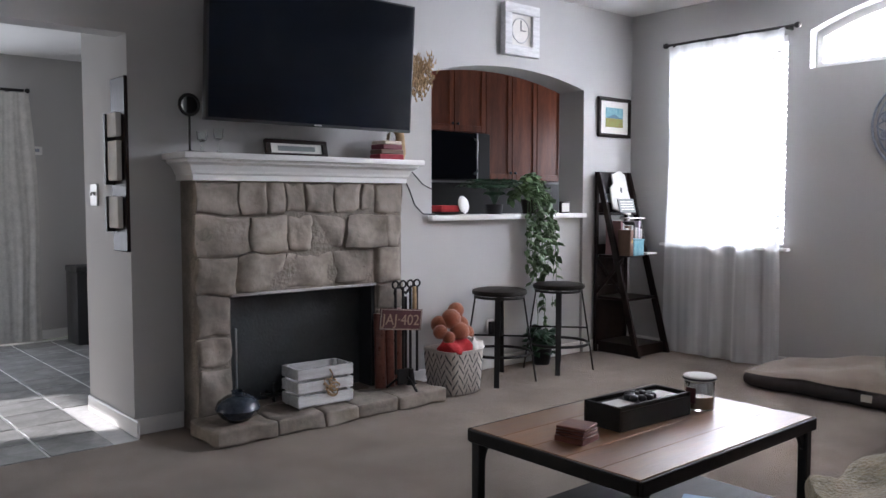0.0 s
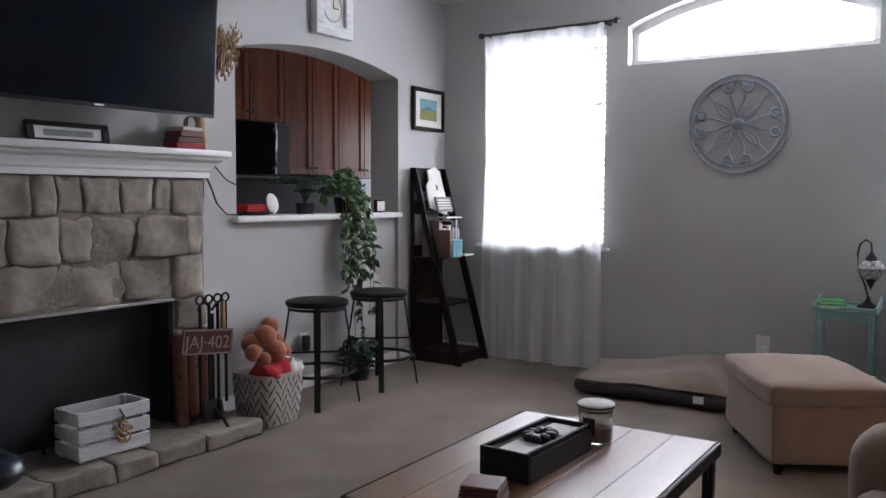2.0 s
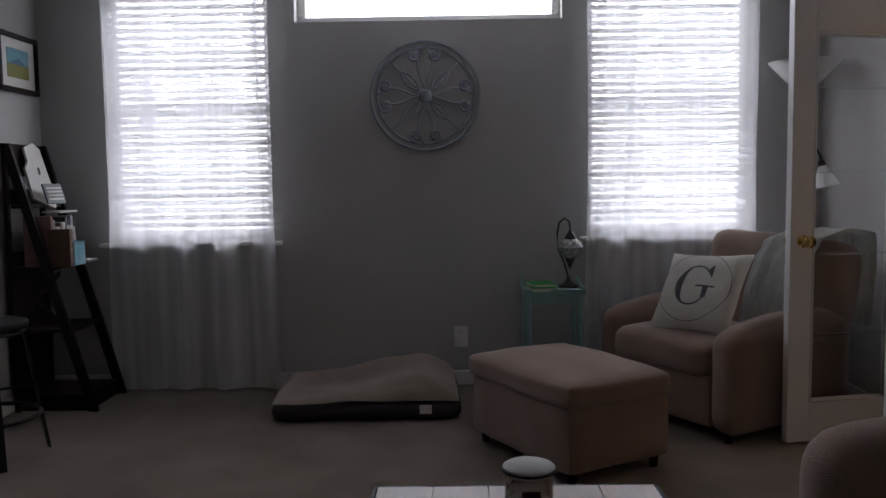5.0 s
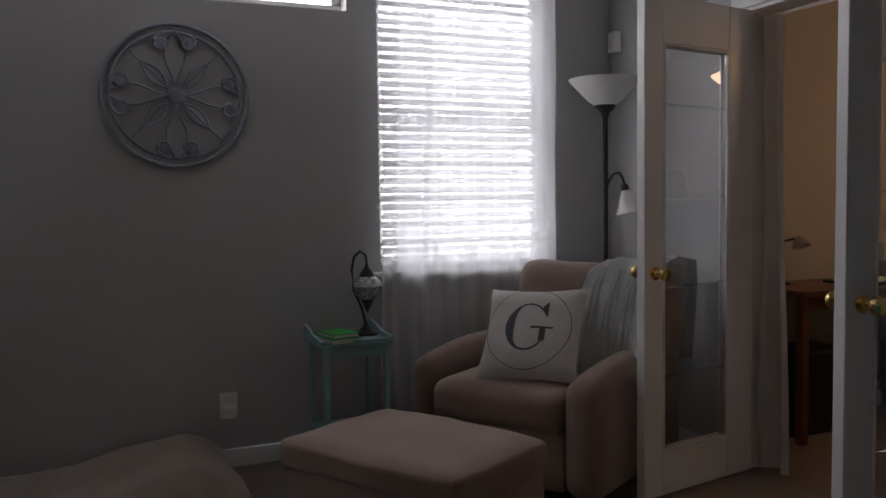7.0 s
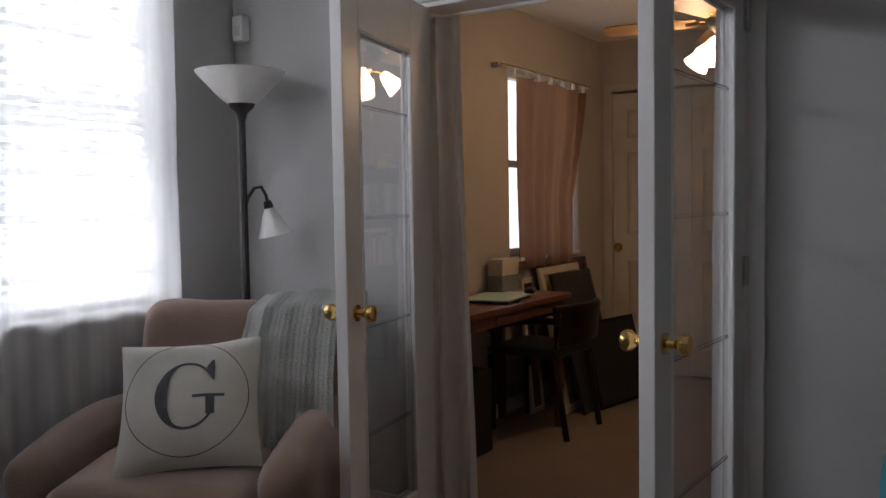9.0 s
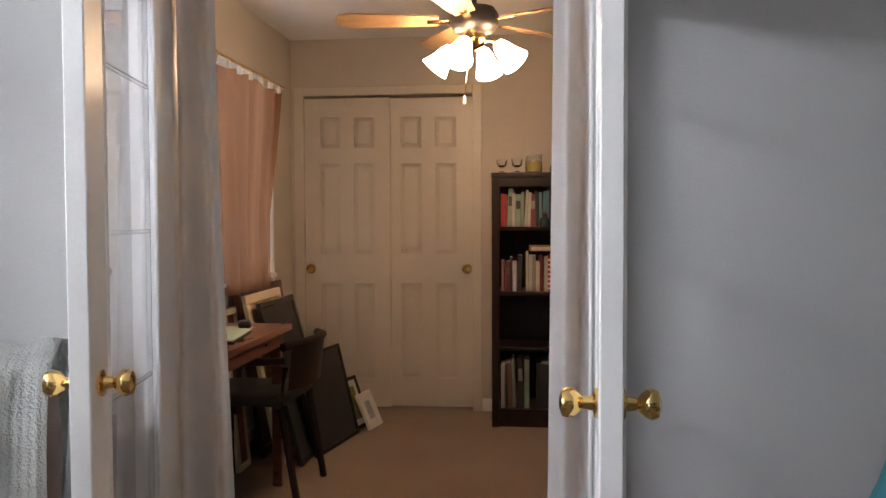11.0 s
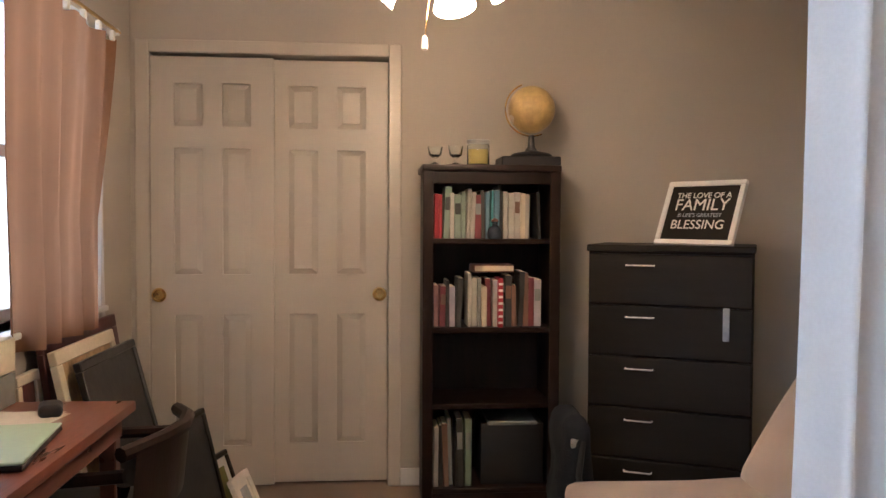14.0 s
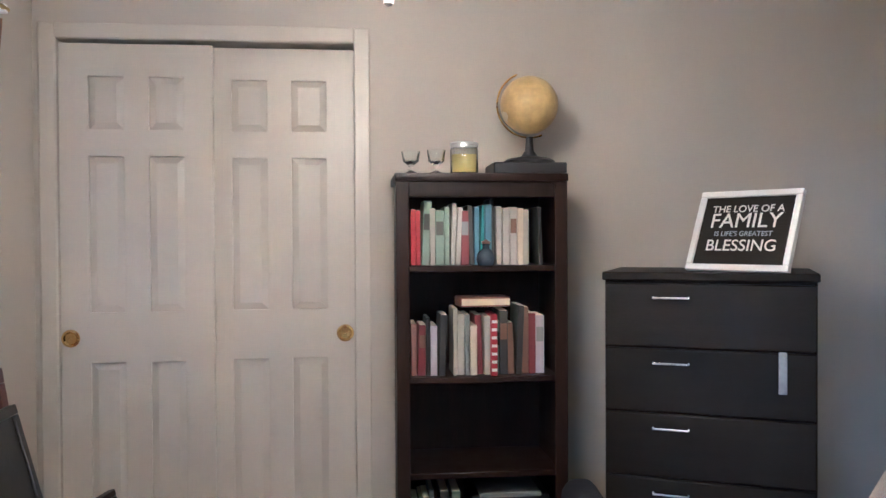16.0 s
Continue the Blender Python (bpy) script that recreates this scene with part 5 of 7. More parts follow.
for i, x in enumerate((-0.085, -0.03, 0.025, 0.075)):
    b = tube(B(), [(x, -0.012, 0.64), (x, -0.012, 0.35), (x, -0.012, 0.10)], 0.008, 8)
    ring(b, (x, -0.012, 0.66), 0.022, 0.006, "y", 20, 6)
    if i == 1:
        box(b, (x - 0.045, -0.02, 0.03), (x + 0.045, -0.008, 0.13), 0.004, 1)
    if i == 2:
        cyl(b, (x, -0.012, 0.02), (x, -0.012, 0.12), 0.03, 0.018, 12)
    part("tool", b, "blackmetal", ft)
part("brush_grip", cyl(B(), (0.05, -0.02, 0.50), (0.05, -0.02, 0.64), 0.014, 0.012, 10), "straw", ft)
ft.scale = (1, 1, 0.94)
lp = thing("licence_plate", (2.86, 4.175, 0.45), "old maroon licence plate hung on the fire tools", "licence plate", rz=-4)
Ml = Matrix.Rotation(radians(6), 4, "Y")
part("plate", box(B(), (-0.148, -0.004, 0.0), (0.148, 0.0, 0.125), 0.002, 1, m=Ml), "maroon", lp)
b = B()
for p, q in (((-0.142, 0.004), (0.142, 0.009)), ((-0.142, 0.116), (0.142, 0.121)), ((-0.142, 0.009), (-0.137, 0.116)), ((0.137, 0.009), (0.142, 0.116))):
    box(b, (p[0], -0.007, p[1]), (q[0], -0.0042, q[1]), m=Ml)
part("raised_rim", b, "bedtop", lp, smooth=False)
letters("JAJ·402", 0.088, "waxbrown", lp, Ml @ Matrix.Translation((0, -0.0052, 0.058)) @ Matrix.Rotation(radians(90), 4, "X"))
wl = thing("log_bundle", (2.93, 4.335, 0.088), "split firewood logs standing behind the tools", "firewood")
for i, (x, h) in enumerate(((-0.09, 0.44), (-0.02, 0.40), (0.05, 0.46))):
    part("log", cyl(B(), (x, 0.01 * i, 0), (x + 0.01, 0.03, h), 0.036, 0.034, 9), "redwood", wl)

bs = thing("gift_basket", (3.35, 4.26, 0.0), "patterned cloth basket of seasonal ornaments", "basket")
def four_sided(b):
    """Pull a turned shape out towards four rounded corners."""
    for v in b.verts:
        r = math.hypot(v.co.x, v.co.y)
        if r > 0.01:
            c, d = abs(v.co.x) / r, abs(v.co.y) / r
            k = 0.87 / (c ** 5 + d ** 5) ** 0.2
            v.co.x, v.co.y = v.co.x * k, v.co.y * k
    return b


part("basket", four_sided(lathe(B(), [(0.001, 0.003), (0.135, 0.003), (0.15, 0.02), (0.165, 0.16), (0.172, 0.272), (0.176, 0.28), (0.166, 0.28), (0.155, 0.16), (0.14, 0.02), (0.001, 0.014)], 48)), "wicker", bs)
b = B()
rnd = random.Random(5)
for i in range(26):
    for j in range(8):
        a, z0 = 2 * math.pi * (i + 0.5 * (j % 2)) / 26, 0.03 + 0.031 * j
        r = 0.1545 + (z0 / 0.28) * 0.021
        t1, t2 = (0.055, 0.014) if (i + j) % 2 else (-0.055, 0.014)
        p = [Vector(((r + 0.001) * math.cos(a + d_ * t1), (r + 0.001) * math.sin(a + d_ * t1), z0 + d_ * t2 + s_ * 0.0085)) for d_, s_ in ((-1, -1), (1, -1), (1, 1), (-1, 1))]
        b.faces.new([b.verts.new(v) for v in p])
part("woven_pattern", four_sided(b), "ink", bs, "dark woven chevron marks", smooth=False)
for i, (x, y, z, r) in enumerate(((-0.03, -0.01, 0.465, 0.062), (0.045, 0.03, 0.505, 0.052), (-0.09, 0.03, 0.43, 0.055), (0.065, 0.01, 0.42, 0.052), (0.005, -0.05, 0.385, 0.062), (0.105, 0.0, 0.36, 0.052), (-0.135, -0.03, 0.395, 0.045), (-0.10, -0.07, 0.36, 0.04))):
    part("felt_ball", lathe(B(), [(max(0.001, r * math.sin(math.pi * k / 10)), -r * math.cos(math.pi * k / 10)) for k in range(11)], 18, at=(x, y, z)), "rust", bs, "orange brown felt ball")
part("red_cloth", soft(B(), (-0.13, -0.14, 0.24), (0.06, 0.02, 0.34), 0.045, 8, rough=0.03, fr=12), "red", bs)
part("dark_cloth", soft(B(), (-0.02, -0.12, 0.23), (0.14, 0.10, 0.30), 0.03, 8, rough=0.03, fr=12), "plastic", bs)
part("ribbon", soft(B(), (0.05, -0.13, 0.27), (0.14, -0.04, 0.33), 0.02, 6, rough=0.04, fr=20), "paper", bs)
part("core", cyl(B(), (0, 0, 0.02), (0, 0, 0.36), 0.12, 0.05, 16), "rust", bs)

# trailing plant on the ledge


def leaf_mesh(name, l, w, material):
    b = B()
    ctr = [b.verts.new((0, 0, 0)), b.verts.new((0, l * 0.35, 0.006)), b.verts.new((0, l * 0.7, 0.004)), b.verts.new((0, l, -0.012))]
    lf = [b.verts.new((-w, l * 0.28, -0.004)), b.verts.new((-w * 0.75, l * 0.65, -0.004))]
    rt = [b.verts.new((w, l * 0.28, -0.004)), b.verts.new((w * 0.75, l * 0.65, -0.004))]
    for q in ((ctr[0], ctr[1], lf[0]), (ctr[1], ctr[2], lf[1], lf[0]), (ctr[2], ctr[3], lf[1]), (ctr[0], rt[0], ctr[1]), (ctr[1], rt[0], rt[1], ctr[2]), (ctr[2], rt[1], ctr[3])):
        b.faces.new(q)
    return mesh_of(name, b, material)


pl = thing("trailing_plant", (4.47, 4.66, 1.098), "trailing green pothos in a pot on the ledge", "plant")
part("pot", lathe(B(), [(0.001, 0), (0.06, 0), (0.075, 0.10), (0.08, 0.105), (0.072, 0.105), (0.06, 0.09), (0.001, 0.09)], 22), "darkwood", pl)
lm = leaf_mesh("leaf", 0.062, 0.021, "leaf")
rnd = random.Random(21)
count = 0
for i in range(19):
    a = rnd.uniform(-0.9, 0.9)
    drop = rnd.uniform(0.25, 0.62) if i < 13 else rnd.uniform(0.72, 1.06)
    off = rnd.uniform(-0.19, 0.17) + (0.05 if i >= 13 else 0)
    p0 = Vector((0.03 * math.sin(a), -0.02, 0.10))
    p1 = Vector((off * 0.6, -0.07, 0.15 + rnd.uniform(0, 0.10)))
    p2 = Vector((off, -0.145 + rnd.uniform(-0.03, 0.02), 0.03))
    pts = [p0, p1, p2]
    z = 0.03
    while z > 0.10 - drop and z > -1.05:
        z -= 0.06
        pts.append(Vector((pts[-1].x + rnd.uniform(-0.014, 0.014), max(-0.24, min(-0.10, pts[-1].y + rnd.uniform(-0.012, 0.012))), z)))
    part("vine", tube(B(), pts, 0.0022, 5), "leaf", pl)
    for p, q in zip(pts[1:], pts[2:]):
        for k in range(2):
            if count >= 290:
                break
            w = p.lerp(q, rnd.random())
            piece("leaf", lm, pl, Matrix.Translation(w) @ Euler((radians(rnd.uniform(-70, -10)), radians(rnd.uniform(-40, 40)), rnd.uniform(0, 6.28))).to_matrix().to_4x4() @ Matrix.Scale(rnd.uniform(0.7, 1.25), 4))
            count += 1
b = B()
for k in range(300):
    a, r = rnd.uniform(0, 6.28), rnd.uniform(0.02, 0.17)
    c = Vector((1.35 * r * math.cos(a) - 0.03, 0.5 * r * math.sin(a) - 0.03, 0.10 + 0.20 * (1 - (r / 0.17) ** 2) * rnd.uniform(0.3, 1)))
    m4 = Matrix.Translation(c) @ Euler((radians(rnd.uniform(-60, 30)), radians(rnd.uniform(-40, 40)), a + rnd.uniform(-1, 1))).to_matrix().to_4x4() @ Matrix.Scale(rnd.uniform(0.7, 1.3), 4)
    vs = [b.verts.new(m4 @ Vector(p)) for p in ((0, 0, 0), (-0.02, 0.02, 0), (-0.015, 0.045, 0), (0, 0.065, -0.01), (0.015, 0.045, 0), (0.02, 0.02, 0))]
    b.faces.new(vs)
part("crown_foliage", b, "leaf", pl)

fe = thing("fern", (4.13, 4.70, 1.098), "dark spreading fern in a low pot on the ledge", "plant")
part("pot", lathe(B(), [(0.001, 0), (0.055, 0), (0.065, 0.07), (0.058, 0.07), (0.001, 0.06)], 20), "plastic", fe)
for i in range(34):
    a, l = rnd.uniform(0, 6.28), rnd.uniform(0.16, 0.33)
    b = B()
    pts = [Vector((l * k / 6 * math.cos(a), 0.6 * l * k / 6 * math.sin(a), 0.06 + 0.50 * (k / 6) * (1.0 - 0.70 * k / 6))) for k in range(7)]
    tube(b, pts, 0.002, 4)
    for k in range(1, 7):
        for s in (-1, 1):
            d = Vector((-math.sin(a), math.cos(a), 0)) * s
            p = pts[k]
            n_ = (pts[k] - pts[k - 1]).normalized()
            b.faces.new([b.verts.new(v) for v in (p, p + d * 0.03 + n_ * 0.012, p + d * 0.05 + n_ * 0.02 - Vector((0, 0, 0.01)), p + d * 0.03 + n_ * 0.03)])
    part("frond", b, "leafdark", fe)
fl = thing("leafy_floor_plant", (4.42, 4.50, 0.0), "bushy dark green plant on the floor under the ledge", "plant")
part("pot", lathe(B(), [(0.001, 0), (0.06, 0), (0.08, 0.12), (0.072, 0.12), (0.001, 0.10)], 20), "plastic", fl)
lm2 = leaf_mesh("leaf", 0.07, 0.024, "leafdark")
for k in range(170):
    a, r = rnd.uniform(0, 6.28), rnd.uniform(0.0, 0.13)
    c = Vector((r * math.cos(a), 0.55 * r * math.sin(a), 0.08 + 0.20 * rnd.random()))
    piece("leaf", lm2, fl, Matrix.Translation(c) @ Euler((radians(rnd.uniform(-60, 30)), radians(rnd.uniform(-50, 50)), a - 1.57 + rnd.uniform(-1, 1))).to_matrix().to_4x4() @ Matrix.Scale(rnd.uniform(0.7, 1.2), 4))

mgp = thing("small_photo", (4.80, 4.62, 1.098), "small pale photo block on the ledge", "picture frame")
part("frame", box(B(), (-0.05, -0.012, 0), (0.05, 0.012, 0.09), 0.003, 1), "darkwood", mgp)
part("picture", box(B(), (-0.04, -0.015, 0.012), (0.04, -0.0122, 0.078)), "paper", mgp, smooth=False)
pn = thing("red_dish", (3.66, 4.68, 1.098), "red rimmed dish with a white lid leaning on it", "dish")
part("plate", lathe(B(), [(0.001, 0.004), (0.08, 0.004), (0.12, 0.018), (0.125, 0.022), (0.11, 0.02), (0.001, 0.012)], 28), "plastic", pn)
part("red_box", box(B(), (-0.10, -0.06, 0.02), (0.06, 0.06, 0.065), 0.008, 2), "red", pn)
part("white_lid", lathe(B(), [(0.001, 0.02), (0.03, 0.018), (0.055, 0.006), (0.062, -0.004)], 24, at=(0.10, -0.06, 0.07), m=Matrix.Rotation(radians(78), 4, "X") @ Matrix.Rotation(radians(15), 4, "Y")), "frost", pn, "white round lid")
wc = thing("power_cord", (3.20, 4.585, 1.02), "black cable hanging down the wall beside the mantel", "cable")
part("cord", tube(B(), [(-0.07, -0.01, 0.42), (-0.02, -0.012, 0.36), (0.05, -0.012, 0.24), (0.09, -0.012, 0.15), (0.16, -0.012, 0.09), (0.25, -0.03, 0.085)], 0.005, 8), "plastic", wc)
part("second_cord", tube(B(), [(0.0, -0.01, 0.44), (0.07, -0.012, 0.36), (0.16, -0.012, 0.28), (0.24, -0.012, 0.25)], 0.004, 8), "plastic", wc)

# ladder shelf in the corner
ls = thing("ladder_shelf", (5.31, 4.58, 0.0), "dark stained leaning ladder shelf in the corner", "shelf")
WX = 0.20


def rail_y(z):
    return -0.02 - 0.40 * (1 - z / 1.42)


for x in (-WX, WX - 0.024):
    b = B()
    prism(b, [(rail_y(0) - 0.025, 0), (rail_y(0) + 0.025, 0), (rail_y(1.42) + 0.018, 1.42), (rail_y(1.42) - 0.03, 1.42)], x, x + 0.024, "x")
    part("front_rail", b, "darkwood", ls, smooth=False)
    part("back_leg", box(B(), (x, -0.03, 0), (x + 0.024, -0.004, 1.42), 0.002, 1), "darkwood", ls)
part("base_box", box(B(), (-WX + 0.024, -0.40, 0.0), (WX - 0.024, -0.03, 0.085), 0.003, 1), "darkwood", ls)
for z in (1.10, 0.77, 0.44):
    y0 = rail_y(z) - 0.02
    part("shelf", box(B(), (-WX + 0.024, y0, z - 0.02), (WX - 0.024, -0.03, z), 0.002, 1), "darkwood", ls)
    part("shelf_lip", box(B(), (-WX + 0.024, -0.03, z), (WX - 0.024, -0.018, z + 0.08), 0.002, 1), "darkwood", ls)
part("top_panel", box(B(), (-WX + 0.024, -0.03, 1.25), (WX - 0.024, -0.015, 1.42), 0.002, 1), "darkwood", ls)
for s in (-1, 1):
    b = B()
    prism(b, [(-0.02, 0.60 + 0.14 * s - 0.016), (-0.02, 0.60 + 0.14 * s + 0.016), (-0.28, 0.60 - 0.14 * s + 0.016), (-0.28, 0.60 - 0.14 * s - 0.016)], -WX + 0.004 + 0.003 * s, -WX + 0.012 + 0.003 * s, "x")
    part("cross_brace", b, "darkwood", ls, smooth=False)
part("back_panel", box(B(), (-WX + 0.024, -0.016, 0.05), (WX - 0.024, -0.006, 0.75)), "darkwood", ls, smooth=False)
x = -0.15
rnd = random.Random(8)
for i in range(11):
    w, h = rnd.uniform(0.018, 0.034), rnd.uniform(0.19, 0.27)
    if x + w > 0.175:
        break
    bk_ = thing("book", (5.31 + x + w / 2, 4.43, 0.77), "upright paperback book on the ladder shelf", "book", group="ladder shelf books")
    part("cover", box(B(), (-w / 2, -0.075, 0), (w / 2, 0.075, h), 0.002, 1), BOOKS[(9, 2, 3, 8, 7, 2, 6, 2, 3, 11, 2)[i]], bk_)
    part("page_block", box(B(), (-w / 2 + 0.002, -0.072, h - 0.002), (w / 2 - 0.002, 0.072, h + 0.0006)), "paper", bk_, smooth=False)
    x += w + 0.002
bx = thing("blue_box", (5.25, 4.30, 0.77), "small light blue storage box on the shelf", "box")
part("body", box(B(), (-0.065, -0.05, 0), (0.065, 0.05, 0.115), 0.004, 1), "skyprint", bx)
part("lid", box(B(), (-0.068, -0.053, 0.115), (0.068, 0.053, 0.128), 0.003, 1), "skyprint", bx)
rb = thing("brown_case", (5.158, 4.31, 0.77), "upright red brown leather case on the shelf", "case")
part("body", box(B(), (-0.02, -0.06, 0), (0.02, 0.06, 0.20), 0.006, 2), BOOKS[7], rb)
part("clasp", box(B(), (-0.008, -0.064, 0.10), (0.004, -0.0602, 0.125), 0.001, 1), "brass", rb)
pb = thing("paper_tray", (5.36, 4.33, 0.77), "flat white paper tray on the shelf", "tray")
part("sheets", box(B(), (0.02, -0.06, 0.0), (0.15, 0.05, 0.014), 0.001, 1), "paper", pb)
sb = thing("white_board", (5.28, 4.44, 1.101), "pale torn edged board leaning on the top shelf", "artwork")
b = B()
rnd = random.Random(3)
pts = [(-0.11, 0.0), (0.10, -0.0), (0.12, 0.10), (0.09, 0.20), (0.06, 0.34), (0.0, 0.36), (-0.10, 0.30), (-0.09, 0.22), (-0.13, 0.17)]
Ms = Matrix.Rotation(radians(-18), 4, "X") @ Matrix.Rotation(radians(16), 4, "Y")
prism(b, pts, -0.006, 0.006)
bmesh.ops.transform(b, matrix=Ms, verts=b.verts[:])
part("board", b, "paper", sb)
part("motif", box(B(), (-0.01, -0.009, 0.17), (0.008, -0.0065, 0.21), m=Ms), "ink", sb, smooth=False)
tc_ = thing("typed_card", (5.25, 4.36, 1.101), "grey lettered card in front of the board", "card")
b = B()
box(b, (-0.10, -0.005, 0), (0.10, 0.005, 0.11), 0.002, 1, m=Matrix.Rotation(radians(-15), 4, "X"))
part("card", b, BOOKS[3], tc_)
for i in range(4):
    part("text_bar", box(B(), (-0.08, -0.0068, 0.02 + 0.02 * i), (0.08, -0.0052, 0.03 + 0.02 * i), m=Matrix.Rotation(radians(-15), 4, "X")), "paper", tc_, smooth=False)
cu = thing("magazine_stack", (5.36, 4.40, 1.06), "loose papers on the books", "papers")
part("sheets", box(B(), (-0.10, -0.05, -0.01), (0.10, 0.05, 0.0)), "paper", cu, smooth=False)

# hall
hk = thing("key_rack", (1.466, 4.69, 0.94), "tall dark reclaimed wood rack with white tags", "wall decor")
part("board", box(B(), (-0.006, -0.10, 0), (0.013, 0.10, 0.88), 0.004, 1), "darkwood", hk)
for z, s in ((0.12, 0.16), (0.36, 0.20), (0.58, 0.12)):
    part("tag", box(B(), (-0.04, -0.07, z), (-0.012, 0.06, z + s), 0.004, 1), "paper", hk)
    part("bracket", box(B(), (-0.05, 0.06, z - 0.02), (-0.006, 0.085, z + s), 0.003, 1), "blackmetal", hk)
sw = thing("light_switch", (1.474, 5.12, 1.23), "white light switch plate on the hall wall", "switch")
part("plate", box(B(), (-0.004, -0.055, -0.06), (0.004, 0.055, 0.06), 0.002, 1), "white", sw)
for y in (-0.022, 0.022):
    part("toggle", box(B(), (-0.016, y - 0.005, -0.004), (-0.004, y + 0.005, 0.016), 0.001, 1), "white", sw)
cd = curtain("grey_curtain", "greycurtain", 1.0, 0.0, 0.62, 0.01, 2.08, 5, 0.03, "pale grey grommet curtain by the dining window", 9)
cd.matrix_world = pose(1.60, 7.90, 0.01, 0, 0, 90)
cr2 = thing("dining_curtain_rod", (1.1, 7.90, 2.10), "black curtain rod over the dining window", "curtain rod")
part("pole", cyl(B(), (-1.1, 0, 0), (0.72, 0, 0), 0.012, n=12), "blackmetal", cr2)
part("finial", lathe(B(), [(0.001, 0.03), (0.02, 0.02), (0.02, 0.0), (0.01, -0.01)], 14, at=(0.74, 0, 0), m=Matrix.Rotation(radians(90), 4, "Y")), "blackmetal", cr2)
part("bracket", box(B(), (0.60, 0, -0.012), (0.62, 0.098, 0.012)), "blackmetal", cr2)
th_ = thing("thermostat", (1.92, 7.99, 1.615), "small white thermostat on the dining room wall", "thermostat")
part("housing", box(B(), (-0.05, -0.022, -0.035), (0.05, 0.009, 0.035), 0.006, 2), "white", th_)
part("display", box(B(), (-0.025, -0.025, -0.012), (0.025, -0.0222, 0.016)), "greyblue", th_, smooth=False)
cn2 = thing("steel_bin", (2.20, 7.62, 0.0), "tall black and steel kitchen bin", "bin")
part("body", box(B(), (-0.13, -0.15, 0.0), (0.13, 0.15, 0.60), 0.012, 2), "plastic", cn2)
part("front_panel", box(B(), (-0.05, -0.156, 0.02), (0.11, -0.1505, 0.58), 0.003, 1), "steel", cn2)
part("lid", box(B(), (-0.135, -0.155, 0.60), (0.135, 0.155, 0.65), 0.012, 2), "plastic", cn2)

# ---- kitchen seen through the arch ----
KY = 5.90


def upper_cabinet(x0, x1, z0, z1, doors, label):
    c = thing("wall_cabinet", (x0, KY, z0), label, "cabinet", group="kitchen wall cabinets")
    w, h = x1 - x0, z1 - z0
    part("body", box(B(), (0.001, 0.022, 0), (w - 0.001, 0.345, h)), "cherry", c, smooth=False)
    dw = w / doors
    for i in range(doors):
        a, b_ = i * dw + 0.003, (i + 1) * dw - 0.003
        d = part("door", box(B(), (a, 0.010, 0.004), (b_, 0.020, h - 0.004)), "cherry", c, smooth=False)
        for nm, p, q in (("stile", (a, 0.004), (a + 0.055, h - 0.004)), ("stile", (b_ - 0.055, 0.004), (b_, h - 0.004)), ("rail", (a + 0.055, 0.004), (b_ - 0.055, 0.06)), ("rail", (a + 0.055, h - 0.06), (b_ - 0.055, h - 0.004))):
            part(nm, box(B(), (p[0], 0.0, p[1]), (q[0], 0.0098, q[1]), 0.002, 1), "cherry", d)
        part("knob", lathe(B(), [(0.006, 0), (0.006, 0.012), (0.014, 0.018), (0.001, 0.024)], 12, m=Matrix.Rotation(radians(90), 4, "X"), at=(b_ - 0.028 if i % 2 == 0 else a + 0.028, 0.0, 0.07)), "bronze", d)
    return c


upper_cabinet(4.42, 5.19, 1.80, 2.45, 2, "cherry wall cabinet with two doors over the microwave")
upper_cabinet(5.19, 5.87, 1.38, 2.45, 2, "tall cherry wall cabinet with two raised doors")
upper_cabinet(5.87, 6.60, 1.38, 2.45, 2, "tall cherry wall cabinet with two raised doors")
upper_cabinet(3.70, 4.42, 1.38, 2.45, 2, "tall cherry wall cabinet with two raised doors")
mw = thing("microwave", (4.42, KY - 0.06, 1.38), "black over range microwave with a steel handle", "microwave")
part("body", box(B(), (0.004, 0.02, 0), (0.766, 0.40, 0.415), 0.006, 1), "plastic", mw)
part("door", box(B(), (0.006, 0.0, 0.004), (0.60, 0.02, 0.41), 0.005, 1), "screen", mw)
part("control_panel", box(B(), (0.606, 0.0, 0.004), (0.764, 0.02, 0.41), 0.005, 1), "plastic", mw)
part("handle", tube(B(), [(0.57, 0.0, 0.05), (0.57, -0.04, 0.07), (0.555, -0.05, 0.20), (0.57, -0.04, 0.34), (0.57, 0.0, 0.36)], 0.010, 8), "steel", mw, "curved steel handle")
part("steel_strip", box(B(), (0.598, -0.004, 0.004), (0.612, 0.0, 0.41)), "steel", mw, smooth=False)
kc = thing("kitchen_counter", (3.7, KY - 0.28, 0.0), "dark kitchen counter under the cherry cabinets", "counter")
part("cabinet_base", box(B(), (0, 0.03, 0), (2.9, 0.625, 0.87)), "cherry", kc, smooth=False)
part("worktop", box(B(), (-0.01, 0.0, 0.87), (2.91, 0.628, 0.91), 0.005, 1), "plastic", kc)
part("backsplash", box(B(), (0, 0.615, 0.912), (2.9, 0.627, 1.36)), "blackwood", kc, smooth=False)

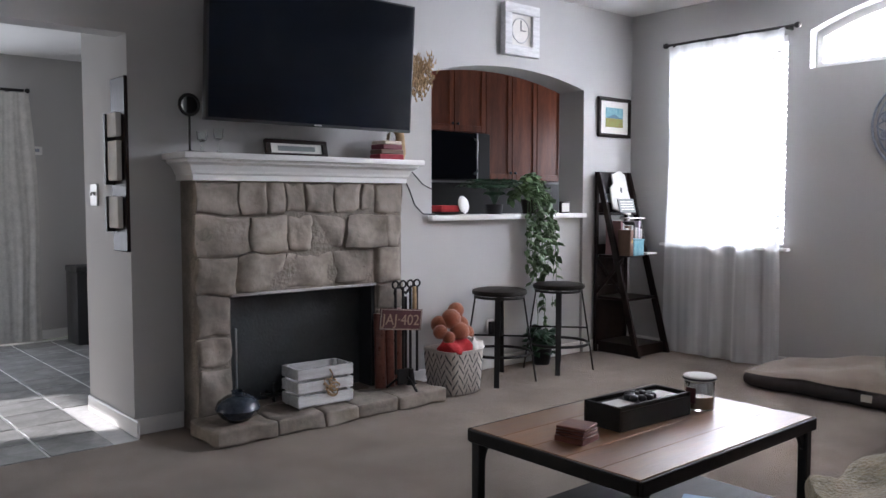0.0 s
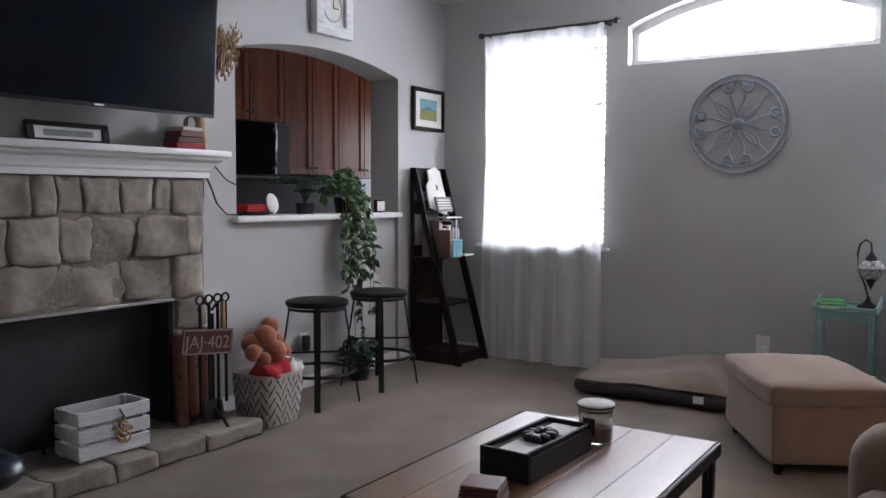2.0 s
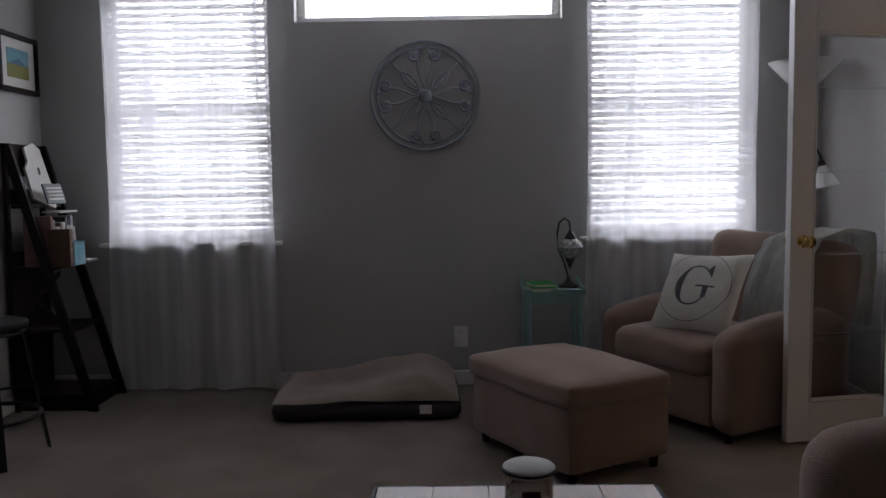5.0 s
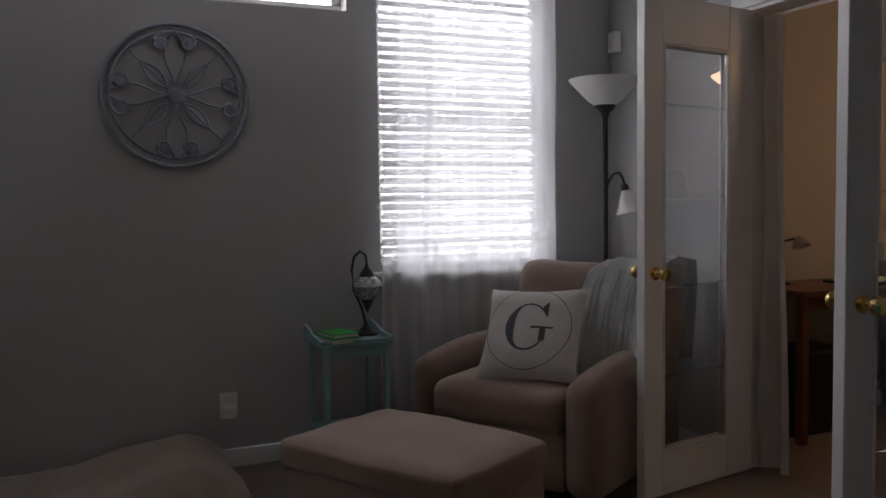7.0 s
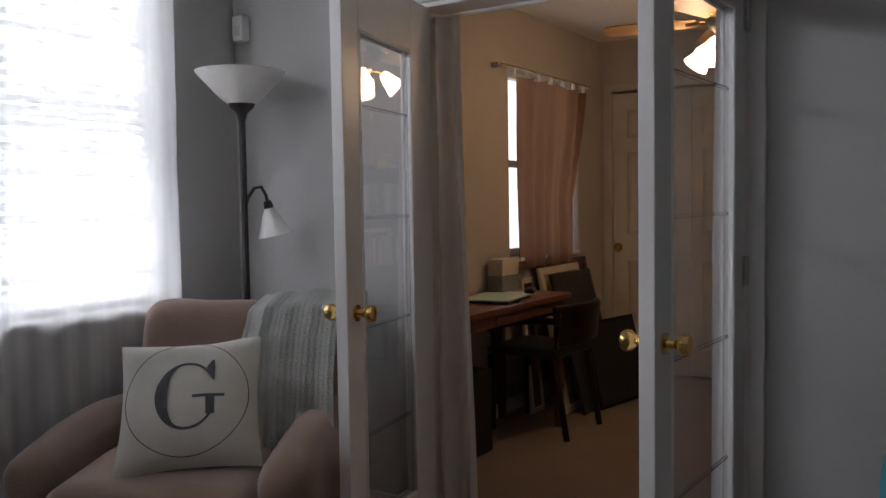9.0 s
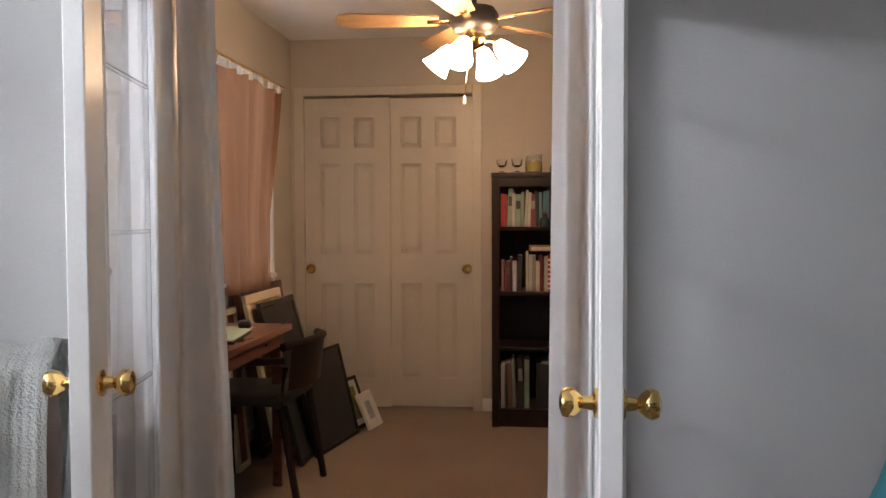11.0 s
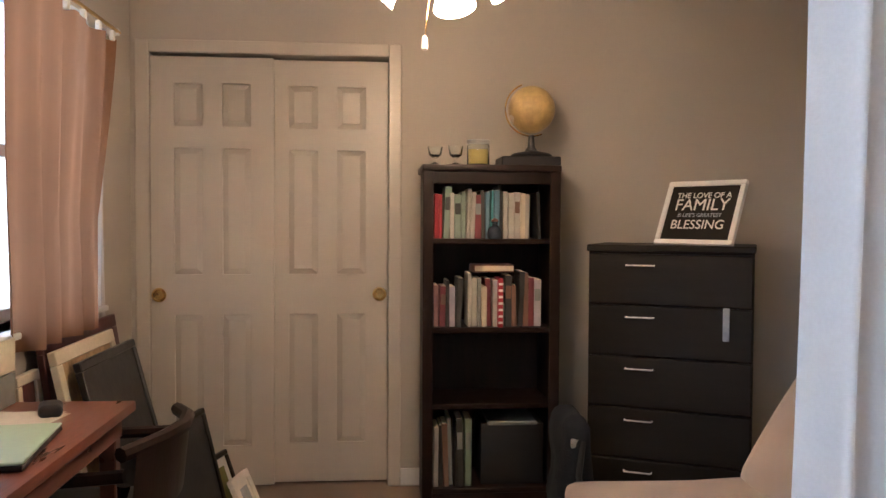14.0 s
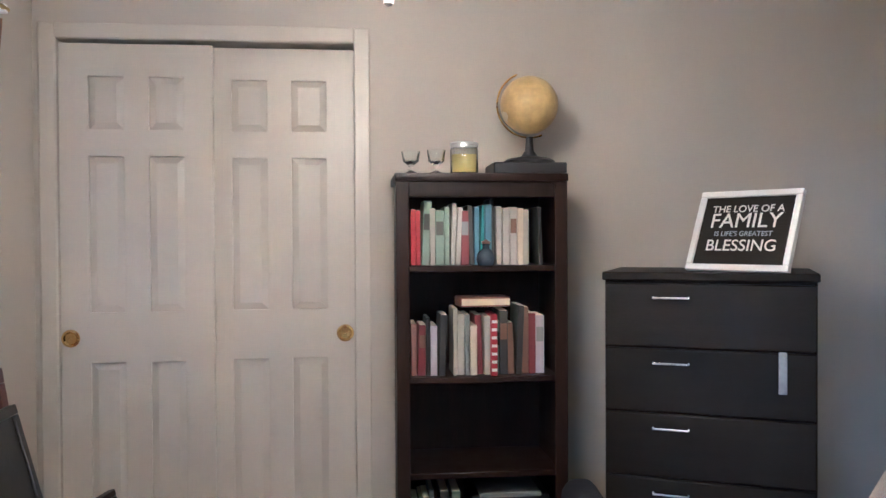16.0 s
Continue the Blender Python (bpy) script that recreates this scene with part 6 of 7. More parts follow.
# ---- office ----
bc = thing("bookcase", (3.515, -2.568, 0.0), "tall espresso bookcase with books on its shelves", "bookcase")
BW = 0.297
for x in (-BW, BW - 0.035):
    part("side_panel", box(B(), (x + 0.008, -0.345, 0), (x + 0.027, 0.0, 1.48), 0.003, 1), "darkwood", bc)
part("top", box(B(), (-BW - 0.004, -0.36, 1.48), (BW + 0.004, 0.012, 1.508), 0.005, 2), "darkwood", bc)
part("top_rail", box(B(), (-BW + 0.027, -0.02, 1.425), (BW - 0.027, -0.002, 1.48), 0.003, 1), "darkwood", bc)
part("back_panel", box(B(), (-BW + 0.02, -0.345, 0.04), (BW - 0.02, -0.338, 1.48)), "darkwood", bc, smooth=False)
SH = (0.105, 0.475, 0.805, 1.19)
for z in SH:
    part("shelf", box(B(), (-BW + 0.027, -0.338, z - 0.022), (BW - 0.027, -0.006, z), 0.003, 1), "darkwood", bc)
part("plinth", box(B(), (-BW + 0.027, -0.025, 0.0), (BW - 0.027, -0.008, 0.083), 0.003, 1), "darkwood", bc)
for x in (-BW, BW - 0.045):
    part("front_stile", box(B(), (x, 0.0, 0.0), (x + 0.045, 0.012, 1.48), 0.003, 1), "darkwood", bc)


def shelf_books(z, spec, x0, x1, label, seed, hmin, hmax, depth=0.15):
    """Upright books from the viewer's left (+x) to the right."""
    rnd = random.Random(seed)
    x = x1
    for c in spec:
        w, h = rnd.uniform(0.014, 0.032), rnd.uniform(hmin, hmax)
        if x - w < x0:
            break
        if c is None:
            x -= w * 1.3
            continue
        bk = thing("book", (3.515 + x - w / 2, -2.60 - depth / 2 - rnd.uniform(0, 0.03), z), label, "book", group="bookcase books")
        lean = Matrix.Rotation(radians(rnd.choice((0, 0, 0, 2, -2.5))), 4, "Y")
        part("cover", box(B(), (-w / 2, -depth / 2, 0), (w / 2, depth / 2, h), 0.002, 1, m=lean), BOOKS[c], bk)
        part("page_block", box(B(), (-w / 2 + 0.002, -depth / 2 + 0.003, h - 0.003), (w / 2 - 0.002, depth / 2 - 0.006, h + 0.0008), m=lean), "cream", bk, smooth=False)
        if w > 0.026:
            part("spine_label", box(B(), (-w / 2 + 0.003, depth / 2, h * 0.55), (w / 2 - 0.003, depth / 2 + 0.0008, h * 0.8), m=lean), BOOKS[rnd.choice((7, 6, 3))], bk, smooth=False)
        x -= w + 0.0015


shelf_books(1.19, [0, 0, 4, 2, 4, 4, 2, 2, 1, 6, 5, 10, 5, 6, 2, 2, 2, 8, 2, None, 6, 6, 2, 11, 6, 9], -0.245, 0.245, "upright book on the top bookcase shelf", 4, 0.19, 0.235)
shelf_books(0.805, [9, 1, 6, 11, 6, None, 2, 2, 3, 8, 1, 2, 4, 6, 7, 6, 7, 1, 11, 3, 10, 4, 6, 2, 2], -0.245, 0.245, "upright book on the middle bookcase shelf", 7, 0.17, 0.245)
shelf_books(0.105, [2, 6, 7, 3, 6, 6, 4], 0.06, 0.245, "upright book on the bottom bookcase shelf", 9, 0.24, 0.30)
sk = thing("striped_book", (3.472, -2.655, 0.805), "slim red book with white slanted stripes on its spine", "book")
part("cover", box(B(), (-0.011, -0.07, 0), (0.011, 0.075, 0.215), 0.002, 1), BOOKS[0], sk)
for k in range(7):
    part("stripe", box(B(), (-0.0095, 0.0752, 0.016 + 0.028 * k), (0.0095, 0.0762, 0.026 + 0.028 * k)), "paper", sk, smooth=False)
lb = thing("leather_book", (3.50, -2.68, 1.042), "red brown leather book lying on upright books", "book", rz=4)
part("cover", box(B(), (-0.09, -0.06, 0.0), (0.09, 0.06, 0.035), 0.006, 2), "redwood", lb)
part("page_block", box(B(), (-0.086, 0.052, 0.006), (0.086, 0.0605, 0.029)), "cream", lb, smooth=False)
bn = thing("storage_bin", (3.42, -2.74, 0.1055), "dark green fabric storage bin with grey rim", "storage bin")
part("body", box(B(), (-0.15, -0.12, 0), (0.13, 0.12, 0.27), 0.008, 2), "plastic", bn)
part("rim", box(B(), (-0.12, -0.122, 0.262), (0.10, 0.123, 0.28), 0.004, 1), BOOKS[3], bn)
vs = thing("small_bottle", (3.50, -2.585, 1.19), "small dark glass bottle before the books", "bottle")
part("body", lathe(B(), [(0.001, 0), (0.028, 0), (0.034, 0.02), (0.028, 0.045), (0.012, 0.058), (0.012, 0.07), (0.017, 0.075)], 18), "vase", vs)
part("stopper", lathe(B(), [(0.012, 0.07), (0.016, 0.082), (0.001, 0.09)], 12), "redwood", vs)

gl = thing("globe", (3.335, -2.70, 1.508), "antique amber desk globe on a black base", "globe")
part("base", lathe(B(), [(0.09, 0), (0.092, 0.012), (0.08, 0.02), (0.03, 0.03), (0.016, 0.05), (0.012, 0.10)], 26), "plastic", gl)
Mg = Matrix.Translation((0, 0, 0.215)) @ Matrix.Rotation(radians(23), 4, "Y")
part("ball", lathe(B(), [(max(0.001, 0.105 * math.sin(math.pi * k / 20)), -0.105 * math.cos(math.pi * k / 20)) for k in range(21)], 32, m=Mg.to_3x3().to_4x4(), at=Mg.translation), "globe", gl)
b = B()
pts = [Mg @ Vector((0.118 * math.sin(a), 0, -0.118 * math.cos(a))) for a in [math.pi * k / 20 for k in range(21)]]
part("meridian_arm", tube(B(), pts, 0.0035, 6), "brass", gl)
rnd = random.Random(17)
for i in range(7):
    a0, h0 = rnd.uniform(0, 6.28), rnd.uniform(-0.6, 0.8)
    b = B()
    ctr = b.verts.new(Mg @ (Vector((math.cos(a0) * math.cos(h0), math.sin(a0) * math.cos(h0), math.sin(h0))) * 0.1058))
    rg = []
    for k in range(14):
        r_ = 0.22 + 0.12 * noise.noise(Vector((math.cos(k * 0.45) * 1.3, math.sin(k * 0.45) * 1.3, i * 3.1)))
        aa, hh = a0 + r_ * math.cos(2 * math.pi * k / 14) / max(0.3, math.cos(h0)), h0 + r_ * math.sin(2 * math.pi * k / 14)
        rg.append(b.verts.new(Mg @ (Vector((math.cos(aa) * math.cos(hh), math.sin(aa) * math.cos(hh), math.sin(hh))) * 0.1056)))
    for k in range(14):
        b.faces.new((ctr, rg[k], rg[(k + 1) % 14]))
    part("landmass", b, "cream", gl)
bb_ = thing("black_book", (3.345, -2.68, 1.5081), "flat black album under the globe", "book")
bb_.matrix_world = pose(3.345, -2.69, 1.5085)
part("cover", box(B(), (-0.135, -0.10, 0), (0.125, 0.10, 0.040), 0.004, 1), "plastic", bb_)
gl.matrix_world = pose(3.322, -2.70, 1.549)
jc = thing("yellow_jar_candle", (3.565, -2.66, 1.5085), "yellow jar candle with a metal lid", "candle")
part("jar", lathe(B(), [(0.001, 0.001), (0.046, 0.001), (0.05, 0.006), (0.05, 0.085), (0.045, 0.095), (0.042, 0.095), (0.046, 0.085), (0.046, 0.008), (0.001, 0.006)], 26), "jar", jc)
part("wax", lathe(B(), [(0.001, 0.008), (0.045, 0.008), (0.045, 0.07), (0.001, 0.07)], 26), "wax", jc)
part("lid", lathe(B(), [(0.05, 0.095), (0.051, 0.11), (0.046, 0.114), (0.001, 0.114)], 26), "steel", jc)
for x, h in ((3.665, 0.085), (3.755, 0.08)):
    fg = thing("candle_votive", (x, -2.65, 1.5085), "small crystal votive holder on the bookcase", "candle holder", group="bookcase votives")
    part("stem", lathe(B(), [(0.024, 0), (0.024, 0.006), (0.007, 0.014), (0.007, 0.03)], 14), "jar", fg)
    part("cup", lathe(B(), [(0.007, 0.03), (0.028, 0.045), (0.034, h), (0.030, h), (0.02, 0.048), (0.001, 0.042)], 16), "jar", fg)

fc = thing("filing_cabinet", (2.846, -2.262, 0.0), "black five drawer filing cabinet set across the corner", "cabinet", rz=-25.8)
part("body", box(B(), (-0.322, -0.42, 0.03), (0.322, -0.022, 1.145), 0.003, 1), "blackwood", fc)
part("top", box(B(), (-0.328, -0.425, 1.145), (0.328, 0.004, 1.172), 0.004, 1), "blackwood", fc)
for i in range(5):
    z0, z1 = 0.088 + 0.2105 * i, 0.088 + 0.2105 * (i + 1) - 0.005
    d = part("drawer", box(B(), (-0.318, -0.022, z0), (0.318, 0.0, z1), 0.004, 1), "blackwood", fc)
    part("pull", tube(B(), [(0.055, 0.0, z1 - 0.045), (0.055, 0.02, z1 - 0.045), (0.165, 0.02, z1 - 0.045), (0.165, 0.0, z1 - 0.045)], 0.0031, 8), "steel", d, "slim steel bar pull")
part("hanging_tag", box(B(), (-0.235, 0.001, 0.80), (-0.21, 0.006, 0.93), 0.002, 1), "greyblue", fc)
part("plinth", box(B(), (-0.31, -0.41, 0), (0.31, -0.03, 0.03)), "plastic", fc, smooth=False)

sg = thing("framed_sign", (2.735, -2.30, 1.1725), "white framed black sign with white lettering", "sign", rz=-52)
Mg2 = Matrix.Rotation(radians(25), 4, "X")
SW, SHT = 0.175, 0.289
b = B()
for p, q in (((-SW, 0), (SW, 0.022)), ((-SW, SHT - 0.022), (SW, SHT)), ((-SW, 0.022), (-SW + 0.022, SHT - 0.022)), ((SW - 0.022, 0.022), (SW, SHT - 0.022))):
    box(b, (p[0], -0.012, p[1]), (q[0], 0.012, q[1]), 0.003, 1, m=Mg2)
part("frame", b, "white", sg, "white painted frame")
part("panel", box(B(), (-SW + 0.022, -0.008, 0.022), (SW - 0.022, 0.004, SHT - 0.022), m=Mg2), "blackwood", sg, smooth=False)
for text, size, z in (("THE LOVE OF A", 0.035, 0.222), ("FAMILY", 0.075, 0.178), ("IS LIFE'S GREATEST", 0.024, 0.132), ("BLESSING", 0.057, 0.089)):
    letters(text, size, "paper" if size > 0.03 else "greyblue", sg, Mg2 @ Matrix.Translation((0, 0.0052, z)) @ Matrix.Rotation(radians(180), 4, "Z") @ Matrix.Rotation(radians(90), 4, "X"))

# futon
fu = thing("futon", (2.68, -0.95, 0.0), "beige upholstered futon along the office wall", "sofa")
part("seat", soft(B(), (-0.05, -0.72, 0.16), (0.74, 0.75, 0.44), 0.06, 12, puff=0.015, rough=0.01), "futon", fu)
Mfu = Matrix.Translation((0.08, 0, 0.40)) @ Matrix.Rotation(radians(-31), 4, "Y")
part("backrest", soft(B(), (-0.10, -0.72, -0.05), (0.10, 0.75, 0.52), 0.08, 12, rough=0.012, m=Mfu), "futon", fu)
part("frame", box(B(), (-0.20, -0.70, 0.09), (0.70, 0.73, 0.16), 0.006, 1), "darkwood", fu)
for x in (-0.15, 0.64):
    for y in (-0.65, 0.68):
        part("leg", box(B(), (x - 0.02, y - 0.02, 0), (x + 0.02, y + 0.02, 0.09), 0.003, 1), "darkwood", fu)
nb = thing("navy_bag", (3.17, -2.08, 0.0), "dark navy cloth bag with a pale strap clip", "bag")
part("body", soft(B(), (0.055, -0.15, 0.0), (0.17, 0.15, 0.56), 0.05, 10, rough=0.03, fr=6), "navy", nb)
part("strap_clip", box(B(), (0.105, 0.125, 0.455), (0.145, 0.155, 0.49), 0.004, 1), "steel", nb)
part("strap", tube(B(), [(0.10, 0.15, 0.48), (0.12, 0.17, 0.36), (0.10, 0.17, 0.20)], 0.012, 6), "plastic", nb)

# desk and chair
dk = thing("desk", (4.925, -1.05, 0.0), "red brown wooden desk under the office window", "desk")
part("desktop", box(B(), (-0.235, -0.40, 0.722), (0.208, 0.72, 0.75), 0.005, 2), "redwood", dk)
part("apron", box(B(), (-0.205, -0.37, 0.655), (-0.185, 0.69, 0.722), 0.003, 1), "redwood", dk)
for x in (-0.20, 0.17):
    for y in (-0.37, 0.65):
        part("leg", box(B(), (x, y, 0), (x + 0.045, y + 0.045, 0.722), 0.004, 1), "redwood", dk)
part("drawer", box(B(), (-0.212, -0.10, 0.665), (-0.2055, 0.40, 0.705), 0.002, 1), "redwood", dk)
lt = thing("laptop", (4.87, -0.93, 0.7505), "closed pale green laptop on the desk", "laptop", rz=8)
part("base", box(B(), (-0.125, -0.17, 0), (0.125, 0.17, 0.012), 0.003, 1), "plastic", lt)
part("lid", box(B(), (-0.125, -0.17, 0.013), (0.125, 0.17, 0.02), 0.003, 1), "mintlid", lt, "pale green lid")
cx = thing("computer_mouse", (4.86, -1.28, 0.7505), "small black computer mouse on the desk", "mouse", rz=20)
part("body", soft(B(), (-0.03, -0.05, 0), (0.03, 0.05, 0.032), 0.0155, 6), "plastic", cx)
og = thing("desk_organizer", (5.055, -1.335, 0.7505), "tan cardboard organizer box with a grey front on the desk", "organizer")
part("body", box(B(), (-0.045, -0.095, 0), (0.05, 0.095, 0.09), 0.003, 1), BOOKS[3], og, "grey lower box")
part("upper_box", box(B(), (-0.045, -0.095, 0.091), (0.05, 0.095, 0.185), 0.003, 1), "cream", og, "tan upper box")
pp = thing("desk_papers", (4.93, -1.18, 0.7505), "loose papers spread on the desk", "papers", rz=-8)
for i in range(3):
    part("sheet", box(B(), (-0.10, -0.13, 0.001 * i), (0.10, 0.13, 0.001 * i + 0.0008), m=Matrix.Rotation(radians(9 * i), 4, "Z")), "paper", pp, smooth=False)
dl = thing("desk_lamp", (5.03, -0.50, 0.7505), "small metal desk lamp with a bent neck", "lamp")
part("base", lathe(B(), [(0.06, 0), (0.06, 0.01), (0.02, 0.02), (0.008, 0.03)], 20), "bronze", dl)
part("neck", tube(B(), [(0, 0, 0.02), (0, 0, 0.16), (-0.02, -0.02, 0.22), (-0.07, -0.05, 0.235)], 0.006, 8), "bronze", dl)
part("head", lathe(B(), [(0.015, 0.02), (0.03, 0.0), (0.045, -0.035)], 18, at=(-0.085, -0.055, 0.225), m=Matrix.Rotation(radians(25), 4, "Y")), "steel", dl)
pb2 = thing("picture_bundle", (5.0, -0.62, 0.0), "dark storage crate under the desk", "crate")
part("body", box(B(), (-0.16, -0.20, 0), (0.12, 0.20, 0.42), 0.006, 1), "plastic", pb2)

ch = thing("desk_chair", (4.84, -1.36, 0.0), "black wooden armchair pushed in under the desk", "chair", rz=-92)
part("seat", soft(B(), (-0.22, -0.21, 0.42), (0.22, 0.22, 0.47), 0.02, 8, puff=0.01), "plastic", ch)
for x in (-0.20, 0.20):
    part("front_leg", box(B(), (x - 0.017, 0.18, 0), (x + 0.017, 0.214, 0.42), 0.004, 1), "darkwood", ch)
    part("back_leg", tube(B(), [(x, -0.26, 0.0), (x, -0.19, 0.42), (x, -0.21, 0.60)], 0.017, 8), "darkwood", ch)
    part("arm_rest", tube(B(), [(x * 1.12, -0.22, 0.63), (x * 1.18, -0.05, 0.62), (x * 1.18, 0.14, 0.59), (x * 1.12, 0.20, 0.56)], 0.018, 8), "darkwood", ch)
    part("arm_post", tube(B(), [(x * 1.1, 0.17, 0.44), (x * 1.15, 0.17, 0.58)], 0.013, 8), "darkwood", ch)
part("backrest", sheet(B(), lambda u, v: Vector((-0.235 + 0.47 * u, -0.235 - 0.05 * (1 - (2 * u - 1) ** 2) - 0.02 * v, 0.50 + 0.19 * v)), 12, 4), "darkwood", ch)
part("back_cap", tube(B(), [(-0.25, -0.22, 0.69), (-0.12, -0.285, 0.70), (0, -0.305, 0.70), (0.12, -0.285, 0.70), (0.25, -0.22, 0.69)], 0.02, 8), "darkwood", ch)
part("stretcher", box(B(), (-0.19, 0.185, 0.18), (0.19, 0.205, 0.205), 0.003, 1), "darkwood", ch)

# pictures leaning below the window


def leaning(at, w, h, rz, tilt, fm, pm, label, border=0.03, mat_in=0.0):
    t = thing("leaning_frame", at, label, "picture frame", rz=rz, group="leaning picture frames")
    m = Matrix.Rotation(radians(-tilt), 4, "X")
    b = B()
    for p, q in (((-w / 2, 0), (w / 2, border)), ((-w / 2, h - border), (w / 2, h)), ((-w / 2, border), (-w / 2 + border, h - border)), ((w / 2 - border, border), (w / 2, h - border))):
        box(b, (p[0], -0.012, p[1]), (q[0], 0.012, q[1]), 0.003, 1, m=m)
    part("frame", b, fm, t)
    part("backing", box(B(), (-w / 2 + border, -0.004, border), (w / 2 - border, 0.008, h - border), m=m), "paper" if mat_in else pm, t, smooth=False)
    if mat_in:
        g = border + mat_in
        part("picture", box(B(), (-w / 2 + g, -0.007, g), (w / 2 - g, -0.0042, h - g), m=m), pm, t, smooth=False)
    return t


leaning((4.96, -2.17, 0), 0.75, 0.885, -90, 9, "maroon", "maroon", "large maroon framed canvas leaning against the wall", 0.05)
leaning((4.82, -1.93, 0), 0.56, 0.875, -90, 12, "cream", "straw", "cream framed tan print leaning against the wall", 0.045, 0.0)
leaning((4.715, -1.95, 0), 0.54, 0.845, -91, 15, "plastic", "plastic", "black canvas leaning against other frames", 0.03)
leaning((5.00, -1.63, 0), 0.16, 0.80, -90, 5, "cream", "maroon", "narrow cream edged dark board under the curtain", 0.03)
leaning((4.63, -2.10, 0), 0.54, 0.53, -101, 14, "blackwood", "plastic", "thin black frame leaning near the closet", 0.022)
leaning((4.585, -2.44, 0), 0.25, 0.31, -106, 20, "blackwood", "fieldprint", "small dark frame with a matted print on the floor", 0.022, 0.035)
leaning((4.50, -2.50, 0), 0.18, 0.22, -102, 24, "paper", "greyblue", "small white frame with a print on the floor", 0.03, 0.025)

# the cloth narrows towards its hem on the closet side
pc = thing("peach_curtain", (OE - 0.07, -1.57, 0.86), "peach brown cloth curtain drawn across the office window", "curtain")


def hang(u, v):
    w = 0.96 - 0.22 * min(1, (1 - v) * 1.55) ** 1.3
    d = 0.030 * math.sin(2 * math.pi * 4.6 * u + 0.9 * math.sin(4 * u) + 0.6 * v) + 0.010 * math.sin(2 * math.pi * 11 * u + 1.3)
    return Vector((d * (1.1 - 0.35 * v), -w * u - 0.014 * math.sin(5 * v + 1) * (1 - v), 1.135 * v - 0.012 * v * abs(math.sin(6 * math.pi * u))))


part("cloth", sheet(B(), hang, 84, 28), "peach", pc)
wsr = curtain("sheer_edge", "sheer", OE - 0.03, -2.50, -2.24, 0.80, 1.96, 3, 0.010, "white sheer edge behind the peach curtain", 2)
ro = thing("office_curtain_rod", (OE - 0.07, -2.00, 2.035), "bronze curtain rod with white clips above the office window", "curtain rod")
part("pole", cyl(B(), (0, -0.58, 0), (0, 0.66, 0), 0.008, n=10), "brass", ro)
for y in (-0.56, 0.62):
    part("bracket", box(B(), (-0.005, y - 0.012, -0.015), (0.069, y + 0.012, 0.012), 0.002, 1), "white", ro)
for k in range(7):
    y = 0.49 - 0.163 * k
    part("clip", box(B(), (-0.010, y - 0.012, -0.052), (0.010, y + 0.012, -0.010), 0.004, 1), "white", ro, "white plastic clip")

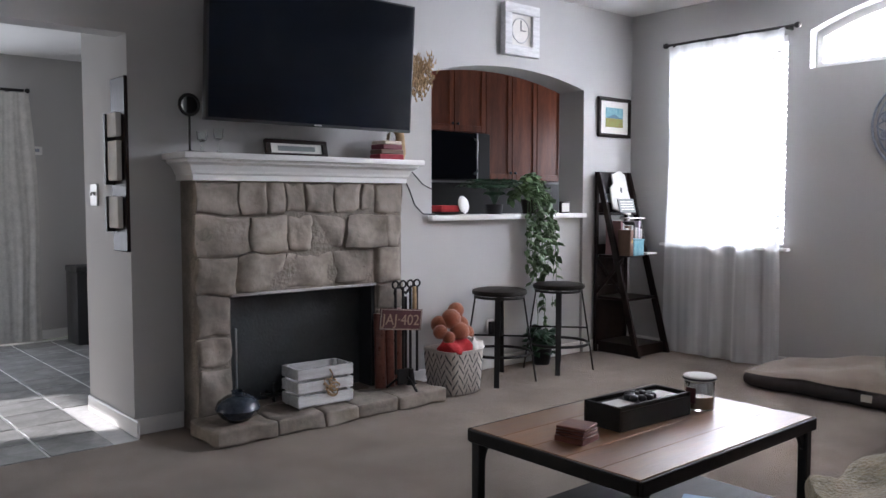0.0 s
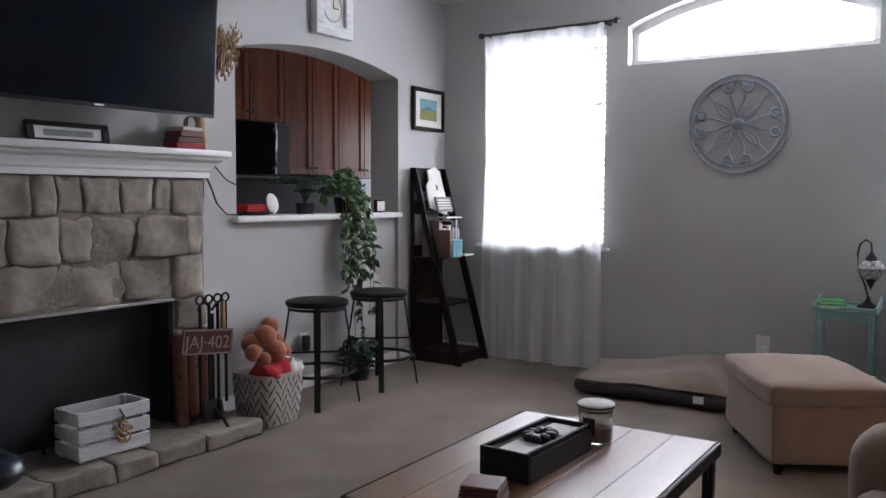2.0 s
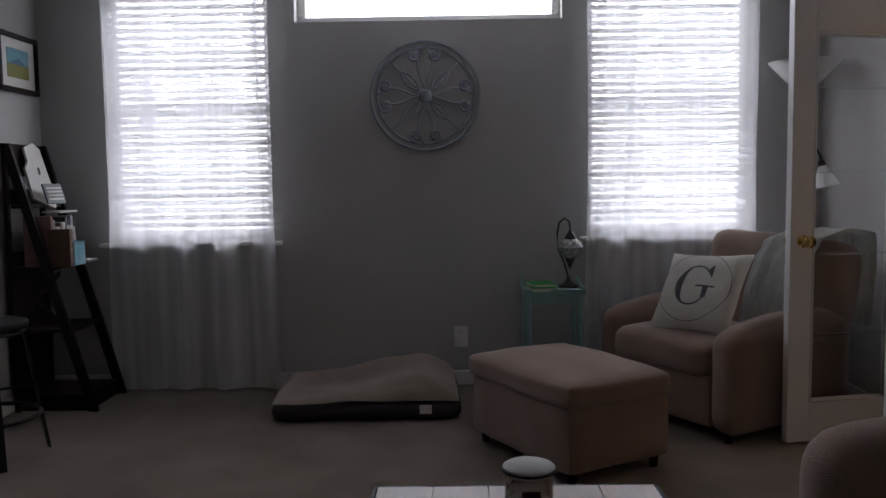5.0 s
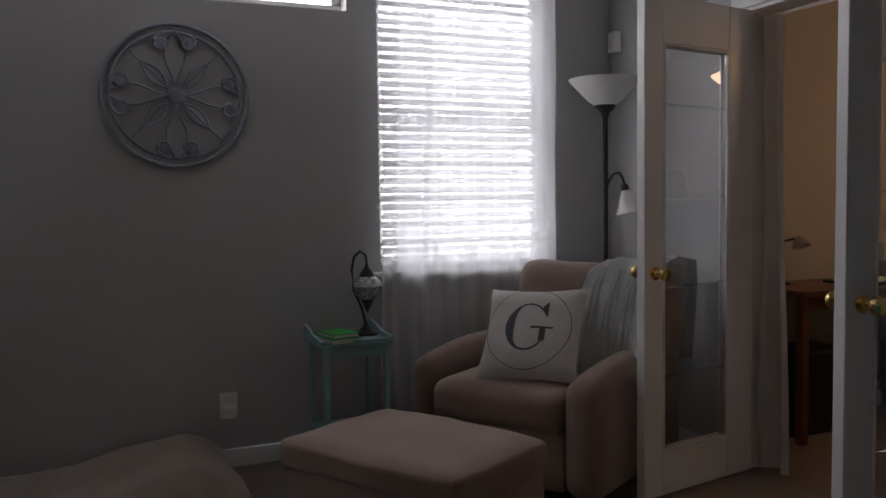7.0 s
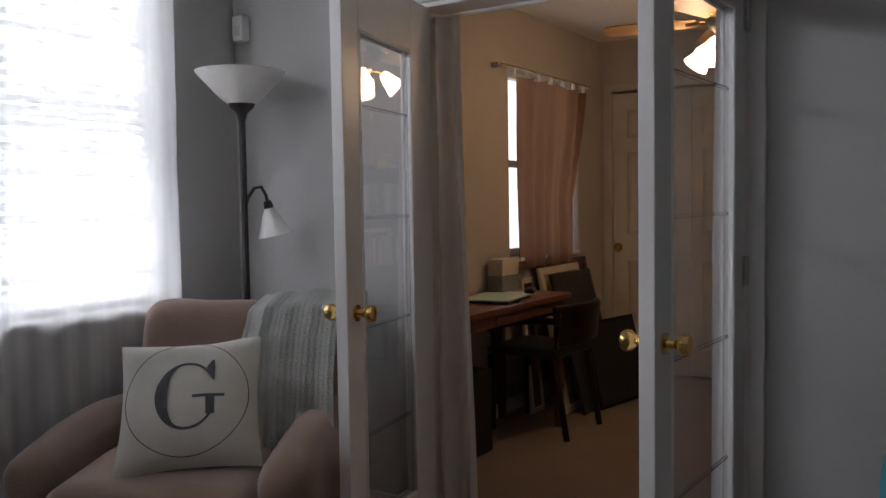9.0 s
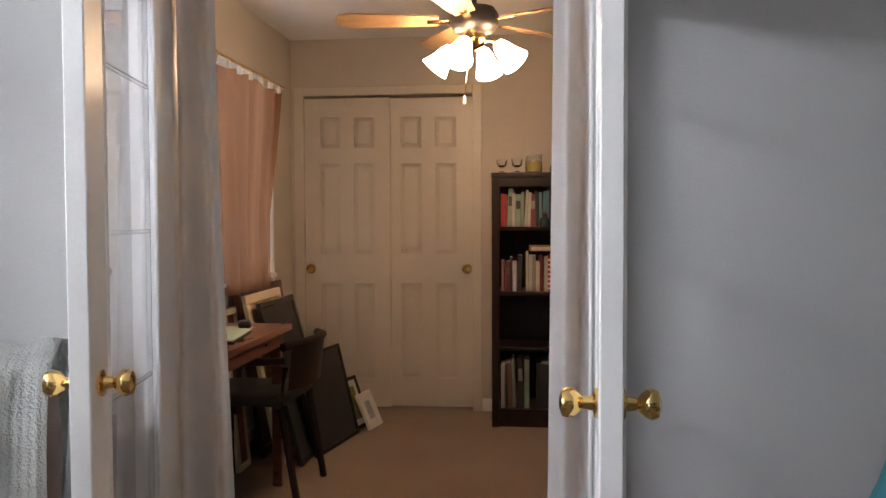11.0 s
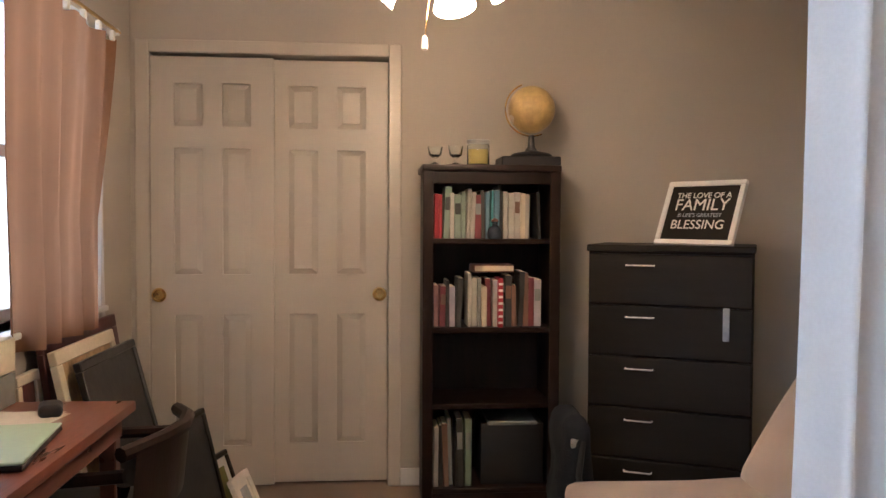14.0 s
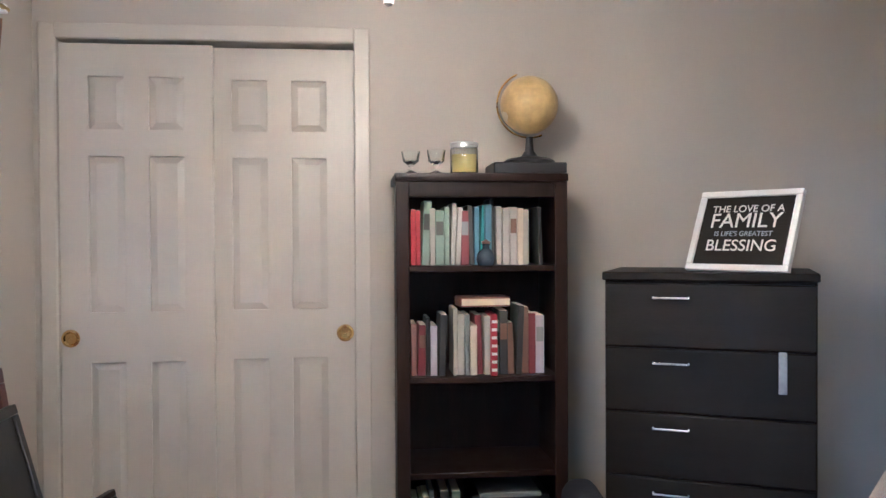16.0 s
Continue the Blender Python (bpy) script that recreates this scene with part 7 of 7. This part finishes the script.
# ceiling fan
fn = thing("ceiling_fan", (3.83, -1.40, HO), "ceiling fan with wooden blades and four lit glass shades", "ceiling fan")
part("canopy", lathe(B(), [(0.001, 0), (0.07, 0), (0.065, -0.03), (0.02, -0.05)], 24), "bronze", fn)
part("downrod", cyl(B(), (0, 0, -0.26), (0, 0, -0.04), 0.012, n=12), "bronze", fn)
part("motor", lathe(B(), [(0.02, -0.22), (0.09, -0.23), (0.11, -0.26), (0.11, -0.30), (0.085, -0.335), (0.05, -0.345), (0.001, -0.345)], 28), "bronze", fn)
for i in range(5):
    a = radians(72 * i + 8)
    m5 = Matrix.Rotation(a, 4, "Z") @ Matrix.Translation((0, 0, -0.285)) @ Matrix.Rotation(radians(12), 4, "X")
    b = B()
    pts = [(0.16, -0.045), (0.30, -0.058), (0.55, -0.066), (0.60, -0.05), (0.615, 0), (0.60, 0.05), (0.55, 0.066), (0.30, 0.058), (0.16, 0.045)]
    prism(b, pts, -0.003, 0.003, "z")
    bmesh.ops.transform(b, matrix=m5, verts=b.verts[:])
    bl = part("blade", b, "fanblade", fn, "pale wooden blade")
    part("blade_iron", box(B(), (0.09, -0.018, -0.008), (0.21, 0.018, -0.003), 0.002, 1, m=m5), "brass", bl)
part("light_hub", lathe(B(), [(0.05, -0.345), (0.058, -0.37), (0.04, -0.40), (0.012, -0.415), (0.001, -0.418)], 22), "brass", fn)
for i in range(4):
    a = radians(90 * i + 73)
    d = Vector((math.cos(a), math.sin(a), 0))
    p = Vector((0, 0, -0.38)) + d * 0.05
    ax = d.cross(Vector((0, 0, 1)))
    m6 = Matrix.Rotation(radians(44), 4, ax)
    e = p + d * 0.06 + Vector((0, 0, -0.015))
    part("light_arm", tube(B(), [p, p + d * 0.03, e], 0.009, 8), "brass", fn)
    part("glass_shade", lathe(B(), [(0.026, 0.0), (0.037, -0.025), (0.046, -0.07), (0.066, -0.122), (0.061, -0.122), (0.041, -0.07), (0.030, -0.025), (0.001, -0.008)], 22, at=e, m=m6), "lamp_on", fn, "lit frosted glass shade")
part("pull_chain", cyl(B(), (0.045, 0.0, -0.62), (0.02, 0, -0.40), 0.0016, n=6), "brass", fn)
part("chain_fob", lathe(B(), [(0.001, -0.61), (0.008, -0.62), (0.010, -0.65), (0.001, -0.656)], 10, at=(0.045, 0, 0)), "white", fn)

# ---- floor tiles of the hall ----
tb_ = B()
box(tb_, (-0.146, -0.146, 0), (0.146, 0.146, 0.008), 0.003, 1)
tm = mesh_of("tile", tb_, "tile")
for i in range(19):
    for j in range(12):
        x, y = 1.355 - 0.1525 + 0.305 * (i - 12), 4.515 + 0.1525 + 0.305 * j
        if y > 7.9 or x < -2.45 or (x > 1.40 and y < 5.43):
            continue
        piece("tile", tm, floor_tile, pose(x, y, -0.007, random.uniform(-0.3, 0.3), random.uniform(-0.3, 0.3), random.choice((0, 90, 180))))
